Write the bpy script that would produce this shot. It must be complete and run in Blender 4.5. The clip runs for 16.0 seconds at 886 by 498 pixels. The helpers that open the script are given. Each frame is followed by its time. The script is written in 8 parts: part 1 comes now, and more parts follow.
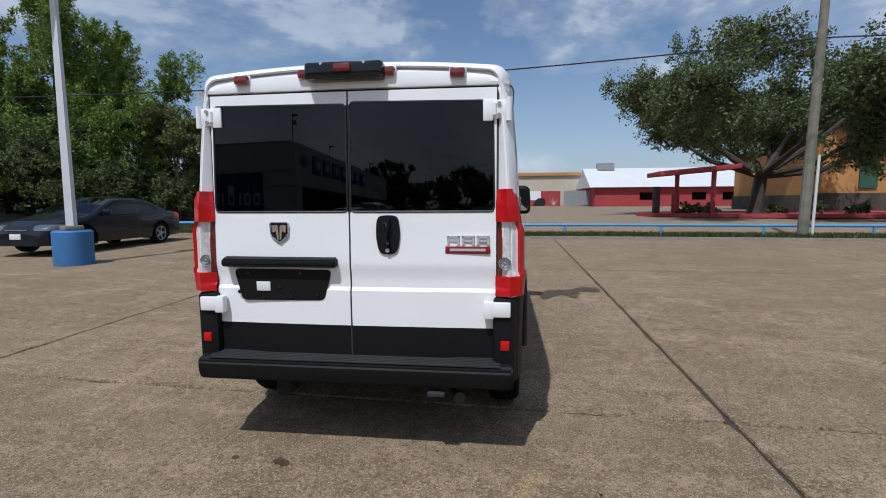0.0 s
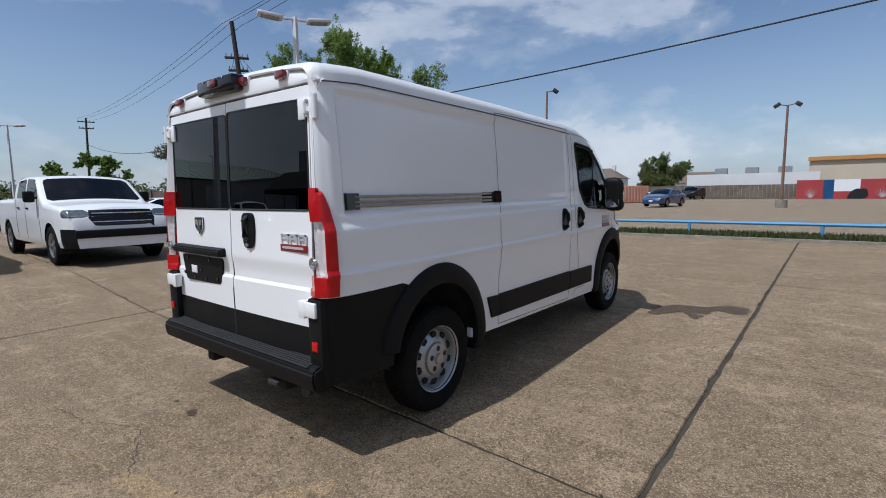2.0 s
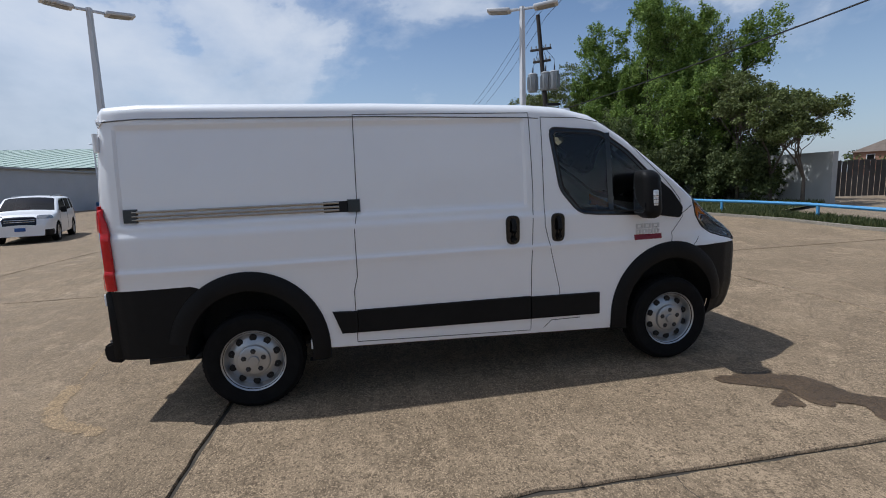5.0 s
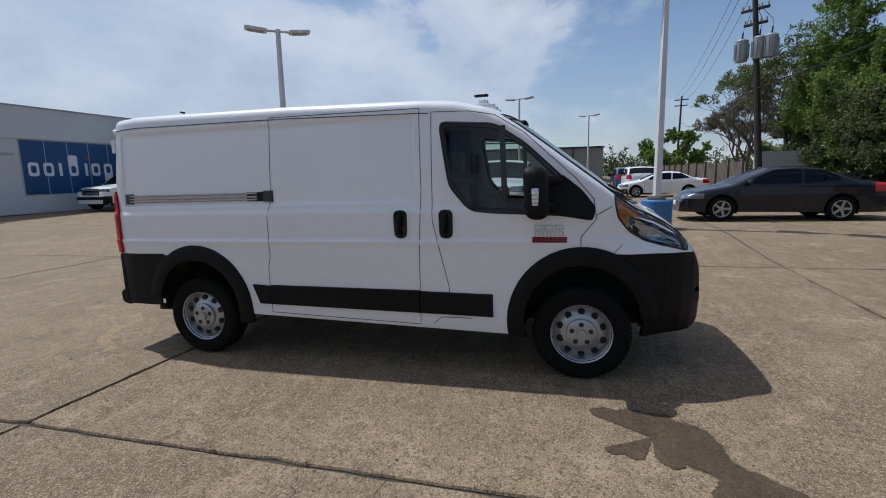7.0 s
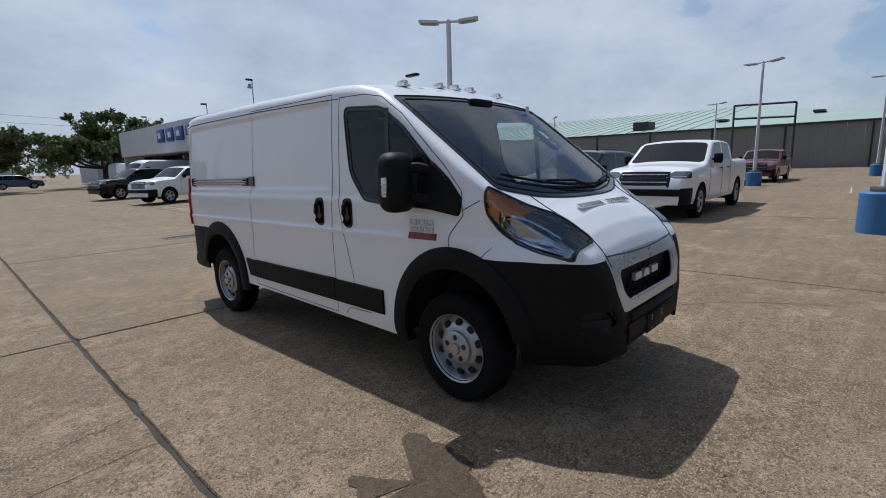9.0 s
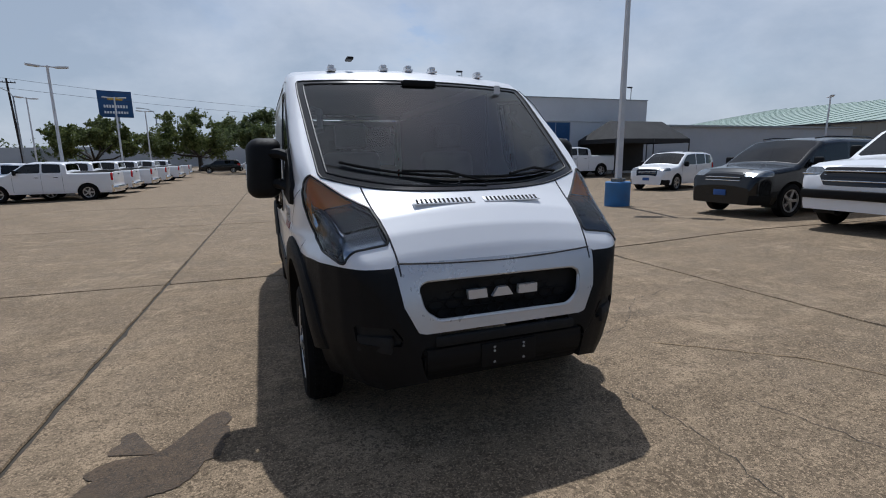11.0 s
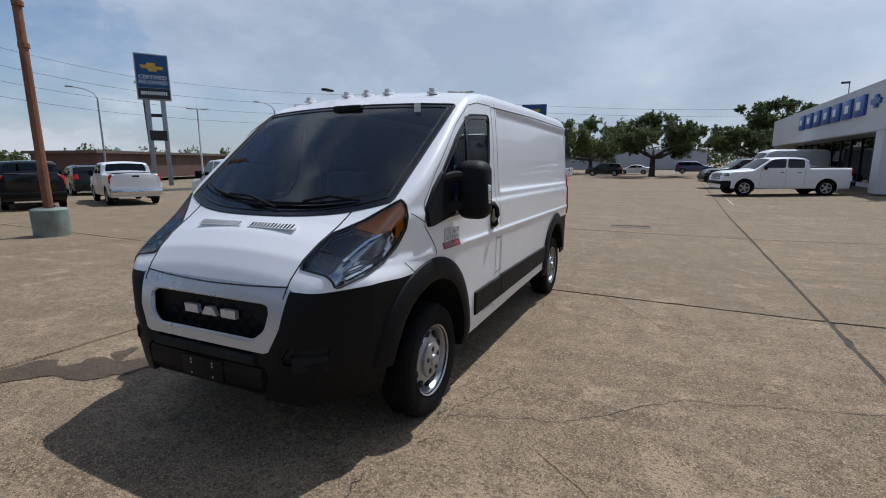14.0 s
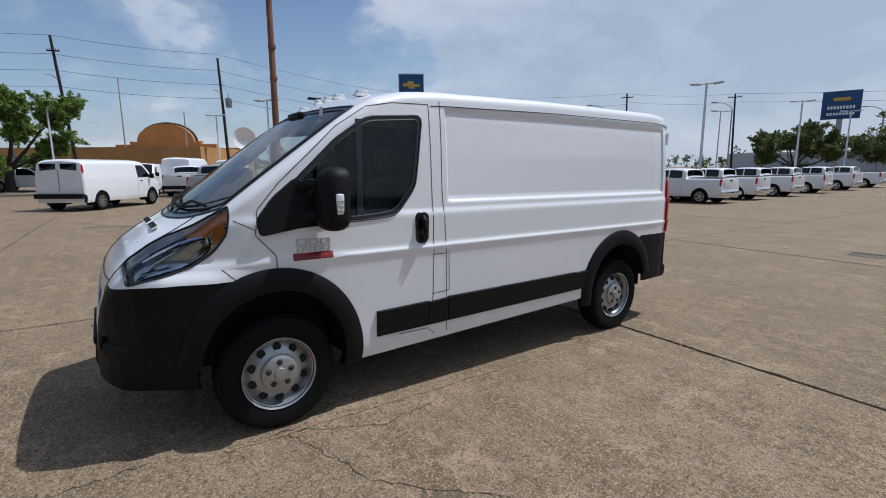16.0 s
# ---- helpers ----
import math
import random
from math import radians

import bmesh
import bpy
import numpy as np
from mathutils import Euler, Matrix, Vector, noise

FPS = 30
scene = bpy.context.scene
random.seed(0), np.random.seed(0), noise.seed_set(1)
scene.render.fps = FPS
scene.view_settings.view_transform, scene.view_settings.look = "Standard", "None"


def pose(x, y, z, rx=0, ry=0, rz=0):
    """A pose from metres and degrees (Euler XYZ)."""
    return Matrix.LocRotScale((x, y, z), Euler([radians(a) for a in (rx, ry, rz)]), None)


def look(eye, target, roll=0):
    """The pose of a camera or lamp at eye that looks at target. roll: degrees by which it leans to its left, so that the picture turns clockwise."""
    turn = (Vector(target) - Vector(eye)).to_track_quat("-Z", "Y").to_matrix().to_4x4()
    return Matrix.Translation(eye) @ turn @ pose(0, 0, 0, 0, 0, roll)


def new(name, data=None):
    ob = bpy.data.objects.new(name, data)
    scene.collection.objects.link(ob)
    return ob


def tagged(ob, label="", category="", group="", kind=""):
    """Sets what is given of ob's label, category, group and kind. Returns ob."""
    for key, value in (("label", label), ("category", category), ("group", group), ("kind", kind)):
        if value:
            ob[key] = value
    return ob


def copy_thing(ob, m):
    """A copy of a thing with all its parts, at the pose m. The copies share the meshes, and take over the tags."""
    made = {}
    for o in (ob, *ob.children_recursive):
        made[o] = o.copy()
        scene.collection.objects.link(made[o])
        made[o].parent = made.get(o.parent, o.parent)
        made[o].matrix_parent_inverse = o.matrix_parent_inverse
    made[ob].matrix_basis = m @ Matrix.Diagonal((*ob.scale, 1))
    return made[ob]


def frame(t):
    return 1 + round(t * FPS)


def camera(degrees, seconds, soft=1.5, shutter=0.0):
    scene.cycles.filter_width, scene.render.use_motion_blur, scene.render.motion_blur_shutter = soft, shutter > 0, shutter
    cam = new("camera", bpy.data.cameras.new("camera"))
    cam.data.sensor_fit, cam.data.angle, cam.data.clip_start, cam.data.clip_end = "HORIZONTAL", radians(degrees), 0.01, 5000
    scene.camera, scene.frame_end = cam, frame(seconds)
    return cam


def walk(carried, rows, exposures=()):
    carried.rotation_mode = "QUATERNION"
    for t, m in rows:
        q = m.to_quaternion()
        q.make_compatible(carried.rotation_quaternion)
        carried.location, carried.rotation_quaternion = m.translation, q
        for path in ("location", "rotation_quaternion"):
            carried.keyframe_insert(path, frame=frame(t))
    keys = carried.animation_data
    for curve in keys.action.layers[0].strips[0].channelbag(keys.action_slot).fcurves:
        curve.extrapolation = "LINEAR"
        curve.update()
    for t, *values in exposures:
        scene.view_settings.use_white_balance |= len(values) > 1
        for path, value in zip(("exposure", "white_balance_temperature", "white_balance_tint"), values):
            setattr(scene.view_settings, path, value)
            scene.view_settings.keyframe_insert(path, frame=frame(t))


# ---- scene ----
cam = camera(85.6, 16.0, soft=1.0)
PATH = [
    (0, (0.003, 0.121, 1.525), (-0.244, 2.096, 1.329), -0.3),
    (0.5, (0.549, 0.283, 1.523), (0.057, 2.212, 1.324), -0.2),
    (1, (1.159, 0.497, 1.527), (0.393, 2.333, 1.319), -0.4),
    (1.5, (1.631, 0.790, 1.531), (0.638, 2.513, 1.317), -0.3),
    (2, (2.152, 1.165, 1.545), (0.925, 2.728, 1.325), -0.5),
    (2.5, (2.500, 1.593, 1.553), (1.093, 2.997, 1.333), -0.6),
    (3, (2.868, 2.145, 1.565), (1.286, 3.348, 1.332), -0.8),
    (3.5, (3.115, 2.668, 1.569), (1.408, 3.682, 1.330), -1.0),
    (3.7, (3.214, 2.899, 1.593), (1.463, 3.831, 1.341), -1.1),
    (5.8, (3.956, 5.507, 1.686), (1.977, 5.520, 1.402), -1.5),
    (6, (3.984, 5.763, 1.680), (2.007, 5.695, 1.386), -1.4),
    (6.5, (3.935, 6.350, 1.682), (1.976, 6.083, 1.385), -1.3),
    (7, (3.794, 7.024, 1.695), (1.882, 6.523, 1.386), -1.2),
    (7.5, (3.596, 7.585, 1.686), (1.756, 6.873, 1.361), -1.4),
    (8, (3.259, 8.176, 1.680), (1.529, 7.230, 1.343), -1.7),
    (8.5, (2.880, 8.661, 1.674), (1.270, 7.524, 1.335), -1.7),
    (9, (2.352, 9.130, 1.663), (0.908, 7.792, 1.310), -1.6),
    (9.2, (2.144, 9.298, 1.653), (0.769, 7.890, 1.296), -1.6),
    (11.3, (-0.054, 10.256, 1.612), (-0.597, 8.371, 1.221), -0.7),
    (11.5, (-0.278, 10.297, 1.627), (-0.723, 8.389, 1.228), -0.7),
    (12, (-0.870, 10.327, 1.639), (-1.037, 8.378, 1.223), -0.3),
    (12.5, (-1.414, 10.341, 1.681), (-1.320, 8.387, 1.265), -0.2),
    (13, (-2.032, 10.232, 1.707), (-1.660, 8.308, 1.311), -0.2),
    (13.5, (-2.595, 10.114, 1.721), (-2.001, 8.242, 1.345), -0.4),
    (14, (-3.174, 9.787, 1.729), (-2.332, 8.009, 1.373), -0.3),
    (14.5, (-3.657, 9.457, 1.733), (-2.603, 7.794, 1.381), -0.3),
    (15, (-4.095, 8.960, 1.726), (-2.818, 7.460, 1.381), -0.4),
    (15.5, (-4.480, 8.510, 1.732), (-3.035, 7.172, 1.386), -0.5),
    (16, (-4.765, 7.940, 1.735), (-3.155, 6.805, 1.398), -0.4),
]
walk(cam, [(t, look(eye, target, roll)) for t, eye, target, roll in PATH], exposures=[(0, 0.18, 5850, 10), (3.5, 0.30, 5850, 10), (6.5, 0.22, 5850, 10), (12, 0.08, 5850, 10), (16, 0.22, 5850, 10)])

# ---- light: hazy noon sun from behind the van, partly cloudy sky ----
SUN_DIR = Vector((-0.17, -0.55, 1.0)).normalized()
sun_data = bpy.data.lights.new("sun", "SUN")
sun_data.energy, sun_data.angle, sun_data.color = 3.2, radians(0.6), (1.0, 0.965, 0.91)
sun = new("sun", sun_data)
sun.matrix_world = look(SUN_DIR * 50, (0, 0, 0))

world = bpy.data.worlds.new("sky")
scene.world = world
world.use_nodes = True
wn, wl = world.node_tree.nodes, world.node_tree.links
wn.clear()
w_out, w_bg = wn.new("ShaderNodeOutputWorld"), wn.new("ShaderNodeBackground")
w_sky = wn.new("ShaderNodeTexSky")
w_sky.sky_type, w_sky.sun_disc = "NISHITA", False
w_sky.sun_elevation = math.asin(SUN_DIR.z)
w_sky.sun_rotation = math.atan2(SUN_DIR.x, SUN_DIR.y)
w_sky.air_density, w_sky.dust_density, w_sky.ozone_density = 1.0, 1.2, 1.0
w_co, w_sep = wn.new("ShaderNodeTexCoord"), wn.new("ShaderNodeSeparateXYZ")
wl.new(w_co.outputs["Generated"], w_sep.inputs[0])


def wmath(op, a, b=None):
    n = wn.new("ShaderNodeMath")
    n.operation = op
    for i, v in enumerate((a, b)):
        if v is None:
            continue
        if isinstance(v, (int, float)):
            n.inputs[i].default_value = v
        else:
            wl.new(v, n.inputs[i])
    return n.outputs[0]


def wramp(fac, stops):
    n = wn.new("ShaderNodeValToRGB")
    while len(n.color_ramp.elements) < len(stops):
        n.color_ramp.elements.new(0.5)
    for e, (p, c) in zip(n.color_ramp.elements, stops):
        e.position, e.color = p, (*c, 1) if len(c) == 3 else c
    wl.new(fac, n.inputs[0])
    return n.outputs[0]


def wmix(fac, a, b):
    n = wn.new("ShaderNodeMix")
    n.data_type = "RGBA"
    for i, v in ((0, fac), (6, a), (7, b)):
        if isinstance(v, (int, float)):
            n.inputs[i].default_value = v
        elif isinstance(v, tuple):
            n.inputs[i].default_value = (*v, 1)
        else:
            wl.new(v, n.inputs[i])
    return n.outputs[2]


# heaped clouds: cover from noise over the dome, shaded by the cover that lies above them
def dome(lift):
    cmb = wn.new("ShaderNodeCombineXYZ")
    wl.new(w_sep.outputs[0], cmb.inputs[0])
    wl.new(w_sep.outputs[1], cmb.inputs[1])
    wl.new(wmath("ADD", wmath("MULTIPLY", w_sep.outputs[2], 1.9), lift), cmb.inputs[2])
    total = None
    for s, d, r, k in ((2.1, 12.0, 0.58, 0.8), (0.9, 3.0, 0.5, 0.3)):
        n = wn.new("ShaderNodeTexNoise")
        n.inputs["Scale"].default_value, n.inputs["Detail"].default_value, n.inputs["Roughness"].default_value = s, d, r
        n.inputs["Distortion"].default_value = 0.15
        wl.new(cmb.outputs[0], n.inputs["Vector"])
        v = wmath("MULTIPLY", n.outputs[0], k)
        total = v if total is None else wmath("ADD", total, v)
    # clearer away from the sun, hazier towards it
    total = wmath("ADD", total, wmath("MULTIPLY", w_sep.outputs[1], -0.085))
    # a heaped bank stands low in the north
    near = wn.new("ShaderNodeVectorMath")
    near.operation = "DOT_PRODUCT"
    wl.new(w_co.outputs["Generated"], near.inputs[0])
    near.inputs[1].default_value = Vector((-0.33, 0.93, 0.16)).normalized()
    return wmath("ADD", total, wmath("MULTIPLY", wmath("POWER", wmath("MAXIMUM", near.outputs["Value"], 0.0), 40.0), 0.055))


SKY_SHIFT = 3.3
w_cover, w_above = dome(SKY_SHIFT), dome(SKY_SHIFT + 0.16)
w_dens = wramp(w_cover, [(0.495, (0, 0, 0)), (0.54, (0.28, 0.28, 0.28)), (0.562, (0.66, 0.66, 0.66)), (0.60, (0.86, 0.86, 0.86)), (0.70, (1, 1, 1))])
w_shade = wramp(w_above, [(0.50, (1.0, 1.0, 1.0)), (0.59, (0.82, 0.86, 0.92)), (0.72, (0.56, 0.63, 0.72))])
CLOUD = 7.6
w_cloud = wmix(1.0, w_shade, w_shade)
w_scale = wn.new("ShaderNodeVectorMath")
w_scale.operation = "SCALE"
w_scale.inputs["Scale"].default_value = CLOUD
wl.new(w_cloud, w_scale.inputs[0])
w_haze = wramp(w_sep.outputs[2], [(0.0, (0.55, 0.55, 0.55)), (0.10, (0.30, 0.30, 0.30)), (0.30, (0, 0, 0))])
w_far = wmix(w_haze, w_sky.outputs[0], (4.6, 5.3, 6.3))
w_all = wmix(wmath("MULTIPLY", w_dens, 0.82), w_far, w_scale.outputs[0])
wl.new(w_all, w_bg.inputs["Color"])
w_bg.inputs["Strength"].default_value = 0.083
wl.new(w_bg.outputs[0], w_out.inputs[0])

# ---- materials ----
def material(name, base, rough=0.5, metal=0.0, spec=0.5, var=0.0, scale=8.0, bump=0.0, bscale=60.0, coat=0.0, dark=None, emit=None, fine=0.0, trans=0.0, alpha=1.0):
    """A principled material: base colour varied at two scales between base and dark, with fine relief."""
    m = bpy.data.materials.new(name)
    m.use_nodes = True
    n, l = m.node_tree.nodes, m.node_tree.links
    b = n["Principled BSDF"]
    b.inputs["Base Color"].default_value = (*base, 1)
    b.inputs["Roughness"].default_value = rough
    b.inputs["Metallic"].default_value = metal
    b.inputs["Specular IOR Level"].default_value = spec
    b.inputs["Coat Weight"].default_value = coat
    b.inputs["Coat Roughness"].default_value = 0.04
    b.inputs["Transmission Weight"].default_value = trans
    b.inputs["Alpha"].default_value = alpha
    if emit:
        b.inputs["Emission Color"].default_value = (*emit[0], 1)
        b.inputs["Emission Strength"].default_value = emit[1]
    if var or bump or fine:
        co = n.new("ShaderNodeTexCoord")
    if var:
        big, small = n.new("ShaderNodeTexNoise"), n.new("ShaderNodeTexNoise")
        for t, s in ((big, scale), (small, scale * 9)):
            t.inputs["Scale"].default_value, t.inputs["Detail"].default_value = s, 6
            l.new(co.outputs["Object"], t.inputs["Vector"])
        add = n.new("ShaderNodeMath")
        add.operation = "MULTIPLY_ADD"
        l.new(small.outputs[0], add.inputs[0])
        add.inputs[1].default_value = 0.5
        l.new(big.outputs[0], add.inputs[2])
        r = n.new("ShaderNodeMapRange")
        r.inputs["From Min"].default_value, r.inputs["From Max"].default_value = 0.5, 1.0
        l.new(add.outputs[0], r.inputs["Value"])
        mix = n.new("ShaderNodeMix")
        mix.data_type = "RGBA"
        l.new(r.outputs[0], mix.inputs[0])
        mix.inputs[6].default_value = (*(dark or [c * (1 - var) for c in base]), 1)
        mix.inputs[7].default_value = (*base, 1)
        l.new(mix.outputs[2], b.inputs["Base Color"])
        rr = n.new("ShaderNodeMapRange")
        rr.inputs["To Min"].default_value, rr.inputs["To Max"].default_value = min(1, rough * 1.15), rough * 0.88
        l.new(add.outputs[0], rr.inputs["Value"])
        l.new(rr.outputs[0], b.inputs["Roughness"])
    if bump:
        t, bp = n.new("ShaderNodeTexNoise"), n.new("ShaderNodeBump")
        t.inputs["Scale"].default_value, t.inputs["Detail"].default_value = bscale, 4
        l.new(co.outputs["Object"], t.inputs["Vector"])
        l.new(t.outputs[0], bp.inputs["Height"])
        bp.inputs["Strength"].default_value, bp.inputs["Distance"].default_value = bump, 0.01
        l.new(bp.outputs[0], b.inputs["Normal"])
    return m


def glass(name, tint, rough=0.0, mirror=0.5):
    """A thin tinted pane: see-through by its tint, with a clear reflection on top."""
    m = bpy.data.materials.new(name)
    m.use_nodes = True
    n, l = m.node_tree.nodes, m.node_tree.links
    n.remove(n["Principled BSDF"])
    t, g = n.new("ShaderNodeBsdfTransparent"), n.new("ShaderNodeBsdfGlossy")
    f, mix = n.new("ShaderNodeFresnel"), n.new("ShaderNodeMixShader")
    t.inputs[0].default_value = (*tint, 1)
    g.inputs["Roughness"].default_value = rough
    f.inputs[0].default_value = 1.35 + mirror * 0.4
    l.new(f.outputs[0], mix.inputs[0])
    l.new(t.outputs[0], mix.inputs[1])
    l.new(g.outputs[0], mix.inputs[2])
    l.new(mix.outputs[0], n["Material Output"].inputs[0])
    return m


M = {}
M["van_white"] = material("van_white", (0.82, 0.82, 0.83), 0.32, spec=0.5, var=0.03, scale=0.8, coat=0.6)
M["white_paint"] = material("white_paint", (0.78, 0.78, 0.79), 0.35, var=0.04, scale=1.0, coat=0.5)
M["black_paint"] = material("black_paint", (0.007, 0.008, 0.009), 0.25, spec=0.3, var=0.2, scale=2, coat=0.35)
M["navy_paint"] = material("navy_paint", (0.008, 0.011, 0.018), 0.25, spec=0.3, var=0.2, scale=2, coat=0.35)
M["blue_paint"] = material("blue_paint", (0.015, 0.13, 0.33), 0.3, var=0.15, scale=2, coat=0.8)
M["slate_paint"] = material("slate_paint", (0.02, 0.055, 0.14), 0.3, var=0.15, scale=2, coat=0.8)
M["silver_paint"] = material("silver_paint", (0.42, 0.42, 0.42), 0.35, metal=0.5, var=0.1, scale=2, coat=0.5)
M["red_paint"] = material("red_paint", (0.16, 0.012, 0.016), 0.3, var=0.1, scale=2, coat=0.7)
M["trim"] = material("black_plastic", (0.0075, 0.0075, 0.0081), 0.6, spec=0.18, var=0.25, scale=3, bump=0.12, bscale=900)
M["trim_step"] = material("ribbed_plastic", (0.03, 0.03, 0.032), 0.55, var=0.3, scale=5, bump=0.1, bscale=400)
M["gloss_black"] = material("gloss_black", (0.008, 0.008, 0.009), 0.12, var=0.1, scale=6)
M["rubber"] = material("tyre_rubber", (0.007, 0.007, 0.0072), 0.85, spec=0.15, var=0.3, scale=12, bump=0.2, bscale=200)
M["seal"] = material("rubber_seal", (0.01, 0.01, 0.01), 0.6, var=0.2, scale=20)
M["gap"] = material("panel_gap", (0.035, 0.035, 0.04), 0.8, var=0.2, scale=20)
M["steel_wheel"] = material("silver_steel_wheel", (0.42, 0.43, 0.44), 0.32, metal=0.65, var=0.14, scale=9)
M["alloy"] = material("alloy_wheel", (0.45, 0.45, 0.46), 0.3, metal=0.8, var=0.15, scale=9)
M["chrome"] = material("chrome", (0.75, 0.76, 0.78), 0.08, metal=1.0, var=0.06, scale=20)
M["silver"] = material("silver_plastic", (0.58, 0.59, 0.61), 0.3, metal=0.35, var=0.05, scale=4, coat=0.3)
M["dark_metal"] = material("dark_metal", (0.05, 0.05, 0.054), 0.6, metal=0.4, var=0.35, scale=8)
M["alu_track"] = material("aluminium_track", (0.42, 0.39, 0.34), 0.4, metal=0.8, var=0.2, scale=10)
M["liner"] = material("wheel_liner", (0.012, 0.012, 0.012), 0.9, var=0.35, scale=6, bump=0.3, bscale=90)
M["underbody"] = material("underbody", (0.008, 0.008, 0.008), 0.9, var=0.4, scale=4)
M["red_lens"] = material("red_lens", (0.52, 0.006, 0.008), 0.2, spec=0.3, var=0.25, scale=30, coat=0.25)
M["red_lens_dark"] = material("dark_red_lens", (0.16, 0.010, 0.010), 0.18, var=0.25, scale=30, coat=1.0)
M["clear_lens"] = material("clear_lens", (0.86, 0.86, 0.86), 0.12, metal=0.15, var=0.35, scale=45, coat=1.0)
M["amber_lens"] = material("amber_lens", (0.85, 0.26, 0.02), 0.12, var=0.25, scale=30, coat=1.0)
M["bezel"] = material("lamp_bezel", (0.50, 0.53, 0.57), 0.22, metal=0.75, var=0.3, scale=25, coat=1.0)
M["lamp_glass"] = material("headlamp_glass", (0.22, 0.24, 0.26), 0.15, metal=0.6, var=0.5, scale=25, coat=1.0)
M["reflector"] = material("lamp_reflector", (0.55, 0.58, 0.60), 0.16, metal=0.9, var=0.4, scale=30)
M["badge_red"] = material("badge_red", (0.22, 0.012, 0.014), 0.3, var=0.1, scale=20)
M["paper"] = material("white_paper", (0.72, 0.72, 0.72), 0.7, var=0.08, scale=20)
M["seat"] = material("grey_seat_cloth", (0.09, 0.09, 0.095), 0.9, var=0.3, scale=8, bump=0.2, bscale=300)
M["dash"] = material("dashboard_plastic", (0.045, 0.047, 0.05), 0.65, var=0.2, scale=6)
M["cabin"] = material("cabin_grey", (0.10, 0.10, 0.102), 0.85, var=0.2, scale=3)
M["glass_dark"] = glass("privacy_glass", (0.035, 0.04, 0.042), mirror=0.45)
M["glass_side"] = glass("side_glass", (0.68, 0.74, 0.72), mirror=0.3)
M["glass_screen"] = glass("windscreen_glass", (0.82, 0.88, 0.89), mirror=0.95)
M["glass_lamp"] = glass("lamp_cover_glass", (0.94, 0.95, 0.96), mirror=0.5)
M["glass_tint"] = glass("tinted_glass", (0.04, 0.045, 0.05), mirror=0.4)
M["glass_shop"] = glass("shop_glass", (0.10, 0.12, 0.13), mirror=0.4)
M["pole_white"] = material("white_pole_paint", (0.62, 0.63, 0.65), 0.5, var=0.12, scale=2)
M["base_blue"] = material("blue_concrete_paint", (0.035, 0.17, 0.42), 0.7, var=0.35, scale=3, bump=0.3, bscale=25, dark=(0.05, 0.13, 0.26))
M["rail_blue"] = material("blue_rail_paint", (0.09, 0.30, 0.55), 0.5, var=0.2, scale=2)
M["wood_pole"] = material("weathered_wood_pole", (0.23, 0.20, 0.16), 0.9, var=0.45, scale=2.5, bump=0.5, bscale=30, dark=(0.10, 0.11, 0.08))
M["dark_pole"] = material("creosote_pole", (0.035, 0.028, 0.024), 0.9, var=0.4, scale=2.5, bump=0.4, bscale=30)
M["rust_pole"] = material("rusty_steel_pole", (0.26, 0.11, 0.055), 0.8, var=0.5, scale=2, bump=0.3, bscale=40, dark=(0.12, 0.05, 0.03))
M["green_base"] = material("faded_green_paint", (0.20, 0.30, 0.27), 0.7, var=0.4, scale=3, dark=(0.16, 0.14, 0.11))
M["brown_pole"] = material("brown_pole_paint", (0.20, 0.12, 0.085), 0.7, var=0.3, scale=2)
M["galv"] = material("galvanised_steel", (0.34, 0.36, 0.38), 0.5, metal=0.4, var=0.2, scale=3)
M["wire"] = material("cable_black", (0.012, 0.012, 0.014), 0.7)
M["led"] = material("lamp_head_lens", (0.30, 0.30, 0.29), 0.4, var=0.2, scale=20)
M["stucco_white"] = material("white_painted_wall", (0.60, 0.61, 0.63), 0.8, var=0.08, scale=0.6, bump=0.1, bscale=30)
M["stucco_band"] = material("grey_painted_fascia", (0.42, 0.44, 0.47), 0.7, var=0.08, scale=0.6)
M["sign_blue"] = material("blue_vinyl", (0.008, 0.075, 0.22), 0.5, var=0.35, scale=0.5)
M["sign_white"] = material("white_vinyl", (0.75, 0.77, 0.80), 0.5, var=0.05, scale=2)
M["letter_blue"] = material("blue_letter", (0.02, 0.09, 0.32), 0.4, var=0.1, scale=2)
M["sign_gold"] = material("gold_emblem", (0.62, 0.38, 0.06), 0.35, metal=0.3, var=0.25, scale=2)
M["sign_black"] = material("black_sign_face", (0.014, 0.016, 0.02), 0.4, var=0.1, scale=2)
M["metal_wall"] = material("tan_metal_siding", (0.22, 0.215, 0.19), 0.7, var=0.1, scale=0.4)
M["green_roof"] = material("pale_green_metal_roof", (0.38, 0.47, 0.40), 0.5, var=0.12, scale=0.25)
M["orange_wall"] = material("ochre_stucco", (0.50, 0.255, 0.085), 0.85, var=0.3, scale=0.35, bump=0.2, bscale=12)
M["brown_wall"] = material("brown_wall", (0.13, 0.075, 0.055), 0.85, var=0.3, scale=0.6)
M["litter"] = material("dead_leaves", (0.07, 0.045, 0.025), 0.9, var=0.5, scale=30)
M["red_wall"] = material("red_brick_paint", (0.36, 0.045, 0.05), 0.8, var=0.2, scale=0.6)
M["white_roof"] = material("white_metal_roof", (0.62, 0.63, 0.64), 0.5, var=0.1, scale=0.4)
M["beige_wall"] = material("beige_wall", (0.50, 0.44, 0.35), 0.85, var=0.12, scale=0.4)
M["grey_wall"] = material("grey_wall", (0.42, 0.42, 0.41), 0.85, var=0.12, scale=0.4)
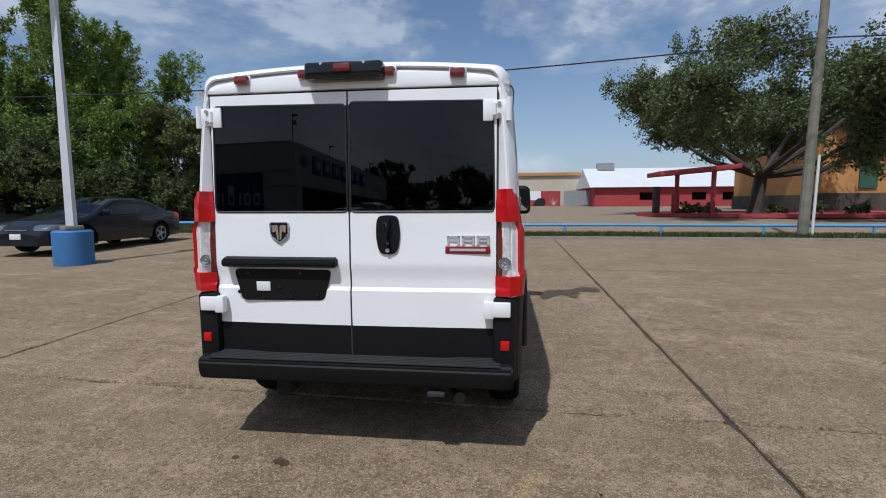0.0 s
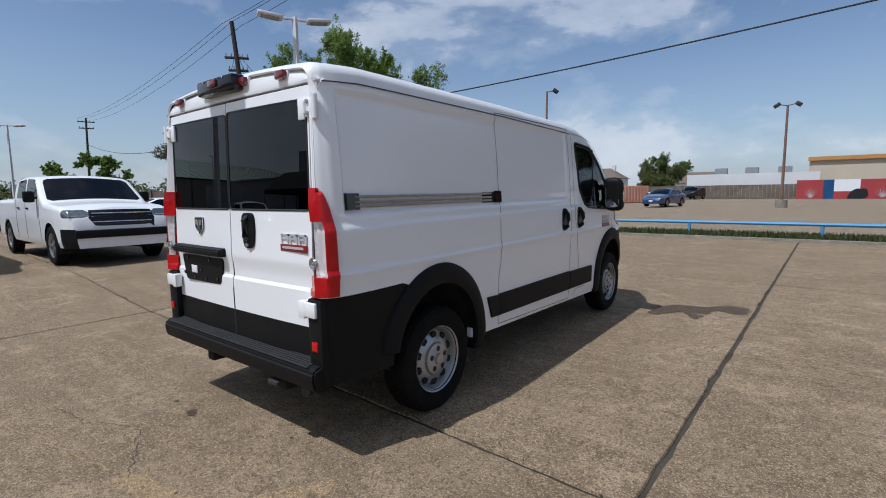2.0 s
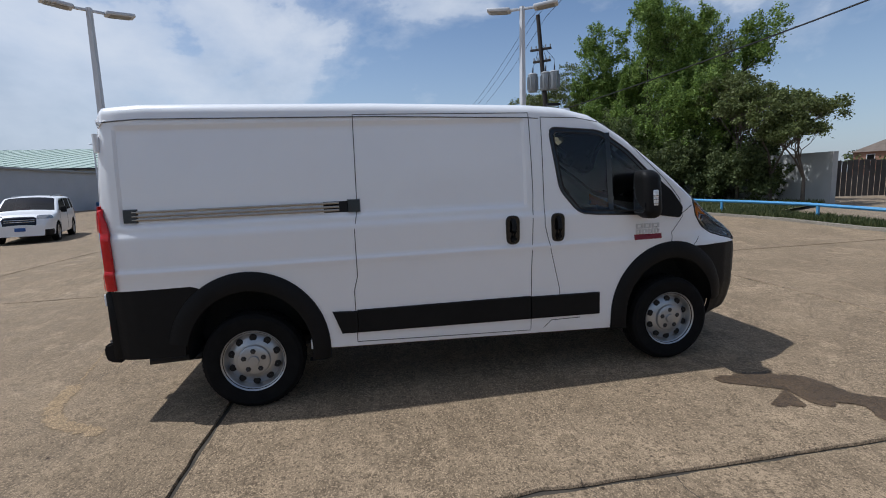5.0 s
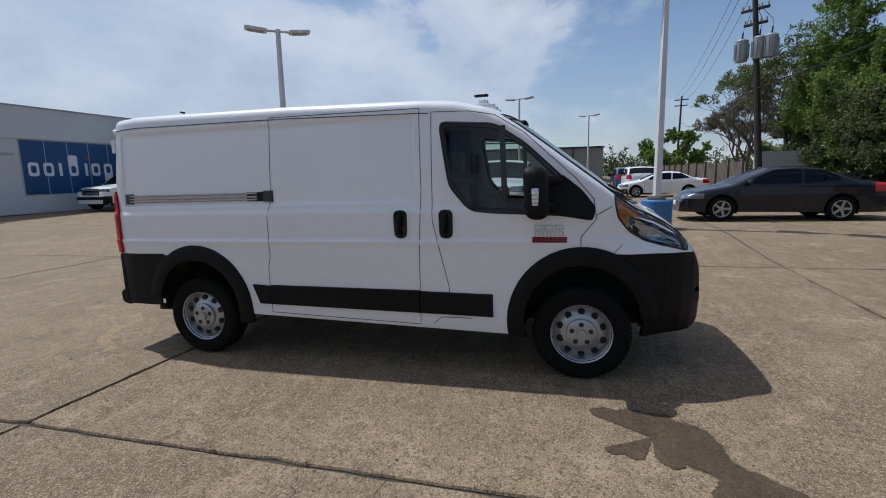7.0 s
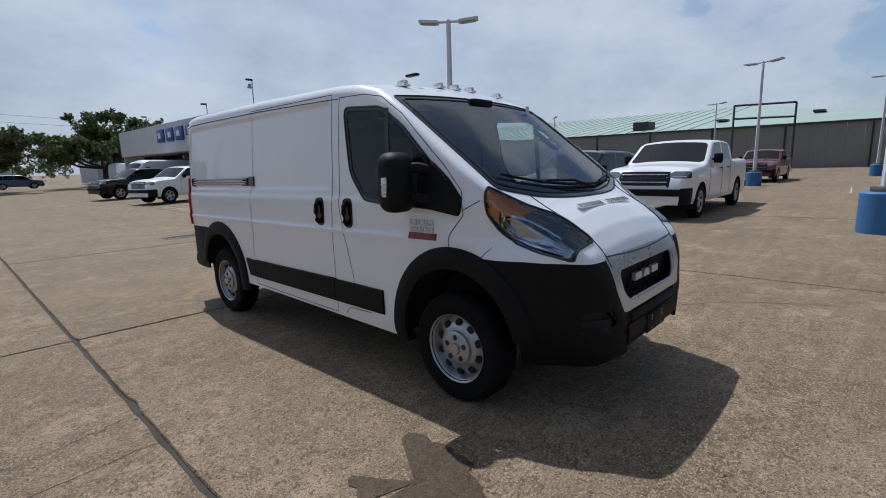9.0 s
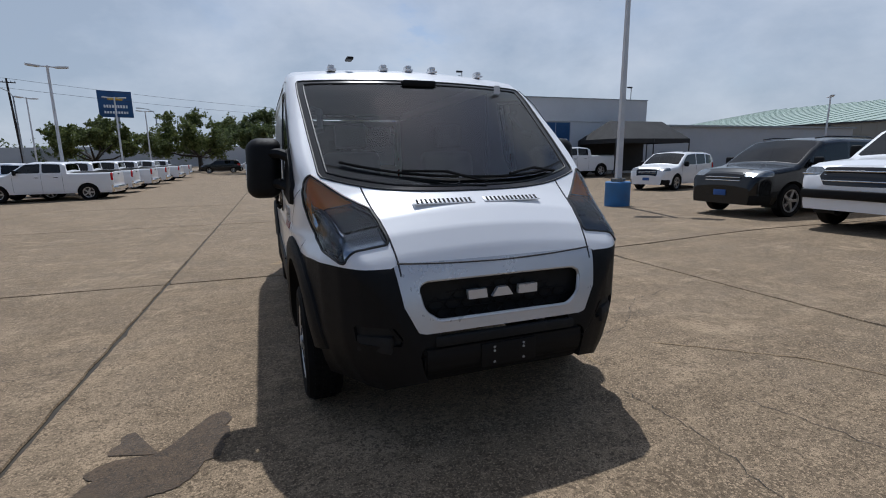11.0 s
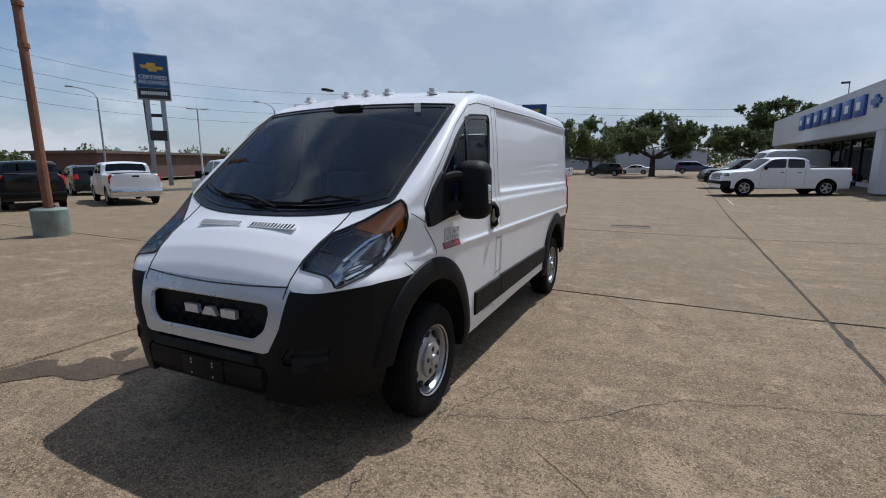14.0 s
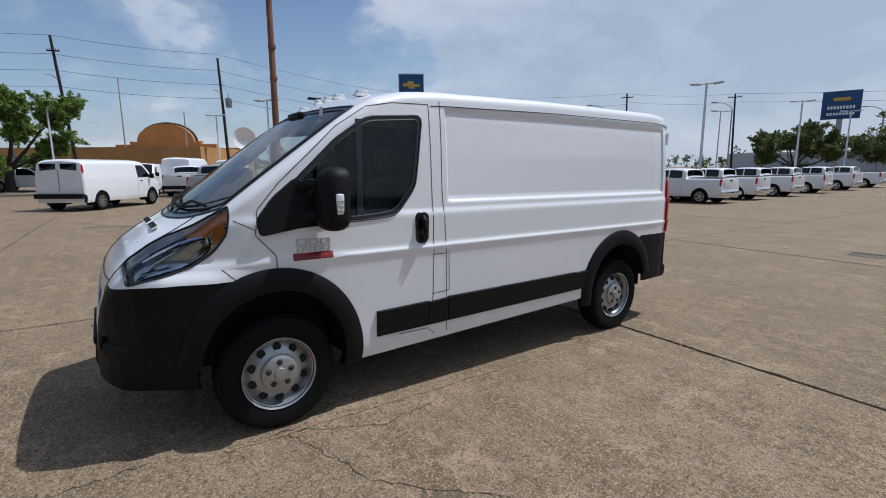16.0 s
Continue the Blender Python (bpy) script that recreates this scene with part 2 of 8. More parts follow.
M["dark_wall"] = material("dark_stone_wall", (0.09, 0.07, 0.055), 0.9, var=0.5, scale=1.2)
M["shutter"] = material("green_shutter", (0.03, 0.10, 0.06), 0.7, var=0.2, scale=2)
M["roof_shingle"] = material("brown_roof_shingle", (0.16, 0.125, 0.10), 0.9, var=0.35, scale=1.0)
M["brick"] = material("brick_wall", (0.30, 0.16, 0.11), 0.9, var=0.3, scale=1.5)
M["fence_wood"] = material("grey_fence_boards", (0.17, 0.135, 0.105), 0.9, var=0.5, scale=1.2)
M["fence_dark"] = material("dark_fence_boards", (0.055, 0.05, 0.048), 0.9, var=0.5, scale=1.2)
M["fence_grey"] = material("pale_fence_boards", (0.27, 0.25, 0.225), 0.9, var=0.4, scale=1.0)
M["pink"] = material("pink_container", (0.58, 0.30, 0.22), 0.7, var=0.15, scale=0.7)
M["tent"] = material("black_canopy_cloth", (0.02, 0.02, 0.021), 0.8, var=0.3, scale=1)
M["bark"] = material("bark", (0.055, 0.045, 0.036), 0.95, var=0.5, scale=4, bump=0.6, bscale=18)
M["twig"] = material("bare_twigs", (0.16, 0.125, 0.10), 0.95, var=0.4, scale=4)


def leaf_material(name, lo, hi):
    m = bpy.data.materials.new(name)
    m.use_nodes = True
    n, l = m.node_tree.nodes, m.node_tree.links
    b = n["Principled BSDF"]
    g, mix = n.new("ShaderNodeNewGeometry"), n.new("ShaderNodeMix")
    mix.data_type = "RGBA"
    mix.inputs[6].default_value, mix.inputs[7].default_value = (*lo, 1), (*hi, 1)
    l.new(g.outputs["Random Per Island"], mix.inputs[0])
    l.new(mix.outputs[2], b.inputs["Base Color"])
    b.inputs["Roughness"].default_value = 0.6
    b.inputs["Specular IOR Level"].default_value = 0.3
    tl, both = n.new("ShaderNodeBsdfTranslucent"), n.new("ShaderNodeMixShader")
    l.new(mix.outputs[2], tl.inputs["Color"])
    both.inputs[0].default_value = 0.35
    l.new(b.outputs[0], both.inputs[1])
    l.new(tl.outputs[0], both.inputs[2])
    l.new(both.outputs[0], n["Material Output"].inputs[0])
    return m


M["leaf_oak"] = leaf_material("oak_leaves", (0.042, 0.062, 0.022), (0.17, 0.205, 0.08))
M["leaf_bright"] = leaf_material("spring_leaves", (0.06, 0.11, 0.022), (0.26, 0.36, 0.08))
M["leaf_olive"] = leaf_material("olive_leaves", (0.055, 0.075, 0.022), (0.19, 0.22, 0.075))
M["leaf_dry"] = leaf_material("sparse_dry_leaves", (0.09, 0.075, 0.05), (0.17, 0.14, 0.09))
M["grass"] = leaf_material("grass_blades", (0.03, 0.05, 0.015), (0.12, 0.13, 0.05))

# ---- building helpers ----
def finish(name, bm, mat, smooth=30):
    me = bpy.data.meshes.new(name)
    bm.normal_update()
    bm.to_mesh(me)
    bm.free()
    for m in mat if isinstance(mat, (list, tuple)) else (mat,):
        me.materials.append(M[m] if isinstance(m, str) else m)
    if smooth:
        me.polygons.foreach_set("use_smooth", [True] * len(me.polygons))
        me.set_sharp_from_angle(angle=radians(smooth))
    return me


def part(name, bm, mat, parent, label="", smooth=30):
    """Links a bmesh as one mesh object under a thing or a part."""
    ob = new(name, bm if isinstance(bm, bpy.types.Mesh) else finish(name, bm, mat, smooth))
    ob.parent = parent
    return tagged(ob, label)


def thing(name, label, category, group="", kind="", at=None):
    ob = tagged(new(name), label, category, group, kind)
    ob.empty_display_size = 0.2
    if at is not None:
        ob.matrix_basis = at
    return ob


def box(bm, c, s, bevel=0.0, m=None, seg=2):
    """A box of size s round c, its edges rounded by bevel."""
    r = bmesh.ops.create_cube(bm, size=1.0, matrix=(m or Matrix()) @ Matrix.Translation(c) @ Matrix.Diagonal((*s, 1)))
    if bevel:
        es = list({e for v in r["verts"] for e in v.link_edges})
        bmesh.ops.bevel(bm, geom=es, offset=bevel, segments=seg, profile=0.5, affect="EDGES", clamp_overlap=True)
    return bm


def rod(bm, p0, p1, r0, r1=None, seg=10, caps=True):
    """A round bar from p0 to p1, of radius r0 there and r1 here."""
    p0, p1 = Vector(p0), Vector(p1)
    d = p1 - p0
    q = d.to_track_quat("Z", "Y").to_matrix().to_4x4()
    bmesh.ops.create_cone(bm, cap_ends=caps, cap_tris=False, segments=seg, radius1=r0, radius2=r0 if r1 is None else r1, depth=d.length,
                          matrix=Matrix.Translation((p0 + p1) / 2) @ q)
    return bm


def tube(bm, pts, r, seg=6, closed=False):
    """A tube along a line of points."""
    pts = [Vector(p) for p in pts]
    n, rings = len(pts), []
    for i, p in enumerate(pts):
        a = pts[(i - 1) % n] if closed or i else pts[0]
        b = pts[(i + 1) % n] if closed or i < n - 1 else pts[-1]
        d = (b - a).normalized()
        u = d.cross(Vector((0, 0, 1)))
        u = u.normalized() if u.length > 1e-3 else Vector((1, 0, 0))
        w = d.cross(u)
        rings.append([bm.verts.new(p + r * (math.cos(k) * u + math.sin(k) * w)) for k in (2 * math.pi * j / seg for j in range(seg))])
    for i in range(n if closed else n - 1):
        a, b = rings[i], rings[(i + 1) % n]
        for j in range(seg):
            bm.faces.new((a[j], a[(j + 1) % seg], b[(j + 1) % seg], b[j]))
    if not closed:
        bm.faces.new(rings[0][::-1])
        bm.faces.new(rings[-1])
    return bm


def lathe(bm, prof, centre, seg=32, axis="x", flip=1):
    """A body of revolution: prof holds (radius, place along the axis)."""
    rings = []
    for r, a in prof:
        ring = []
        for j in range(seg):
            k = 2 * math.pi * j / seg
            c, s = r * math.cos(k), r * math.sin(k)
            p = (flip * a, c, s) if axis == "x" else (c, s, flip * a) if axis == "z" else (s, flip * a, c)
            ring.append(bm.verts.new(Vector(centre) + Vector(p)))
        rings.append(ring)
    for a, b in zip(rings, rings[1:]):
        for j in range(seg):
            f = (a[j], a[(j + 1) % seg], b[(j + 1) % seg], b[j])
            bm.faces.new(f if flip > 0 else f[::-1])
    return bm


def prism(bm, poly, a0, a1, axis="x"):
    """A polygon of (u, v) drawn out along an axis: x takes (y, z), y takes (x, z), z takes (x, y)."""
    def at(u, v, a):
        return {"x": (a, u, v), "y": (u, a, v), "z": (u, v, a)}[axis]
    lo, hi = [bm.verts.new(at(u, v, a0)) for u, v in poly], [bm.verts.new(at(u, v, a1)) for u, v in poly]
    fs = [bm.faces.new(lo), bm.faces.new(hi)]
    n = len(poly)
    for i in range(n):
        fs.append(bm.faces.new((lo[i], lo[(i + 1) % n], hi[(i + 1) % n], hi[i])))
    bmesh.ops.recalc_face_normals(bm, faces=fs)
    return bm


def lerp(x, pts):
    """A broken line through (x, y) points, read at x."""
    return float(np.interp(x, [p[0] for p in pts], [p[1] for p in pts]))


def rounded(pts, r, n=4):
    """A polygon with its corners rounded by r."""
    out, k = [], len(pts)
    for i in range(k):
        p, a, b = Vector(pts[i]), Vector(pts[i - 1]), Vector(pts[(i + 1) % k])
        ra = min(r, (a - p).length * 0.45)
        rb = min(r, (b - p).length * 0.45)
        s, e = p + (a - p).normalized() * ra, p + (b - p).normalized() * rb
        for j in range(n + 1):
            t = j / n
            out.append(tuple((1 - t) ** 2 * s + 2 * t * (1 - t) * p + t * t * e))
    return out


def sd_poly(u, v, pts):
    """Signed distance of points to a polygon, negative inside."""
    best, inside = np.full(u.shape, 1e9), np.zeros(u.shape, bool)
    for i in range(len(pts)):
        (x0, y0), (x1, y1) = pts[i - 1], pts[i]
        ex, ey = x1 - x0, y1 - y0
        t = np.clip(((u - x0) * ex + (v - y0) * ey) / (ex * ex + ey * ey + 1e-12), 0, 1)
        best = np.minimum(best, np.hypot(u - x0 - t * ex, v - y0 - t * ey))
        cross = ((y0 > v) != (y1 > v)) & (u < (x1 - x0) * (v - y0) / (y1 - y0 + 1e-12) + x0)
        inside ^= cross
    return np.where(inside, -best, best)


class Shell:
    """A skin woven from cross-sections along y, both halves. Regions of it are cut out with clean edges."""

    def __init__(self, ys, section, grid=None):
        self.flip = grid is None
        if grid is not None:
            self.p, self.locked, self.cuts = grid, np.zeros(grid.shape[:2], bool), []
            return
        half = np.array([[(x, y, z) for x, z in section(y)] for y in ys])
        other = half[:, -2::-1] * (-1, 1, 1)
        self.p = np.concatenate([half, other], 1)
        self.locked = np.zeros(self.p.shape[:2], bool)
        self.cuts = []

    def cut(self, name, fn):
        """fn takes x, y, z arrays and gives a signed distance, negative inside."""
        p = self.p
        d = fn(p[..., 0], p[..., 1], p[..., 2])
        best, move = np.full(d.shape, 0.5), np.zeros(p.shape)
        for ax, s in ((0, 1), (0, -1), (1, 1), (1, -1)):
            dn, pn = np.roll(d, -s, ax), np.roll(p, -s, ax)
            ok = (d * dn < 0) & ~self.locked
            edge = [slice(None)] * 2
            edge[ax] = -1 if s > 0 else 0
            ok[tuple(edge)] = False
            t = np.where(ok, d / np.where(ok, d - dn, 1), 9)
            take = t < best
            best, move = np.where(take, t, best), np.where(take[..., None], t[..., None] * (pn - p), move)
        moved = best < 0.5
        self.p = p + move
        self.locked |= moved
        d = fn(self.p[..., 0], self.p[..., 1], self.p[..., 2])
        d[moved] = 0
        d[np.abs(d) < 1e-4] = 0
        self.cuts.append((name, d))
        return self

    def meshes(self, rest, offsets=None):
        """Sorts the faces by region. Returns name -> bmesh, and the border points of each region."""
        rows, cols = self.p.shape[:2]
        sets = {}

        def label(ids):
            for name, d in self.cuts:
                v = [d[i, j] for i, j in ids]
                if sum(v) < 0 and max(v) <= 1e-9 or (min(v) < 0 and sum(v) < 0 and max(v) < 0.004):
                    return name
                if sum(v) < 0 and max(v) > 0 and -min(v) > max(v):
                    return name
            return rest
        for i in range(rows - 1):
            for j in range(cols - 1):
                q = [(i, j), (i, j + 1), (i + 1, j + 1), (i + 1, j)]
                tris = None
                for name, d in self.cuts:
                    v = [d[a] for a in q]
                    if min(v) < 0 < max(v):
                        if v[0] == 0 and v[2] == 0:
                            tris = [(q[0], q[1], q[2]), (q[0], q[2], q[3])]
                        elif v[1] == 0 and v[3] == 0:
                            tris = [(q[0], q[1], q[3]), (q[1], q[2], q[3])]
                        else:
                            tris = [(q[0], q[1], q[2]), (q[0], q[2], q[3])]
                        break
                for f in tris or [q]:
                    sets.setdefault(label(f), []).append(f)
        out = {}
        for name, faces in sets.items():
            bm, seen = bmesh.new(), {}
            for f in faces:
                vs = []
                for a in f:
                    if a not in seen:
                        seen[a] = bm.verts.new(self.p[a])
                    vs.append(seen[a])
                try:
                    bm.faces.new(vs[::-1] if self.flip else vs)
                except ValueError:
                    pass
            bmesh.ops.remove_doubles(bm, verts=bm.verts, dist=2e-4)
            bmesh.ops.dissolve_degenerate(bm, dist=1e-4, edges=bm.edges)
            out[name] = bm
        return out


def inward(bm, d):
    """Gives a skin the thickness d, to the inside."""
    bm.normal_update()
    edge = [e for e in bm.edges if e.is_boundary]
    twin = {v: bm.verts.new(v.co - v.normal * d) for v in bm.verts[:]}
    for f in bm.faces[:]:
        bm.faces.new([twin[v] for v in reversed(f.verts)])
    for e in edge:
        a, b = e.verts[0], e.verts[1]
        if e.link_loops[0].vert is not a:
            a, b = b, a
        bm.faces.new((b, a, twin[a], twin[b]))
    return bm


def rims(bm):
    """The border loops of a skin, as lists of points."""
    edges = {e for e in bm.edges if e.is_boundary}
    loops = []
    while edges:
        e = edges.pop()
        loop, v = [e.verts[0].co.copy(), e.verts[1].co.copy()], e.verts[1]
        while True:
            nxt = next((o for o in v.link_edges if o in edges), None)
            if nxt is None:
                break
            edges.discard(nxt)
            v = nxt.other_vert(v)
            loop.append(v.co.copy())
        loops.append(loop[:-1] if (loop[0] - loop[-1]).length < 1e-4 else loop)
    return loops


def islands(bm, least=6):
    """Parts a mesh into its loose pieces, each as a mesh of its own."""
    bm.verts.index_update()
    seen, out = set(), []
    for v in bm.verts:
        if v.index in seen:
            continue
        seen.add(v.index)
        stack, group = [v], {v.index}
        while stack:
            for e in stack.pop().link_edges:
                for o in e.verts:
                    if o.index not in seen:
                        seen.add(o.index)
                        group.add(o.index)
                        stack.append(o)
        if len(group) >= least:
            piece = bm.copy()
            piece.verts.ensure_lookup_table()
            bmesh.ops.delete(piece, geom=[w for w in piece.verts if w.index not in group], context="VERTS")
            out.append(piece)
    bm.free()
    return out


def words(name, text, size, mat, m, parent, depth=0.004, label="", width=None):
    """Lettering as a mesh, its middle at the origin of m, read along +x with +y up and facing +z."""
    cu = bpy.data.curves.new(name, "FONT")
    cu.body, cu.size, cu.extrude, cu.align_x, cu.align_y = text, size, depth, "CENTER", "CENTER"
    tmp = new(name, cu)
    me = bpy.data.meshes.new_from_object(tmp.evaluated_get(bpy.context.evaluated_depsgraph_get()))
    bpy.data.objects.remove(tmp)
    bpy.data.curves.remove(cu)
    me.materials.clear()
    me.materials.append(M[mat])
    s = width / max(1e-6, max(v.co.x for v in me.vertices) - min(v.co.x for v in me.vertices)) if width else 1.0
    me.transform(m @ Matrix.Diagonal((s, 1, 1, 1)))
    ob = new(name, me)
    ob.parent = parent
    return tagged(ob, label)


# ---- the lie of the land: a lot that rises gently to the north ----
def step(a, b, x):
    t = min(1, max(0, (x - a) / (b - a)))
    return t * t * (3 - 2 * t)


def gz(x, y):
    z = lerp(y, [(-200, -0.15), (-14, -0.15), (-8, -0.105), (20, 0.262), (32, 0.42), (45, 0.58), (70, 0.78), (300, 0.85)])
    z += 0.13 * step(-4.5, -9, x) * (1 - step(-15, -26, x)) * step(-8, 1, y) * (1 - step(20, 30, y))
    z += step(-8, -17, y) * (1 - step(-60, -90, y)) * max(-0.28, min(0.32, -0.018 * x))
    return z


def on_ground(x, y, turn=0, lift=0.0):
    return pose(x, y, gz(x, y) + lift, 0, 0, turn)

# ---- ground ----
def concrete(name, base, dark, stain=1.0, rough=0.85, wet=False):
    m = bpy.data.materials.new(name)
    m.use_nodes = True
    n, l = m.node_tree.nodes, m.node_tree.links
    b = n["Principled BSDF"]
    co = n.new("ShaderNodeTexCoord")

    def tex(scale, detail=6, rough_=0.6, kind="ShaderNodeTexNoise"):
        t = n.new(kind)
        t.inputs["Scale"].default_value = scale
        if kind == "ShaderNodeTexNoise":
            t.inputs["Detail"].default_value, t.inputs["Roughness"].default_value = detail, rough_
        l.new(co.outputs["Object"], t.inputs["Vector"])
        return t.outputs[0]

    def ramp(fac, lo, hi, to=(0, 1)):
        r = n.new("ShaderNodeMapRange")
        for k, v in (("From Min", lo), ("From Max", hi), ("To Min", to[0]), ("To Max", to[1])):
            r.inputs[k].default_value = v
        l.new(fac, r.inputs["Value"])
        return r.outputs[0]

    def mix(fac, a, c, mode="MIX"):
        x = n.new("ShaderNodeMix")
        x.data_type, x.blend_type = "RGBA", mode
        for i, v in ((0, fac), (6, a), (7, c)):
            if isinstance(v, (int, float)):
                x.inputs[i].default_value = v
            elif isinstance(v, tuple):
                x.inputs[i].default_value = (*v, 1)
            else:
                l.new(v, x.inputs[i])
        return x.outputs[2]
    info = n.new("ShaderNodeObjectInfo")
    pale = tuple(min(1, c * 1.55) for c in base)
    col = mix(ramp(tex(0.30, 4, 0.5), 0.40, 0.60), base, tuple(c * 0.80 for c in base))
    col = mix(ramp(tex(1.1, 8, 0.66), 0.46, 0.58, (0, 0.75 * stain)), col, dark)
    col = mix(ramp(tex(2.0, 9, 0.70), 0.54, 0.62, (0, 0.70)), col, pale)
    mp = n.new("ShaderNodeMapping")
    mp.inputs["Scale"].default_value, mp.inputs["Rotation"].default_value = (0.22, 2.6, 1.0), (0, 0, 0.35)
    l.new(co.outputs["Object"], mp.inputs["Vector"])
    sw = n.new("ShaderNodeTexNoise")
    sw.inputs["Scale"].default_value, sw.inputs["Detail"].default_value, sw.inputs["Roughness"].default_value = 2.4, 7, 0.62
    l.new(mp.outputs[0], sw.inputs["Vector"])
    col = mix(ramp(sw.outputs[0], 0.52, 0.68, (0, 0.45)), col, pale)
    col = mix(ramp(tex(6.5, 8, 0.70), 0.50, 0.60, (0, 0.60 * stain)), col, tuple(c * 0.80 for c in dark))
    col = mix(ramp(tex(17, 6, 0.66), 0.55, 0.63, (0, 0.55)), col, pale)
    col = mix(ramp(tex(42, 3, 0.6), 0.52, 0.62, (0, 0.80)), col, tuple(c * 0.55 for c in dark))
    col = mix(ramp(tex(75, 2, 0.5), 0.55, 0.61, (0, 0.85)), col, pale)
    col = mix(ramp(tex(170, 2, 0.5), 0.53, 0.60, (0, 0.80)), col, tuple(c * 0.45 for c in dark))
    col = mix(ramp(info.outputs["Random"], 0, 1, (0.0, 0.20)), col, tuple(c * 0.62 for c in base))
    l.new(col, b.inputs["Base Color"])
    l.new(ramp(tex(2.2), 0.3, 0.7, (rough + 0.1, rough - 0.12)), b.inputs["Roughness"])
    b.inputs["Specular IOR Level"].default_value = 0.35 if wet else 0.25
    bp = n.new("ShaderNodeBump")
    bp.inputs["Strength"].default_value, bp.inputs["Distance"].default_value = 0.8, 0.007
    l.new(tex(120, 5, 0.75), bp.inputs["Height"])
    l.new(bp.outputs[0], b.inputs["Normal"])
    return m


M["concrete"] = concrete("parking_lot_concrete", (0.285, 0.212, 0.137), (0.165, 0.119, 0.073))
M["concrete_far"] = concrete("neighbouring_lot_concrete", (0.29, 0.225, 0.155), (0.175, 0.133, 0.088), 0.7)
M["concrete_wet"] = concrete("damp_concrete", (0.095, 0.062, 0.034), (0.055, 0.036, 0.020), 0.8, rough=0.6, wet=True)
M["concrete_patch"] = concrete("sandy_patch", (0.33, 0.235, 0.135), (0.24, 0.17, 0.10), 0.6)
M["joint"] = material("joint_filler", (0.028, 0.023, 0.018), 0.95, var=0.5, scale=3, dark=(0.07, 0.058, 0.042))
M["kerb"] = concrete("kerb_concrete", (0.28, 0.25, 0.205), (0.17, 0.15, 0.12))
M["soil"] = material("verge_soil", (0.11, 0.10, 0.05), 0.95, var=0.5, scale=1.5, bump=0.5, bscale=20, dark=(0.06, 0.07, 0.025))
M["line_paint"] = material("worn_line_paint", (0.55, 0.53, 0.48), 0.8, var=0.4, scale=6, dark=(0.34, 0.29, 0.22))
M["crack_fill"] = material("crack_line", (0.06, 0.05, 0.038), 0.95, var=0.4, scale=8)


def draped(bm, xs, ys, lift, lay=None):
    """A sheet of squares laid on the land, by a rule that turns its own axes into the place's."""
    grid = []
    for y in ys:
        row = []
        for x in xs:
            wx, wy = lay(x, y) if lay else (x, y)
            row.append(bm.verts.new((wx, wy, gz(wx, wy) + lift)))
        grid.append(row)
    for a, b in zip(grid, grid[1:]):
        for i in range(len(xs) - 1):
            bm.faces.new((a[i], a[i + 1], b[i + 1], b[i]))
    return grid


def steps(a, b, n):
    return [a + (b - a) * i / n for i in range(n + 1)]


ground = thing("ground", "wide flat ground of dusty concrete reaching the horizon", "ground", kind="structure")
bm = bmesh.new()
draped(bm, [-900, -400, -160] + steps(-90, 60, 75) + [120, 300, 900], [-900, -400, -160] + steps(-100, 110, 105) + [200, 400, 900], -0.035)
part("ground_sheet", bm, "concrete_far", ground)

# slabs of the lot, their joints a little askew to the van
SLAB_X, SLAB_Y, CROSS = 6.33, 6.66, (1.54, 3.40)
ALONG, ACROSS = radians(1.0), radians(-2.6)


def verge_y(x):
    """The edge of the lot, where the grass verge begins."""
    return lerp(x, [(-90, 15.0), (-23, 15.15), (-13, 16.2), (-2, 17.1), (3, 17.2), (12, 16.75), (60, 16.5)])


def verge_deep(x):
    return 1.15 + 6.0 * step(-9, -13, x)



def lay_slab(u, v):
    x = CROSS[0] + u * math.cos(ACROSS) + v * math.sin(ALONG)
    y = CROSS[1] + u * math.sin(ACROSS) + v * math.cos(ALONG)
    return x, min(y, verge_y(x) - 0.01)


pavement = thing("pavement", "weathered tan concrete slabs with dark joints and stains", "pavement", kind="structure")
bm = bmesh.new()
draped(bm, steps(-78, 36, 76), steps(-70, 18, 58), -0.02, lay_slab)
part("joint_bed", bm, "joint", pavement, smooth=0)


def slab_mesh(i, j, rng, near):
    """One slab with a worn, slightly chipped edge."""
    bm = bmesh.new()
    g, up, e = 0.012, rng.uniform(-0.002, 0.002), 0.007
    x0, y0 = i * SLAB_X + g, j * SLAB_Y + g
    x1, y1 = (i + 1) * SLAB_X - g, (j + 1) * SLAB_Y - g
    n = 44 if near else 4
    xs, ys = [x0] + steps(x0 + e, x1 - e, n) + [x1], [y0] + steps(y0 + e, y1 - e, n) + [y1]
    grid = draped(bm, xs, ys, up, lay_slab)
    last = len(grid) - 1
    wear = [[max(0, rng.gauss(0.001, 0.005)) + (rng.uniform(0.0, 0.03) if rng.random() < 0.07 else 0) for _ in range(last + 1)] for _ in range(4)]
    for r, row in enumerate(grid):
        for c, v in enumerate(row):
            if near:
                for k, d, q, ax, sg in ((0, r, c, 1, 1), (1, last - r, c, 1, -1), (2, c, r, 0, 1), (3, last - c, r, 0, -1)):
                    if d < 2:
                        v.co[ax] += sg * wear[k][q]
            if r in (0, last) or c in (0, last):
                v.co.z -= 0.014
    return finish("slab", bm, "concrete", smooth=0)


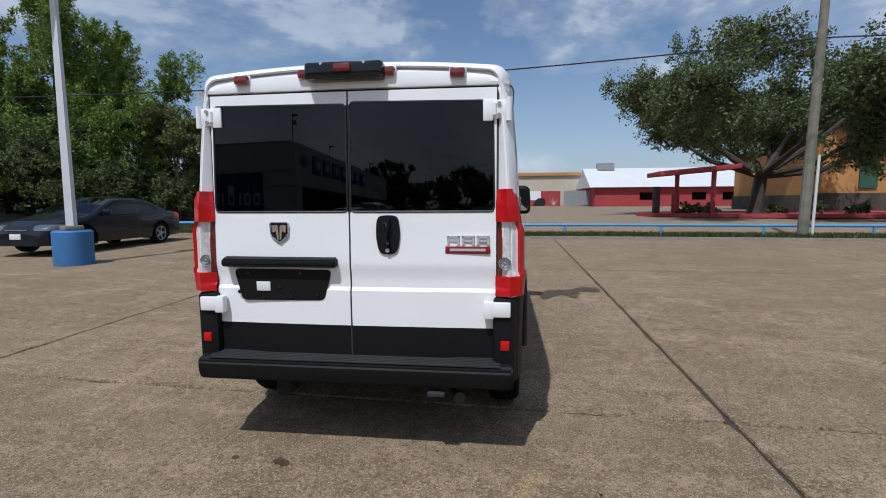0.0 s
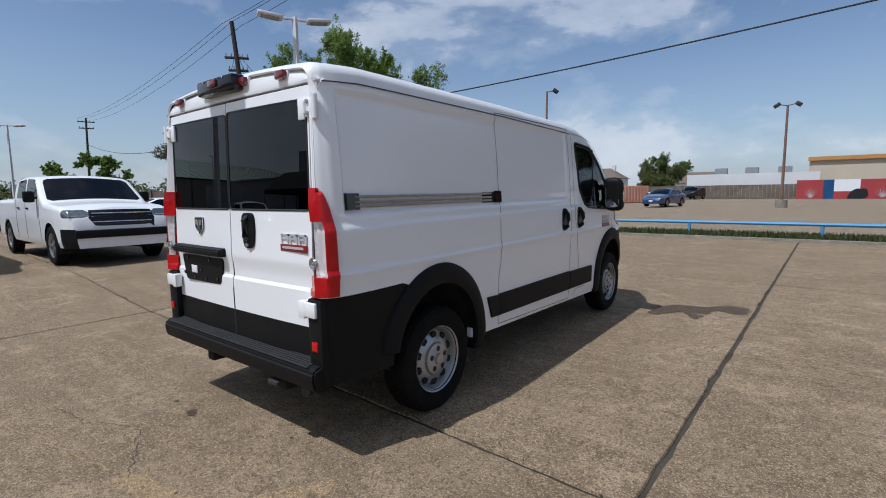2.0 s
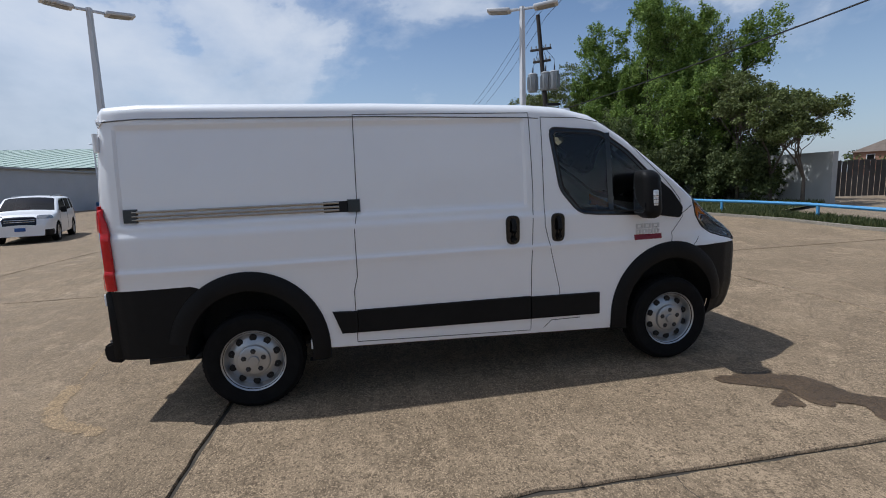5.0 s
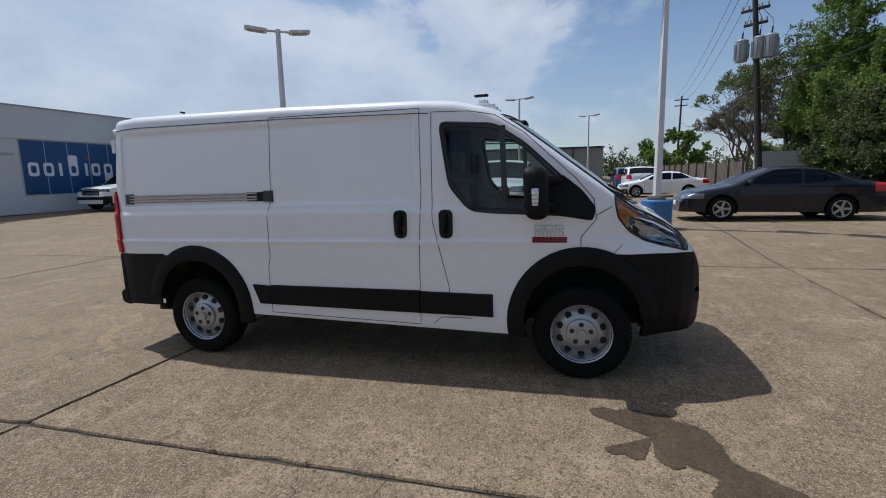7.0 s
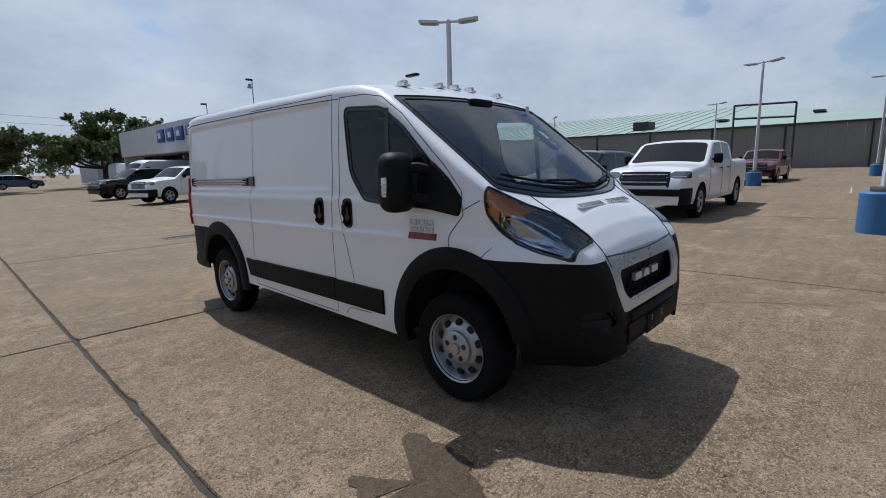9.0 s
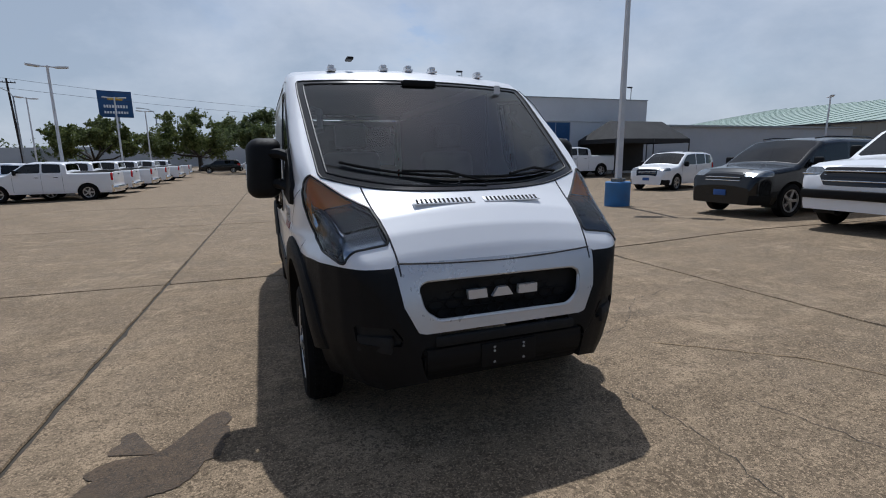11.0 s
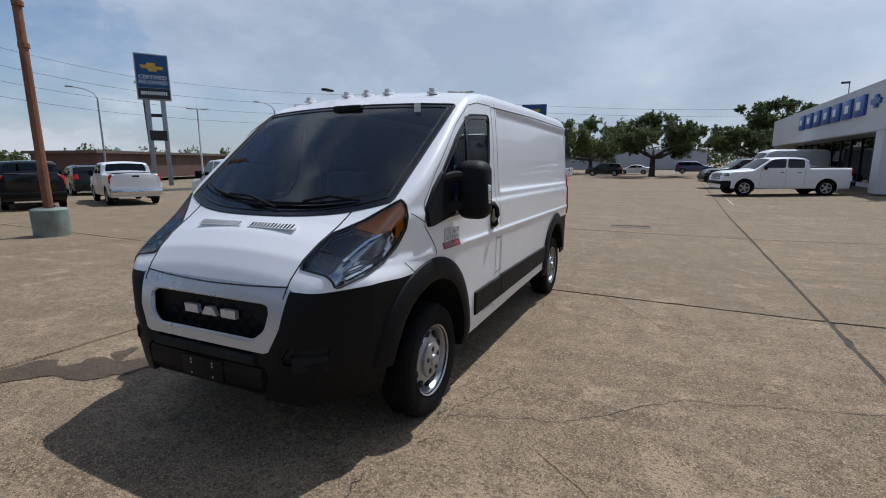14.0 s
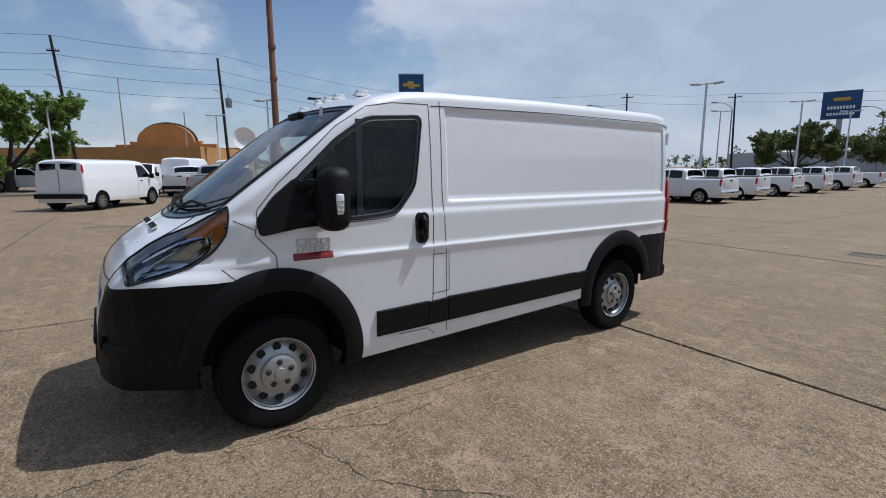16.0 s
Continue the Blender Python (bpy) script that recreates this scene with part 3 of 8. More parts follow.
def free_line(bm, pts, w, lift, wob=0.0, seed=0, n=14):
    """A narrow ribbon on the land along points, with a wandering edge."""
    rng = random.Random(seed)
    fine = []
    for a, b in zip(pts, pts[1:]):
        fine += [(a[0] + (b[0] - a[0]) * k / n, a[1] + (b[1] - a[1]) * k / n) for k in range(n)]
    fine.append(pts[-1])
    fine = [(x + rng.uniform(-wob, wob), y + rng.uniform(-wob, wob)) for x, y in fine]
    prev = None
    for k, (x, y) in enumerate(fine):
        a, b = fine[max(0, k - 1)], fine[min(len(fine) - 1, k + 1)]
        d = Vector((b[0] - a[0], b[1] - a[1])).normalized()
        h = w * rng.uniform(0.45, 1.0) / 2
        z = gz(x, y) + lift
        vs = [bm.verts.new((x - d.y * h, y + d.x * h, z)), bm.verts.new((x + d.y * h, y - d.x * h, z))]
        if prev:
            bm.faces.new((prev[0], prev[1], vs[1], vs[0]))
        prev = vs
    return bm


def blot(bm, lobes, lift, seed=0, n=72, rag=0.10):
    """A flat stain whose outline is the union of round lobes, with a ragged edge."""
    cx, cy = sum(l[0] for l in lobes) / len(lobes), sum(l[1] for l in lobes) / len(lobes)
    ring = []
    for k in range(n):
        a = 2 * math.pi * k / n
        d, far = Vector((math.cos(a), math.sin(a))), 0.02
        for x, y, r in lobes:
            o = Vector((x - cx, y - cy))
            p = o.dot(d)
            h = r * r - (o.length_squared - p * p)
            if h > 0:
                far = max(far, p + math.sqrt(h))
        far *= 1 + rag * noise.noise((math.cos(a) * 3 + seed, math.sin(a) * 3, 0.5)) + rag * 0.4 * noise.noise((math.cos(a) * 11, math.sin(a) * 11, seed))
        ring.append((cx + d.x * far, cy + d.y * far))
    rows = [[bm.verts.new((cx + (x - cx) * s, cy + (y - cy) * s, gz(cx + (x - cx) * s, cy + (y - cy) * s) + lift)) for x, y in ring] for s in (1, 0.66, 0.33)]
    mid = bm.verts.new((cx, cy, gz(cx, cy) + lift))
    for a, b in zip(rows, rows[1:]):
        for k in range(n):
            bm.faces.new((a[k], a[(k + 1) % n], b[(k + 1) % n], b[k]))
    for k in range(n):
        bm.faces.new((rows[-1][k], rows[-1][(k + 1) % n], mid))
    return bm


def flat_mark(name, bm, mat, label, category):
    return tagged(new(name, finish(name, bm, mat, 0)), label, category, kind="structure")


# the damp trail in front of the van and small spots
flat_mark("wet_stain", blot(bmesh.new(), [(0.64, 7.30, 0.09), (0.62, 7.44, 0.10), (0.70, 7.58, 0.12), (0.82, 7.72, 0.15), (0.95, 7.74, 0.17), (1.08, 7.80, 0.14), (1.09, 7.62, 0.10), (1.09, 7.42, 0.07), (1.09, 7.30, 0.055)], 0.004, 3, 120, 0.14), "concrete_wet", "dark damp stain on the concrete", "stain")
flat_mark("wet_stain", blot(bmesh.new(), [(1.18, 7.88, 0.10), (1.30, 7.98, 0.14), (1.40, 7.90, 0.15), (1.45, 8.05, 0.11), (1.34, 8.10, 0.09)], 0.005, 8, 90, 0.14), "concrete_wet", "dark damp stain on the concrete", "stain")
flat_mark("oil_spot", blot(bmesh.new(), [(-1.27, 2.62, 0.035), (-1.23, 2.6, 0.03)], 0.004, 5, 24), "concrete_wet", "small dark oil spot on the concrete", "stain")
flat_mark("oil_spot", blot(bmesh.new(), [(-1.55, 2.63, 0.016)], 0.004, 6, 16), "concrete_wet", "small dark oil spot on the concrete", "stain")
flat_mark("sand_patch", free_line(bmesh.new(), [(-0.78, 2.02), (-0.5, 2.06), (-0.3, 2.10), (-0.1, 2.2), (0.05, 2.35), (0.22, 2.68)], 0.15, 0.003, 0.014, 4), "concrete_patch", "pale sandy crack repair on the concrete", "repair")
for k, pts in enumerate(([(-2.2, 2.05), (-1.7, 2.1), (-1.35, 2.3), (-0.75, 2.05)], [(1.53, 5.6), (2.2, 5.75), (3.2, 5.5), (4.6, 5.62)], [(-1.95, 7.5), (-1.9, 7.15), (-2.2, 6.6), (-2.1, 6.2)],
                         [(-1.95, 7.15), (-2.7, 6.9), (-3.3, 6.3), (-4.7, 5.9)], [(-1.8, 7.9), (-1.86, 8.4), (-1.7, 9.2)], [(-2.4, 8.2), (-2.6, 8.9), (-2.5, 9.8)], [(1.6, 6.1), (3.9, 6.2), (7.2, 6.5)], [(-4.7, 5.0), (-6.2, 5.3), (-8.4, 4.9)])):
    flat_mark("crack", free_line(bmesh.new(), pts, 0.007, 0.003, 0.022, k, 18), "crack_fill", "thin meandering crack in the concrete", "crack")
for k, pts in enumerate(([(-5.6, -13.5), (-5.62, -17.5)], [(-20.5, 2.4), (-25.5, 2.2)], [(-20.8, 8.2), (-26.0, 8.0)], [(-23.0, 13), (-24.5, 9)], [(-7.5, -13.0), (-5.5, -13.1)])):
    flat_mark("parking_line", free_line(bmesh.new(), pts, 0.06, 0.0035, 0.008, k + 20, 22), "line_paint", "worn pale painted line on the concrete", "road marking")
# faint pale scuffs and a few dead leaves, most of them caught in the joints
for k, pts in enumerate(([(-1.93, 4.2), (-1.95, 5.4), (-1.93, 7.5)], [(-2.3, 1.7), (-1.6, 1.85), (-0.9, 2.0)], [(2.6, 5.1), (3.6, 5.3), (4.6, 5.2)], [(-2.6, 7.3), (-3.4, 8.0), (-3.9, 9.0)], [(-2.4, 3.4), (-3.2, 4.6), (-3.3, 5.6)])):
    flat_mark("repair_seam", free_line(bmesh.new(), pts, 0.022, 0.0032, 0.012, k + 50, 26), "concrete_patch", "thin pale filled crack in the concrete", "repair")
rs = np.random.RandomState(12)
bits = []
for k in range(900):
    u, v = rs.uniform(-7, 7), rs.uniform(-7, 12)
    if k % 3:
        if k % 2:
            u = round(u / SLAB_X) * SLAB_X + rs.normal(0, 0.02)
        else:
            v = round(v / SLAB_Y) * SLAB_Y + rs.normal(0, 0.02)
    bits.append(lay_slab(u, v))
bm = bmesh.new()
for x, y in bits:
    a, s, w = rs.uniform(0, 6.28), rs.uniform(0.004, 0.016), rs.uniform(0.3, 0.8)
    p, q, z = Vector((math.cos(a), math.sin(a), 0)) * s, Vector((-math.sin(a), math.cos(a), 0)) * s * w, Vector((x, y, gz(x, y) + 0.004))
    bm.faces.new([bm.verts.new(z + d) for d in (p, q + Vector((0, 0, 0.004)), -p, -q)])
tagged(new("leaf_litter", finish("leaf_litter", bm, "litter", 0)), "scattered dead leaves and grit on the concrete", "leaf litter", kind="stuff")
# drain grate
grate = thing("drain_grate", "rusty iron drain grate set in the concrete", "drain", at=on_ground(-2.23, -4.35, 1.4))
bm = bmesh.new()
for y in (-0.24, 0.24):
    box(bm, (0, y, 0.003), (1.0, 0.05, 0.012))
for x in (-0.5, 0.5):
    box(bm, (x, 0, 0.003), (0.05, 0.53, 0.012))
part("frame", bm, "dark_metal", grate)
for k in range(12):
    part("bar", box(bmesh.new(), (-0.42 + k * 0.076, 0, 0.003), (0.026, 0.46, 0.010)), "dark_metal", grate)
part("pit", box(bmesh.new(), (0, 0, -0.004), (0.95, 0.46, 0.008)), "underbody", grate)

# verge with kerb, blue pipe rail along the north side of the lot
kerb = thing("kerb", "low concrete kerb along the grass verge", "kerb", kind="structure")
bm = bmesh.new()
for a, b in zip(steps(-70, 40, 55), steps(-70, 40, 55)[1:]):
    vs = []
    for x in (a, b):
        y = verge_y(x)
        z = gz(x, y)
        vs += [bm.verts.new((x, y + dy, z + dz)) for dy, dz in ((0, -0.05), (0.02, 0.07), (0.14, 0.08))]
    bm.faces.new((vs[0], vs[3], vs[4], vs[1]))
    bm.faces.new((vs[1], vs[4], vs[5], vs[2]))
part("kerb_stone", bm, "kerb", kerb)
verge = thing("verge", "narrow grass verge with dry soil", "grass verge", kind="structure")
bm = bmesh.new()
draped(bm, steps(-70, 40, 110), [0, 0.3, 0.7, 1.0], 0.07, lambda x, v: (x, verge_y(x) + 0.13 + v * verge_deep(x)))
part("soil", bm, "soil", verge)


def blades(name, x0, x1, count, h, label, lift=0.06, seed=1):
    rng = np.random.RandomState(seed)
    n = count
    x = rng.uniform(x0, x1, n)
    y = np.array([verge_y(a) + 0.10 + u * verge_deep(a) for a, u in zip(x, rng.uniform(0, 1, n))])
    z = np.array([gz(a, b) for a, b in zip(x, y)]) + lift
    a, t, w = rng.uniform(0, 6.28, n), rng.uniform(-0.5, 0.5, (n, 2)) * h, rng.uniform(0.012, 0.03, n)
    hh = h * rng.uniform(0.4, 1.2, n)
    v = np.stack([np.stack([x - w * np.cos(a), y - w * np.sin(a), z], 1), np.stack([x + w * np.cos(a), y + w * np.sin(a), z], 1), np.stack([x + t[:, 0], y + t[:, 1], z + hh], 1)], 1).reshape(-1, 3)
    me = bpy.data.meshes.new(name)
    me.from_pydata(v.tolist(), [], np.arange(3 * n).reshape(-1, 3).tolist())
    me.materials.append(M["grass"])
    return tagged(new(name, me), label, "grass", kind="stuff")


blades("grass", -40, 30, 60000, 0.15, "short uneven green and dry verge grass")
rail = thing("pipe_rail", "low blue painted pipe rail on the verge", "rail")
bm = bmesh.new()
def rail_at(x):
    y = verge_y(x) + 0.85
    return x, y, gz(x, y) + 0.07


tube(bm, [Vector(rail_at(x)) + Vector((0, 0, 0.36)) for x in steps(-24, 38, 31)], 0.05, 8)
part("pipe", bm, "rail_blue", rail)
for k in range(19):
    p = Vector(rail_at(-24.3 + 3.32 * k))
    part("post", rod(bmesh.new(), p, p + Vector((0, 0, 0.35)), 0.045, seg=8), "rail_blue", rail)

# ---- the white cargo van; its own origin is on the ground below the rear axle ----
TILT_VAN = 0.75
VAN = pose(0, 0, 0, TILT_VAN) @ pose(-0.865, 3.70, 0.0)
van = thing("cargo_van", "white low-roof cargo van with black lower trim and silver steel wheels", "van", at=VAN)
WB, R_TYRE = 3.45, 0.365

TOP = [(-0.93, 2.240), (-0.88, 2.268), (-0.6, 2.285), (1.0, 2.275), (2.2, 2.245), (2.5, 2.222), (2.72, 2.175), (2.86, 2.105), (3.0, 2.015), (3.85, 1.365), (3.93, 1.315), (4.08, 1.235), (4.2, 1.15), (4.285, 1.055), (4.335, 0.975), (4.37, 0.88), (4.395, 0.76), (4.41, 0.63), (4.42, 0.52)]
PLAN = [(-0.93, 0.915), (-0.90, 0.938), (-0.84, 0.965), (-0.76, 0.982), (-0.6, 0.995), (-0.3, 1.0), (2.9, 1.0), (3.3, 0.992), (3.6, 0.975), (3.85, 0.945), (4.05, 0.90), (4.2, 0.825), (4.3, 0.74), (4.36, 0.655), (4.40, 0.55), (4.42, 0.46)]
LOW = [(-0.93, 0.46), (-0.4, 0.46), (0.4, 0.42), (2.9, 0.36), (3.9, 0.33), (4.3, 0.34), (4.42, 0.40)]


def van_side(y, z):
    """Half width of the body at a height: tumblehome, waist creases, a sunk upper panel and lower panel."""
    w = lerp(z, [(0.30, 0.975), (0.42, 1.0), (0.70, 1.004), (1.00, 1.012), (1.085, 1.020), (1.105, 1.008), (1.33, 1.006), (1.36, 0.992), (1.42, 0.988), (1.75, 0.968), (2.0, 0.945), (2.2, 0.915)])
    if z > 1.40 and -0.78 < y < 2.2:
        k = min(1, (z - 1.40) / 0.024, max(0, (2.10 - z)) / 0.04, (y + 0.78) / 0.02, (2.16 - y) / 0.02)
        w -= 0.018 * max(0, k)
    if z < 1.07:
        w -= 0.004
    if y > 3.6 and z < 0.66:
        # the bumper tucks in towards the road
        w -= 0.11 * step(3.7, 4.15, y) * ((0.66 - z) / 0.3) ** 1.6
    if y > 3.45 and z > 0.985:
        w -= 0.065 * step(3.45, 3.95, y) * step(0.985, 1.10, z)
    return w


def van_section(y):
    top, low, plan = lerp(y, TOP), lerp(y, LOW), lerp(y, PLAN)
    r = lerp(y, [(-0.93, 0.075), (2.2, 0.085), (2.8, 0.09), (3.4, 0.07), (3.9, 0.06), (4.2, 0.09), (4.42, 0.05)])
    crown = lerp(y, [(-0.93, 0.04), (2.4, 0.04), (3.0, 0.065), (3.85, 0.075), (4.2, 0.06), (4.42, 0.02)])
    zs = max(low + 0.02, top - crown - r)
    even = step(2.95, 3.5, y)
    levels = []
    for k in range(74):
        a = low + (zs - low) * k / 73
        b = lerp(k, [(0, low), (16, 0.99), (20, 1.07), (23, 1.087), (26, 1.106), (36, 1.325), (39, 1.362), (42, 1.398), (46, 1.425), (66, 2.055), (70, 2.102), (73, max(zs, 2.104))]) if even < 1 else a
        levels.append(min(a * even + b * (1 - even), zs - 0.0006 * (73 - k)))
    pts = [(plan * van_side(y, z), z) for z in levels]
    w = pts[-1][0]
    pts += [(w - r * (1 - math.cos(a)), zs + r * math.sin(a)) for a in (math.pi / 2 * k / 9 for k in range(1, 10))]
    x1, z1 = pts[-1]
    pts += [(x1 * (1 - k / 22), z1 + crown * (1 - (1 - k / 22) ** 2)) for k in range(1, 23)]
    return pts


ys = list(np.arange(-0.93, -0.84, 0.015)) + list(np.arange(-0.82, 3.8, 0.03)) + list(np.arange(3.8, 4.2, 0.02)) + list(np.arange(4.2, 4.421, 0.0125))
ys = sorted(y for y in ys if all(abs(y - q) > 0.012 for q in (-0.78, -0.76, 2.14, 2.16))) + [-0.78, -0.76, 2.14, 2.16]
skin = Shell(sorted(ys), van_section)
# the tail leans in a little towards the roof
skin.p[..., 1] += np.clip((-0.84 - skin.p[..., 1]) / 0.09, 0, 1) * 0.04 * np.clip((skin.p[..., 2] - 1.5) / 0.6, 0, 1)


def arch(y0, r=0.455, zc=0.44):
    return lambda x, y, z: np.where(np.abs(x) > 0.6, np.maximum(np.hypot(y - y0, (z - zc) * 0.94) - r, -9), 9)


WIN_R = rounded([(2.36, 2.02), (2.80, 1.985), (3.03, 1.83), (3.46, 1.42), (3.47, 1.275), (2.78, 1.31), (2.60, 1.33), (2.44, 1.52)], 0.06)
LAMP = [(3.685, 1.345), (3.705, 1.255), (3.78, 1.155), (3.88, 1.09), (4.0, 1.052), (4.12, 1.026), (4.23, 0.998), (4.24, 1.6), (3.66, 1.6)]
skin.cut("arch", lambda x, y, z: np.minimum(arch(0.0)(x, y, z), arch(WB)(x, y, z)))
skin.cut("side_window", lambda x, y, z: np.where(np.abs(x) > 0.7, sd_poly(y, z, WIN_R) + 0.03, 9))
skin.cut("window_border", lambda x, y, z: np.where(np.abs(x) > 0.7, sd_poly(y, z, WIN_R), 9))


def screen_d(x, y, z):
    lim = np.interp(y, [2.86, 3.0, 3.4, 3.86], [0.872, 0.878, 0.862, 0.835])
    base = 3.93 - 0.20 * (np.abs(x) / 0.8) ** 2.2
    top = 2.90 - 0.05 * (np.abs(x) / 0.8) ** 2
    return np.where(z > 1.25, np.maximum.reduce([np.abs(x) - lim, y - base, top - y]), 9)


skin.cut("windscreen", lambda x, y, z: np.where(screen_d(x, y, z) < 5, screen_d(x, y, z) + 0.045, 9))
skin.cut("screen_border", screen_d)
skin.cut("headlamp", lambda x, y, z: np.where(np.abs(x) > 0.4, np.maximum.reduce([sd_poly(y, z, LAMP), np.interp(y, [3.8, 4.0, 4.33], [0.645, 0.618, 0.556]) - np.abs(x), 4.0 - (np.abs(x) - 0.61) * 1.15 - y]), 9))
GRILLE = [(-0.58, 0.992), (0.58, 0.992), (0.525, 0.645), (-0.525, 0.645)]
OPENING = rounded([(-0.475, 0.875), (-0.43, 0.905), (0.43, 0.905), (0.475, 0.875), (0.45, 0.755), (0.38, 0.70), (-0.38, 0.70), (-0.45, 0.755)], 0.03)
skin.cut("opening", lambda x, y, z: np.where(y > 4.2, sd_poly(x, z, OPENING), 9))
skin.cut("surround", lambda x, y, z: np.where(y > 4.2, np.maximum(sd_poly(x, z, GRILLE), -9), 9))
BUMPER = [(3.35, 1.0), (3.78, 0.985), (3.95, 0.99), (4.2, 0.985), (4.5, 0.955), (4.5, 0.2), (3.3, 0.2)]
POCKET = rounded([(0.560, 0.690), (0.780, 0.694), (0.768, 0.600), (0.562, 0.592)], 0.018)
skin.cut("fog_pocket", lambda x, y, z: np.where(y > 3.9, sd_poly(np.abs(x), z, POCKET), 9))
skin.cut("bumper", lambda x, y, z: sd_poly(y, z, BUMPER))
skin.cut("rear_cladding", lambda x, y, z: sd_poly(y, z, [(-1.2, 0.955), (-0.36, 0.965), (-0.2, 0.90), (0.0, 0.6), (-0.3, 0.2), (-1.2, 0.2)]))
sk = skin.meshes("body")
sk.pop("arch").free()
sk.pop("opening").free()
body = part("body", inward(sk["body"], 0.012), "van_white", van, smooth=35)
for piece in islands(sk["bumper"]):
    part("front_bumper", inward(piece, 0.03), "trim", van, "textured black plastic front bumper", smooth=35)
for piece in islands(sk["fog_pocket"]):
    for v in piece.verts:
        v.co.y -= 0.028
    part("fog_lamp_pocket", piece, "underbody", van, "dark recess for a fog lamp", smooth=35)
part("grille_surround", inward(sk["surround"], 0.006), "silver", van, "satin silver grille surround", smooth=35)
for piece in islands(sk["rear_cladding"]):
    part("rear_cladding", inward(piece, 0.02), "trim", van, "textured black plastic corner cladding", smooth=35)
for key in ("screen_border", "window_border"):
    for piece in islands(sk[key]):
        for loop in rims(piece):
            part("window_seal", tube(bmesh.new(), loop, 0.007, 6, True), "seal", van)
        part("glass_border", inward(piece, 0.006), "gloss_black", van, "black printed border of the glass", smooth=60)
part("windscreen", sk["windscreen"], "glass_screen", van, "clear windscreen", smooth=60)
wins = sk["side_window"]
for side, sgn in (("r", 1), ("l", -1)):
    half = wins.copy()
    bmesh.ops.delete(half, geom=[v for v in half.verts if v.co.x * sgn < 0], context="VERTS")
    part("door_window", half, "glass_side", van, "dark tinted door glass", smooth=60)
wins.free()


def on_side(y, z, off=0.0, s=1):
    """A point on the van's flank, off metres out from it."""
    return Vector((s * (lerp(y, PLAN) * van_side(y, z) + off), y, z))


def flank_strip(bm, line, w, off, s):
    """A narrow band on the flank along (y, z) points."""
    prev = None
    for k, (y, z) in enumerate(line):
        a, b = line[max(0, k - 1)], line[min(len(line) - 1, k + 1)]
        d = Vector((b[0] - a[0], b[1] - a[1])).normalized() * w / 2
        vs = [bm.verts.new(on_side(y - d.y, z + d.x, off, s)), bm.verts.new(on_side(y + d.y, z - d.x, off, s))]
        if prev:
            bm.faces.new((prev[0], prev[1], vs[1], vs[0]))
        prev = vs
    return bm


def fine(pts, h=0.04):
    out = []
    for (a, b), (c, d) in zip(pts, pts[1:]):
        n = max(1, int(math.hypot(c - a, d - b) / h))
        out += [(a + (c - a) * k / n, b + (d - b) * k / n) for k in range(n)]
    return out + [pts[-1]]


def flank_pad(poly, off, thick, s, name, mat, parent, label="", bevel=0.006):
    """A raised panel of (y, z) outline that follows the flank."""
    bm = bmesh.new()
    y0, y1 = min(p[0] for p in poly), max(p[0] for p in poly)
    z0, z1 = min(p[1] for p in poly), max(p[1] for p in poly)
    outer = [bm.verts.new(on_side(y, z, off + thick, s)) for y, z in poly]
    cy, cz = (y0 + y1) / 2, (z0 + z1) / 2
    inner = [bm.verts.new(on_side(cy + (y - cy) * (1 + bevel / max(0.01, (y1 - y0) / 2)), cz + (z - cz) * (1 + bevel / max(0.01, (z1 - z0) / 2)), off, s)) for y, z in poly]
    n = len(poly)
    fs = [bm.faces.new(outer)]
    for i in range(n):
        fs.append(bm.faces.new((inner[i], inner[(i + 1) % n], outer[(i + 1) % n], outer[i])))
    bmesh.ops.recalc_face_normals(bm, faces=fs)
    if fs[0].normal.x * s < 0:
        bmesh.ops.reverse_faces(bm, faces=fs)
    return part(name, bm, mat, parent, label)


def arch_trim(y0, s, front):
    """The black flare round a wheel arch."""
    bm = bmesh.new()
    rings = []
    a0, a1 = (6, 200) if front else (-22, 168)
    for k in range(49):
        a = radians(a0 + (a1 - a0) * k / 48)
        ring = []
        for rr, off in ((0.435, -0.05), (0.437, 0.026), (0.470, 0.036), (0.535, 0.030), (0.565, 0.014), (0.572, -0.01)):
            y, z = y0 + rr * math.cos(a), 0.44 + rr * math.sin(a) / 0.94
            z = max(z, 0.33)
            ring.append(bm.verts.new(on_side(y, z, off, s)))
        rings.append(ring)
    for a, b in zip(rings, rings[1:]):
        for j in range(5):
            bm.faces.new((a[j], a[j + 1], b[j + 1], b[j]))
    bmesh.ops.recalc_face_normals(bm, faces=bm.faces)
    return bm


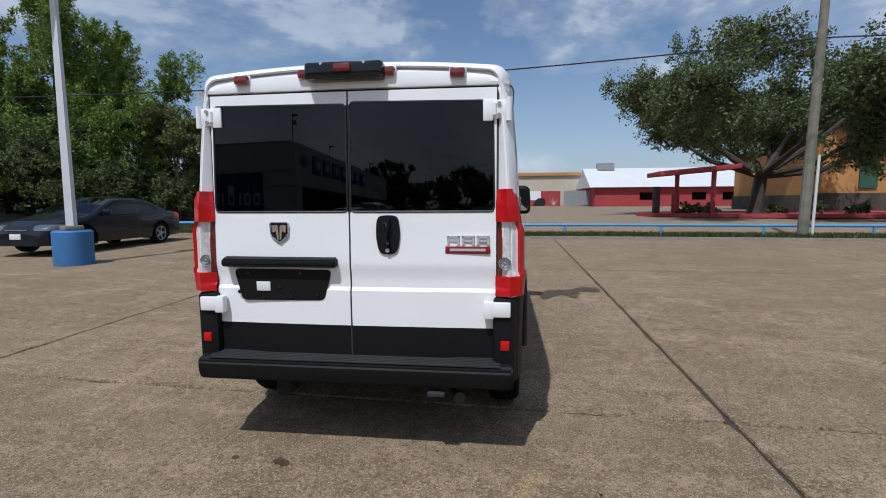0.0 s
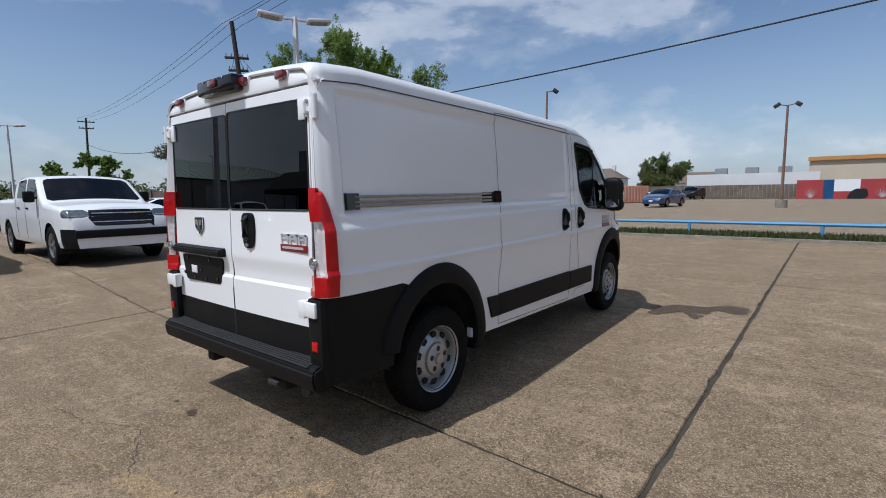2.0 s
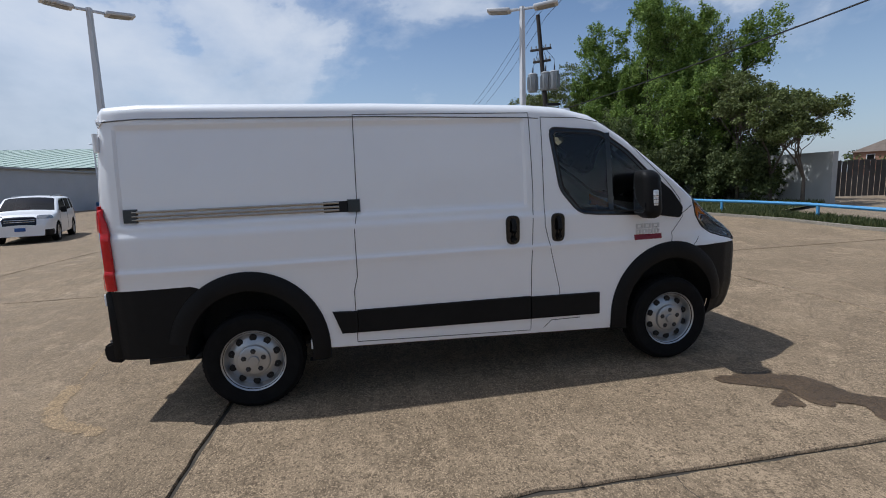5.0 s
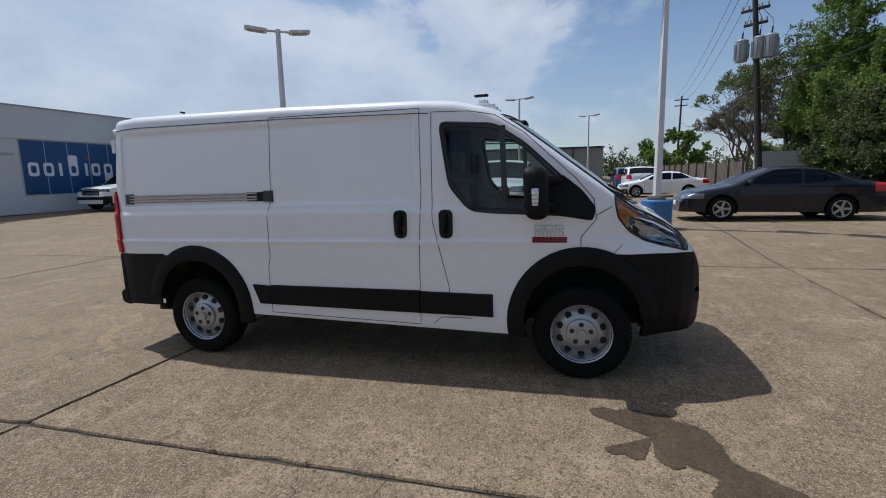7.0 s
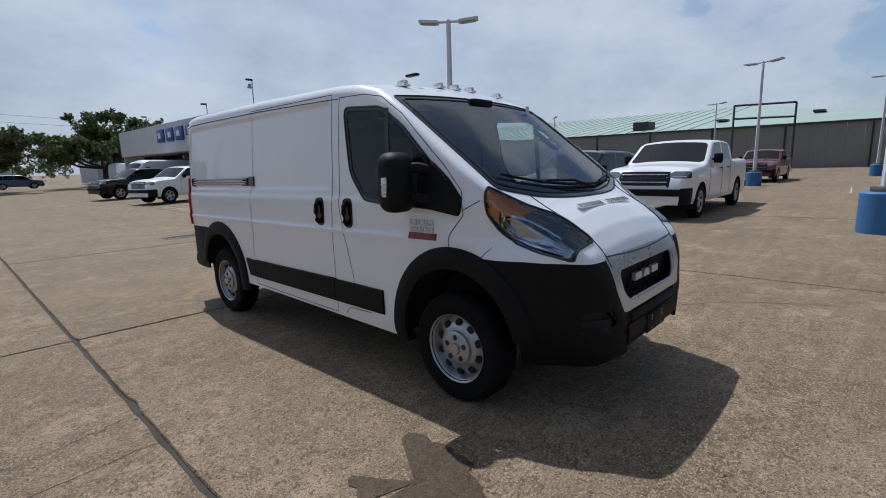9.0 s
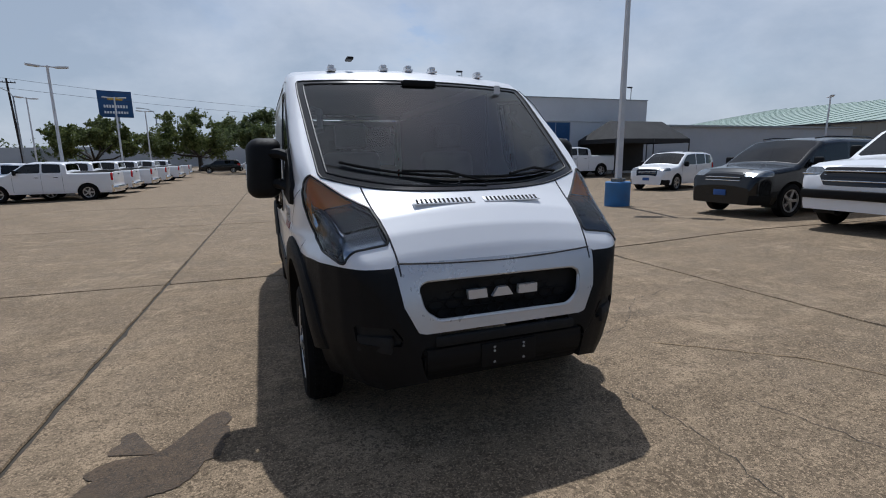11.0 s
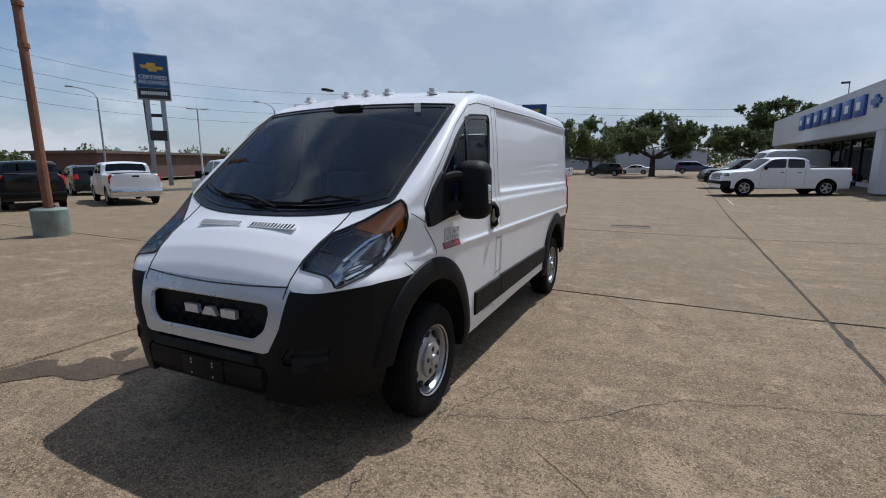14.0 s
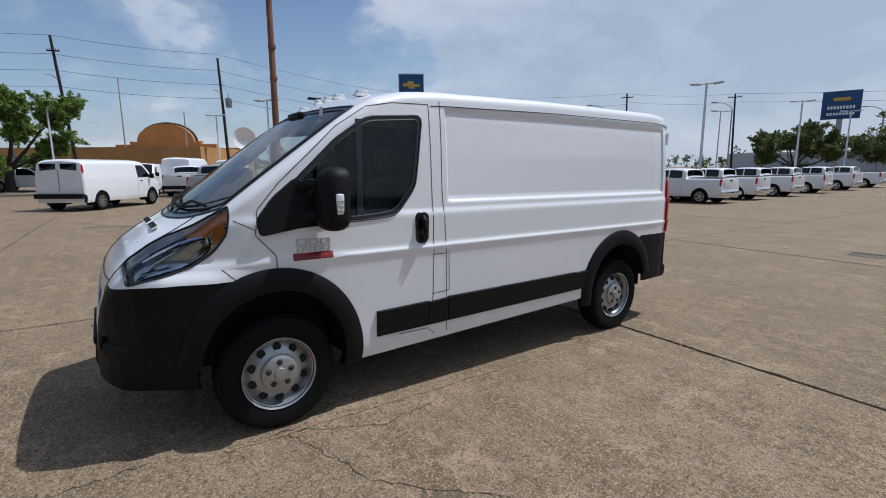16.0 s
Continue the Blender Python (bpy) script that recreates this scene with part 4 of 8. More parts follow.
def steel_wheel(parent, x, y, s, r=R_TYRE, rim=0.225, width=0.215, mat="steel_wheel", front=True):
    """A tyre on a pressed steel wheel with round holes, a hub cap and five nuts."""
    w = part("wheel", lathe(bmesh.new(), [(rim * 0.55, -0.06), (rim * 0.9, -0.055), (rim, -0.09), (rim, 0.06), (rim * 0.98, 0.085)], (x, y, r), 40, flip=s), mat, parent)
    h = width / 2
    bm = bmesh.new()
    lathe(bm, [(rim * 0.97, -h * 0.8), (rim * 1.25, -h), (r * 0.90, -h), (r * 0.97, -h * 0.86), (r, -h * 0.6), (r, h * 0.6), (r * 0.97, h * 0.86), (r * 0.90, h), (rim * 1.25, h), (rim * 1.06, h * 0.88), (rim * 0.97, h * 0.8)], (x, y, r), 56, flip=s)
    for k in range(56):
        a = 2 * math.pi * k / 56
        for u in (-0.045, 0.0, 0.045):
            b = a + (0.03 if u else 0)
            box(bm, (0, 0, 0), (0.034, 0.026, 0.012), m=Matrix.Translation((x + s * u, y + (r - 0.001) * math.cos(b), r + (r - 0.001) * math.sin(b))) @ Matrix.Rotation(b - math.pi / 2, 4, "X"))
    part("tyre", bm, "rubber", w, "black road tyre")
    bm = bmesh.new()
    lathe(bm, [(rim * 0.99, 0.092), (rim * 1.035, 0.100), (rim * 1.03, 0.088), (rim * 0.95, 0.078), (rim * 0.90, 0.045), (rim * 0.86, 0.030), (rim * 0.80, 0.040), (rim * 0.62, 0.066), (rim * 0.52, 0.070), (rim * 0.50, 0.090), (rim * 0.44, 0.097), (rim * 0.18, 0.097), (rim * 0.16, 0.112), (rim * 0.06, 0.114), (0.001, 0.114)], (x, y, r), 40, flip=s)
    part("wheel_disc", bm, mat, w)
    for k in range(10):
        a = 2 * math.pi * (k + 0.5) / 10
        py, pz = y + rim * 0.74 * math.cos(a), r + rim * 0.74 * math.sin(a)
        part("vent_hole", lathe(bmesh.new(), [(0.027, 0.044), (0.0255, 0.060), (0.023, 0.0605), (0.001, 0.0592)], (x, py, pz), 14, flip=s), "underbody", w)
    for k in range(5):
        a = 2 * math.pi * (k + 0.25) / 5
        py, pz = y + rim * 0.33 * math.cos(a), r + rim * 0.33 * math.sin(a)
        nut = bmesh.new()
        lathe(nut, [(0.021, 0.096), (0.021, 0.0985), (0.014, 0.0987), (0.011, 0.104), (0.001, 0.105)], (x, py, pz), 6, flip=s)
        part("wheel_nut", nut, "dark_metal", w)
    return w


for s in (1, -1):
    for y0 in (0.0, WB):
        steel_wheel(van, s * 0.885, y0, s)
        part("arch_flare", arch_trim(y0, s, y0 > 1), "trim", van, "black plastic wheel-arch flare")
        bm = bmesh.new()
        rings = []
        for a in range(-20, 201, 10):
            y, z = y0 + 0.452 * math.cos(radians(a)), max(0.41, 0.44 + 0.475 * math.sin(radians(a)))
            rings.append([bm.verts.new((s * xx, y, z)) for xx in (min(0.975, on_side(y, z).x - 0.045), 0.60)])
        for a, b in zip(rings, rings[1:]):
            bm.faces.new((a[0], a[1], b[1], b[0]))
        bm.faces.new([r[1] for r in rings])
        part("wheel_well", bm, "liner", van, "grey wheel-arch liner")
    # rub strips along the sill
    for y0, y1 in ((0.60, 0.78), (0.785, 2.165), (2.175, 2.77)) if s > 0 else ((0.50, 0.66), (0.665, 2.16), (2.17, 2.34), (2.345, 2.77)):
        cut = 0.06 if y0 < 0.61 else 0.0
        flank_pad([(y0 + cut, 0.530 - 0.018 * y0), (y1, 0.530 - 0.018 * y1), (y1, 0.685 - 0.012 * y0), (y0, 0.695 - 0.012 * y0)], -0.004, 0.022, s, "rub_strip", "trim", van, "black plastic side rub strip")
    # panel gaps
    lines = [[(2.20, 2.13), (2.21, 1.5), (2.18, 0.9), (2.17, 0.40)], [(2.30, 2.10), (2.30, 1.25), (2.42, 0.72), (2.43, 0.52)] if s > 0 else [(2.30, 2.10), (2.30, 0.70), (2.34, 0.52)],
             [(2.30, 2.10), (2.60, 2.09), (2.80, 2.05), (3.02, 1.91), (3.40, 1.555), (3.53, 1.40), (3.55, 1.25), (3.44, 1.12), (3.44, 1.0)],
             [(3.55, 1.28), (3.66, 1.34)], [(3.74, 1.06), (3.66, 0.98)], [(2.6, 0.46), (2.35, 0.46), (2.28, 0.40)]]
    if s > 0:
        lines += [[(0.84, 2.14), (0.83, 1.45), (0.80, 1.3), (0.80, 0.95), (0.77, 0.84), (0.77, 0.44)], [(0.84, 2.145), (2.20, 2.135)], [(0.77, 0.44), (2.17, 0.39)]]
    else:
        lines += [[(2.31, 1.02), (2.16, 1.02), (2.15, 0.73), (2.31, 0.72)]]
    for ln in lines:
        part("panel_gap", flank_strip(bmesh.new(), fine(ln), 0.0055, 0.0015, s), "gap", van, smooth=0)
    # thin shadow under the roof edge, drawn as a tube in the gap colour
    roofline = bmesh.new()
    tube(roofline, [(s * (lerp(y, PLAN) * van_side(y, 2.115) + 0.004 - 0.02 * step(2.2, 2.9, y)), y, lerp(y, TOP) - 0.148) for y in np.arange(-0.84, 2.35, 0.08)], 0.0038, 6)
    part("roof_gutter", roofline, "gap", van, "dark roof gutter line")
    # door handles
    for y0 in (2.03, 2.41) if s > 0 else (2.40,):
        pad = rounded([(y0 - 0.055, 1.335), (y0 + 0.055, 1.335), (y0 + 0.05, 1.115), (y0 - 0.05, 1.115)], 0.05, 5)
        h = flank_pad(pad, -0.002, 0.012, s, "door_handle", "gloss_black", van, "black door handle in an oval recess")
        bm = bmesh.new()
        tube(bm, [on_side(y0, 1.305, 0.012, s), on_side(y0, 1.28, 0.036, s), on_side(y0, 1.22, 0.042, s), on_side(y0, 1.16, 0.036, s), on_side(y0, 1.14, 0.012, s)], 0.019, 10)
        part("grip", bm, "trim", h)
    # lettering badge on the front door: three rows of plain chrome and red shapes
    bd = flank_pad([(3.09, 1.085), (3.335, 1.085), (3.335, 1.118), (3.09, 1.118)], 0.0, 0.005, s, "model_badge", "badge_red", van, "chrome model badge with a red bar")
    for row, (z0, z1) in enumerate(((1.127, 1.165), (1.172, 1.212))):
        for k in range(4 if row == 0 else 3):
            n = 4 if row == 0 else 3
            a = 3.10 + 0.225 * k / n
            b = a + 0.225 / n - 0.010
            bm = bmesh.new()
            for seg in (((a, z0), (b, z0 + 0.009)), ((a, z1 - 0.009), (b, z1)), ((a, z0), (a + 0.013, z1)), ((b - 0.013, z0), (b, z1))):
                p, q = on_side(seg[0][0], seg[0][1], 0.004, s), on_side(seg[1][0], seg[1][1], 0.004, s)
                box(bm, (p + q) / 2, (0.008, abs(q.y - p.y), abs(q.z - p.z)))
            part("badge_letter", bm, "silver", bd, "chrome letter shape")


# rear end
def rear_y(x, z):
    return -0.885 - 0.022 * (1 - min(1, abs(x) / 0.955) ** 2) + 0.03 * max(0, z - 1.1) / 1.1 - (0.012 if 1.0 > z else 0)


def edge_y(z):
    """The rounded rear edge of the body, a little behind the doors."""
    return -0.928 + 0.04 * min(1, max(0, (z - 1.5) / 0.6))


def rear_grid(x0, x1, z0, z1, nx, nz, push=0.0):
    return Shell(None, None, np.array([[(x, rear_y(x, z) - push, z) for x in np.linspace(x0, x1, nx)] for z in np.linspace(z0, z1, nz)]))


def rear_frame_half(z):
    return lerp(z, [(0.46, 0.918), (1.0, 0.925), (1.35, 0.918), (1.75, 0.893), (2.05, 0.87), (2.235, 0.81)])


bm = bmesh.new()
prev = None
for z in np.linspace(0.46, 2.10, 42):
    row = [bm.verts.new((s * xx, yy, z)) for s in (-1, 1) for xx, yy in ((rear_frame_half(z), edge_y(z) + 0.004), (rear_frame_half(z) - 0.018, edge_y(z) - 0.002), (0.84, rear_y(0.84, z)), (0.825, rear_y(0.825, z) + 0.03))]
    if prev:
        for j in (0, 1, 2, 4, 5, 6):
            bm.faces.new((prev[j], prev[j + 1], row[j + 1], row[j]))
    prev = row
bmesh.ops.recalc_face_normals(bm, faces=bm.faces)
for piece in islands(bm):
    part("rear_pillar", inward(piece, 0.01), "van_white", van)
# header over the doors
bm = bmesh.new()
rows = []
for k in range(29):
    x = -0.90 + 1.80 * k / 28
    zt = 2.262 - 0.035 * (abs(x) / 0.90) ** 2 - 0.085 * max(0, (abs(x) - 0.81) / 0.09) ** 2
    rows.append([bm.verts.new(p) for p in ((x, rear_y(x, 2.1) + 0.01, 2.118), (x, rear_y(x, 2.1) - 0.015, 2.120), (x, rear_y(x, 2.1) - 0.019, 2.135), (x, rear_y(x, 2.1) - 0.008, zt - 0.055), (x, rear_y(x, 2.1) + 0.03, zt - 0.012), (x, rear_y(x, 2.1) + 0.12, zt))])
for a, b in zip(rows, rows[1:]):
    for j in range(5):
        bm.faces.new((a[j], b[j], b[j + 1], a[j + 1]))
bmesh.ops.recalc_face_normals(bm, faces=bm.faces)
part("roof_header", inward(bm, 0.01), "van_white", van)
for s in (1, -1):
    x0, x1 = (0.005, 0.832) if s > 0 else (-0.832, -0.005)
    g = rear_grid(x0, x1, 0.60, 2.105, 42, 76, 0.012)
    g.p[..., 1] += np.interp(g.p[..., 2], [1.05, 1.10, 1.13, 1.30], [0.006, 0.0, -0.006, -0.004])
    g.cut("pane", lambda x, y, z: sd_poly(x, z, rounded([(x0 + s * 0.0 + (0.004 if s > 0 else 0.010), 1.435), (x1 - (0.010 if s > 0 else 0.004), 1.435), (x1 - (0.02 if s > 0 else 0.004), 2.035), (x0 + (0.004 if s > 0 else 0.02), 2.045)], 0.02)))
    g.cut("band", lambda x, y, z: z - 0.775)
    mm = g.meshes("panel")
    door = part("rear_door", inward(mm["panel"], 0.02), "van_white", van, "white rear cargo door")
    part("door_cladding", inward(mm["band"], 0.02), "trim", door, "black plastic lower cladding")
    seal = bmesh.new()
    for loop in rims(mm["pane"]):
        tube(seal, loop, 0.006, 5, True)
    part("door_seal", seal, "seal", door)
    part("rear_window", mm["pane"], "glass_dark", door, "dark privacy glass")
    # hinges
    for z, h in ((1.985, 0.10), (0.895, 0.085)):
        bm = bmesh.new()
        xh = 0.855 if z > 1 else 0.865
        back = 0.0 if z > 1 else 0.035
        box(bm, (s * xh, rear_y(0.85, z) - 0.022 - back, z), (0.10, 0.022, h), 0.008)
        box(bm, (s * (xh - 0.07), rear_y(0.80, z) - 0.024 - back / 2, z - 0.004), (0.055, 0.016 + back, h * 1.15), 0.006)
        rod(bm, (s * (xh + 0.042), rear_y(0.9, z) - 0.03, z - h * 0.62), (s * (xh + 0.042), rear_y(0.9, z) - 0.03, z + h * 0.62), 0.017, seg=12)
        rod(bm, (s * (xh - 0.035), rear_y(0.9, z) - 0.036, z - h * 0.3), (s * (xh - 0.035), rear_y(0.9, z) - 0.036, z + h * 0.3), 0.012, seg=10)
        part("hinge", bm, "van_white", door, "white exposed door hinge")
        for dz in (-0.3, 0.3):
            part("hinge_bolt", rod(bmesh.new(), (s * (xh - 0.01), rear_y(0.9, z) - 0.03, z + dz * h), (s * (xh - 0.01), rear_y(0.9, z) - 0.044, z + dz * h), 0.011, seg=6), "galv", door)
    # tail lamp: a wrapped lens in three bands
    lamp = bmesh.new()
    side = [(1.556, -0.925), (1.50, -0.895), (1.44, -0.872), (1.37, -0.856), (1.25, -0.852), (1.12, -0.85), (1.0, -0.85), (0.968, -0.85)]
    zs = np.linspace(0.968, 1.556, 44)
    parts = {}
    for z in zs:
        yb = float(np.interp(z, [p[0] for p in side[::-1]], [p[1] for p in side[::-1]]))
        rf = rear_frame_half(z)
        yr = edge_y(z) + 0.008
        k = 1 - 0.7 * step(1.46, 1.556, z)
        corner = [(0.838, rear_y(0.84, z) - 0.006), (0.868, rear_y(0.84, z) - 0.006 - 0.014 * k), (rf - 0.016, edge_y(z) - 0.002 - 0.008 * k), (rf + 0.003 + 0.006 * k, edge_y(z) + 0.014)]
        for k in range(1, 9):
            yy = yr + 0.006 + (yb - yr - 0.006) * k / 8
            corner.append((lerp(max(yy, -0.93), PLAN) * van_side(max(yy, -0.93), z) + 0.012 * (1 - 0.6 * (k / 8) ** 3), yy))
        parts.setdefault("rows", []).append([(s * x, y, z) for x, y in corner])
    grids = {"red": bmesh.new(), "clear": bmesh.new(), "dark": bmesh.new()}
    rws = parts["rows"]
    for a, b in zip(rws, rws[1:]):
        z = (a[0][2] + b[0][2]) / 2
        for j in range(len(a) - 1):
            kind = "clear" if 1.075 < z < 1.375 and j < 4 else "red"
            if kind == "clear" and j == 0:
                kind = "dark"
            g2 = grids[kind]
            vs = [g2.verts.new(p) for p in (a[j], a[j + 1], b[j + 1], b[j])]
            g2.faces.new(vs if s < 0 else vs[::-1])
    for g2 in grids.values():
        bmesh.ops.remove_doubles(g2, verts=g2.verts, dist=1e-4)
        bmesh.ops.recalc_face_normals(g2, faces=g2.faces)
    tl = part("tail_lamp", inward(grids["red"], 0.02), "red_lens", van, "red tail lamp with a clear middle")
    part("clear_lens", inward(grids["clear"], 0.02), "clear_lens", tl, "clear reversing lens")
    part("lamp_edge", inward(grids["dark"], 0.02), "red_lens_dark", tl)
    for z in np.arange(1.395, 1.54, 0.021):
        part("lens_rib", tube(bmesh.new(), [(s * 0.862, rear_y(0.84, z) - 0.018, z), (s * 0.897, edge_y(z) - 0.008, z)], 0.004, 5), "red_lens_dark", tl)
    part("bulb_ring", lathe(bmesh.new(), [(0.035, 0.0), (0.033, 0.008), (0.026, 0.004), (0.022, 0.009), (0.012, 0.004), (0.001, 0.008)], (s * 0.882, edge_y(1.15) - 0.006, 1.15), 24, "y", -1), "reflector", tl)
    # lower corner reflectors, upper corner cap
    part("reflector", box(bmesh.new(), (s * 0.885, -0.953, 0.69), (0.05, 0.015, 0.055), 0.006), "red_lens", van, "small red corner reflector")
    bm = bmesh.new()
    box(bm, (s * 0.880, -0.912, 0.71), (0.125, 0.08, 0.50), 0.025)
    part("bumper_corner", bm, "trim", van, "black plastic bumper corner")
    # opened seam between door and pillar
    part("door_gap", tube(bmesh.new(), [(s * 0.838, rear_y(0.84, z) - 0.004, z) for z in np.linspace(0.62, 2.11, 16)], 0.006, 5), "gap", van)
part("door_gap", tube(bmesh.new(), [(0, rear_y(0, z) - 0.006, z) for z in np.linspace(0.60, 2.11, 16)], 0.005, 5), "gap", van)
# step bumper with ribs
bm = bmesh.new()
prism(bm, [(-0.90, 0.43), (-0.99, 0.445), (-1.01, 0.49), (-1.01, 0.555), (-0.995, 0.575), (-0.90, 0.60)], -0.93, 0.93)
bmesh.ops.bevel(bm, geom=bm.edges[:], offset=0.012, segments=2, affect="EDGES")
bump = part("rear_bumper", bm, "trim", van, "black plastic step bumper")
for k in range(6):
    part("tread_rib", box(bmesh.new(), (0, -0.992 + 0.016 * k, 0.580 + 0.0035 * k), (1.72, 0.010, 0.012), 0.003), "trim_step", bump)
part("tow_eye", box(bmesh.new(), (0.5, -0.97, 0.405), (0.10, 0.05, 0.03), 0.008), "dark_metal", van)
# emblem, handle, badge, plate holder on the doors
em = part("emblem", prism(bmesh.new(), rounded([(-0.475, 1.375), (-0.365, 1.375), (-0.368, 1.30), (-0.42, 1.255), (-0.472, 1.30)], 0.012), rear_y(-0.42, 1.3) - 0.012, rear_y(-0.42, 1.3) - 0.026, "y"), "gloss_black", van, "black and chrome shield emblem")
part("emblem_rim", tube(bmesh.new(), [(x, rear_y(-0.42, 1.3) - 0.027, z) for x, z in rounded([(-0.475, 1.375), (-0.365, 1.375), (-0.368, 1.30), (-0.42, 1.255), (-0.472, 1.30)], 0.012)], 0.004, 6, True), "chrome", em)
for sx in (-1, 1):
    part("emblem_shape", prism(bmesh.new(), rounded([(-0.42 + sx * 0.006, 1.36), (-0.42 + sx * 0.045, 1.36), (-0.42 + sx * 0.04, 1.315), (-0.42 + sx * 0.018, 1.325), (-0.42 + sx * 0.012, 1.275), (-0.42 + sx * 0.002, 1.275)], 0.008), rear_y(-0.42, 1.3) - 0.026, rear_y(-0.42, 1.3) - 0.032, "y"), "chrome", em)
pad = rounded([(0.165, 1.415), (0.285, 1.415), (0.295, 1.30), (0.275, 1.195), (0.175, 1.195), (0.155, 1.30)], 0.04, 5)
hd = part("door_handle", prism(bmesh.new(), pad, rear_y(0.2, 1.3) - 0.008, rear_y(0.2, 1.3) - 0.03, "y"), "trim", van, "black rear door handle with key lock")
part("grip", tube(bmesh.new(), [(0.225, rear_y(0.2, 1.3) - 0.025, 1.39), (0.225, rear_y(0.2, 1.3) - 0.052, 1.37), (0.225, rear_y(0.2, 1.3) - 0.052, 1.27), (0.225, rear_y(0.2, 1.3) - 0.025, 1.25)], 0.017, 10), "gloss_black", hd)
part("key_lock", rod(bmesh.new(), (0.225, rear_y(0.2, 1.2) - 0.03, 1.218), (0.225, rear_y(0.2, 1.2) - 0.04, 1.218), 0.012, seg=14), "galv", hd)
bd = part("model_badge", box(bmesh.new(), (0.675, rear_y(0.67, 1.22) - 0.020, 1.220), (0.25, 0.008, 0.042), 0.003), "badge_red", van, "chrome letter shapes over a red bar")
for k in range(3):
    x = 0.595 + 0.083 * k
    bm = bmesh.new()
    for c, sz in (((x, 1.295), (0.07, 0.012)), ((x - 0.028, 1.275), (0.014, 0.05)), ((x + 0.028, 1.275), (0.014, 0.05)), ((x, 1.272), (0.05, 0.010))):
        box(bm, (c[0], rear_y(0.67, 1.27) - 0.021, c[1]), (sz[0], 0.008, sz[1]))
    part("badge_letter", bm, "silver", bd, "chrome letter shape")
part("badge_line", box(bmesh.new(), (0.675, rear_y(0.67, 1.22) - 0.025, 1.222), (0.20, 0.004, 0.014)), "silver", bd)
bm = bmesh.new()
prism(bm, [(-0.94, 1.118), (-0.967, 1.118), (-0.975, 1.13), (-0.972, 1.162), (-0.94, 1.174), (-0.89, 1.174), (-0.89, 1.118)], -0.765, -0.075)
bmesh.ops.bevel(bm, geom=bm.edges[:], offset=0.008, segments=2, affect="EDGES")
part("plate_lamp_bar", bm, "trim", van, "black plastic plate lamp bar")
ph = part("plate_holder", prism(bmesh.new(), rounded([(-0.71, 1.10), (-0.115, 1.10), (-0.16, 0.92), (-0.665, 0.915)], 0.03), -0.905, -0.927, "y"), "trim", van, "empty black licence plate holder")
part("sticker", box(bmesh.new(), (-0.53, -0.929, 1.0), (0.085, 0.004, 0.055), 0.0015), "paper", ph, "small blank white sticker")
for x, z in ((-0.68, 0.965), (-0.20, 0.955), (-0.43, 1.0), (-0.36, 0.945), (-0.53, 0.94), (-0.3, 1.08), (-0.62, 1.08)):
    part("screw", rod(bmesh.new(), (x, -0.927, z), (x, -0.933, z), 0.012, seg=10), "gloss_black", ph)
# roof marker lamps and brake light
for x in (-0.62, -0.235, 0.235, 0.62):
    z = 2.215 - 0.05 * abs(x)
    mk = part("marker_lamp", box(bmesh.new(), (x, rear_y(x, 2.1) - 0.022, z), (0.085, 0.05, 0.052), 0.014), "red_lens_dark", van, "red roof marker lamp")
    part("marker_base", box(bmesh.new(), (x, rear_y(x, 2.1) - 0.006, z), (0.10, 0.025, 0.066), 0.01), "van_white", mk)
cb = part("brake_lamp", box(bmesh.new(), (0, rear_y(0, 2.1) - 0.035, 2.205), (0.44, 0.11, 0.098), 0.022), "gloss_black", van, "black high brake light housing with camera")
part("brake_lens", box(bmesh.new(), (0, rear_y(0, 2.1) - 0.095, 2.215), (0.095, 0.02, 0.045), 0.008), "red_lens_dark", cb)
for x in (-0.12, 0.12):
    part("bolt", rod(bmesh.new(), (x, rear_y(0, 2.1) - 0.085, 2.24), (x, rear_y(0, 2.1) - 0.093, 2.24), 0.008, seg=8), "chrome", cb)
for x in (-0.60, -0.20, 0.0, 0.20, 0.60):
    z = lerp(2.66, TOP) - 0.05 * (abs(x) / 0.9) ** 2
    mk = part("marker_lamp", box(bmesh.new(), (x, 2.66, z + 0.028), (0.05, 0.085, 0.036), 0.012), "clear_lens", van, "clear roof marker lamp")
    part("marker_base", box(bmesh.new(), (x, 2.66, z + 0.006), (0.065, 0.115, 0.02), 0.006), "van_white", mk)
part("antenna", box(bmesh.new(), (0.45, 2.62, 2.27), (0.05, 0.12, 0.02), 0.008), "trim", van)

# sliding door rail
bm = bmesh.new()
for z in (1.452, 1.476, 1.505):
    tube(bm, [on_side(y, z, 0.010, 1) for y in np.arange(-0.70, 0.80, 0.1)], 0.009, 6)
rl = part("sliding_rail", bm, "alu_track", van, "aluminium sliding door rail")
flank_pad([(-0.72, 1.44), (0.80, 1.435), (0.80, 1.515), (-0.72, 1.52)], -0.004, 0.006, 1, "rail_channel", "underbody", rl)
for y0 in (-0.755, 0.765):
    flank_pad([(y0, 1.435), (y0 + 0.085, 1.435), (y0 + 0.085, 1.522), (y0, 1.522)], -0.003, 0.02, 1, "end_cap", "gloss_black", rl)

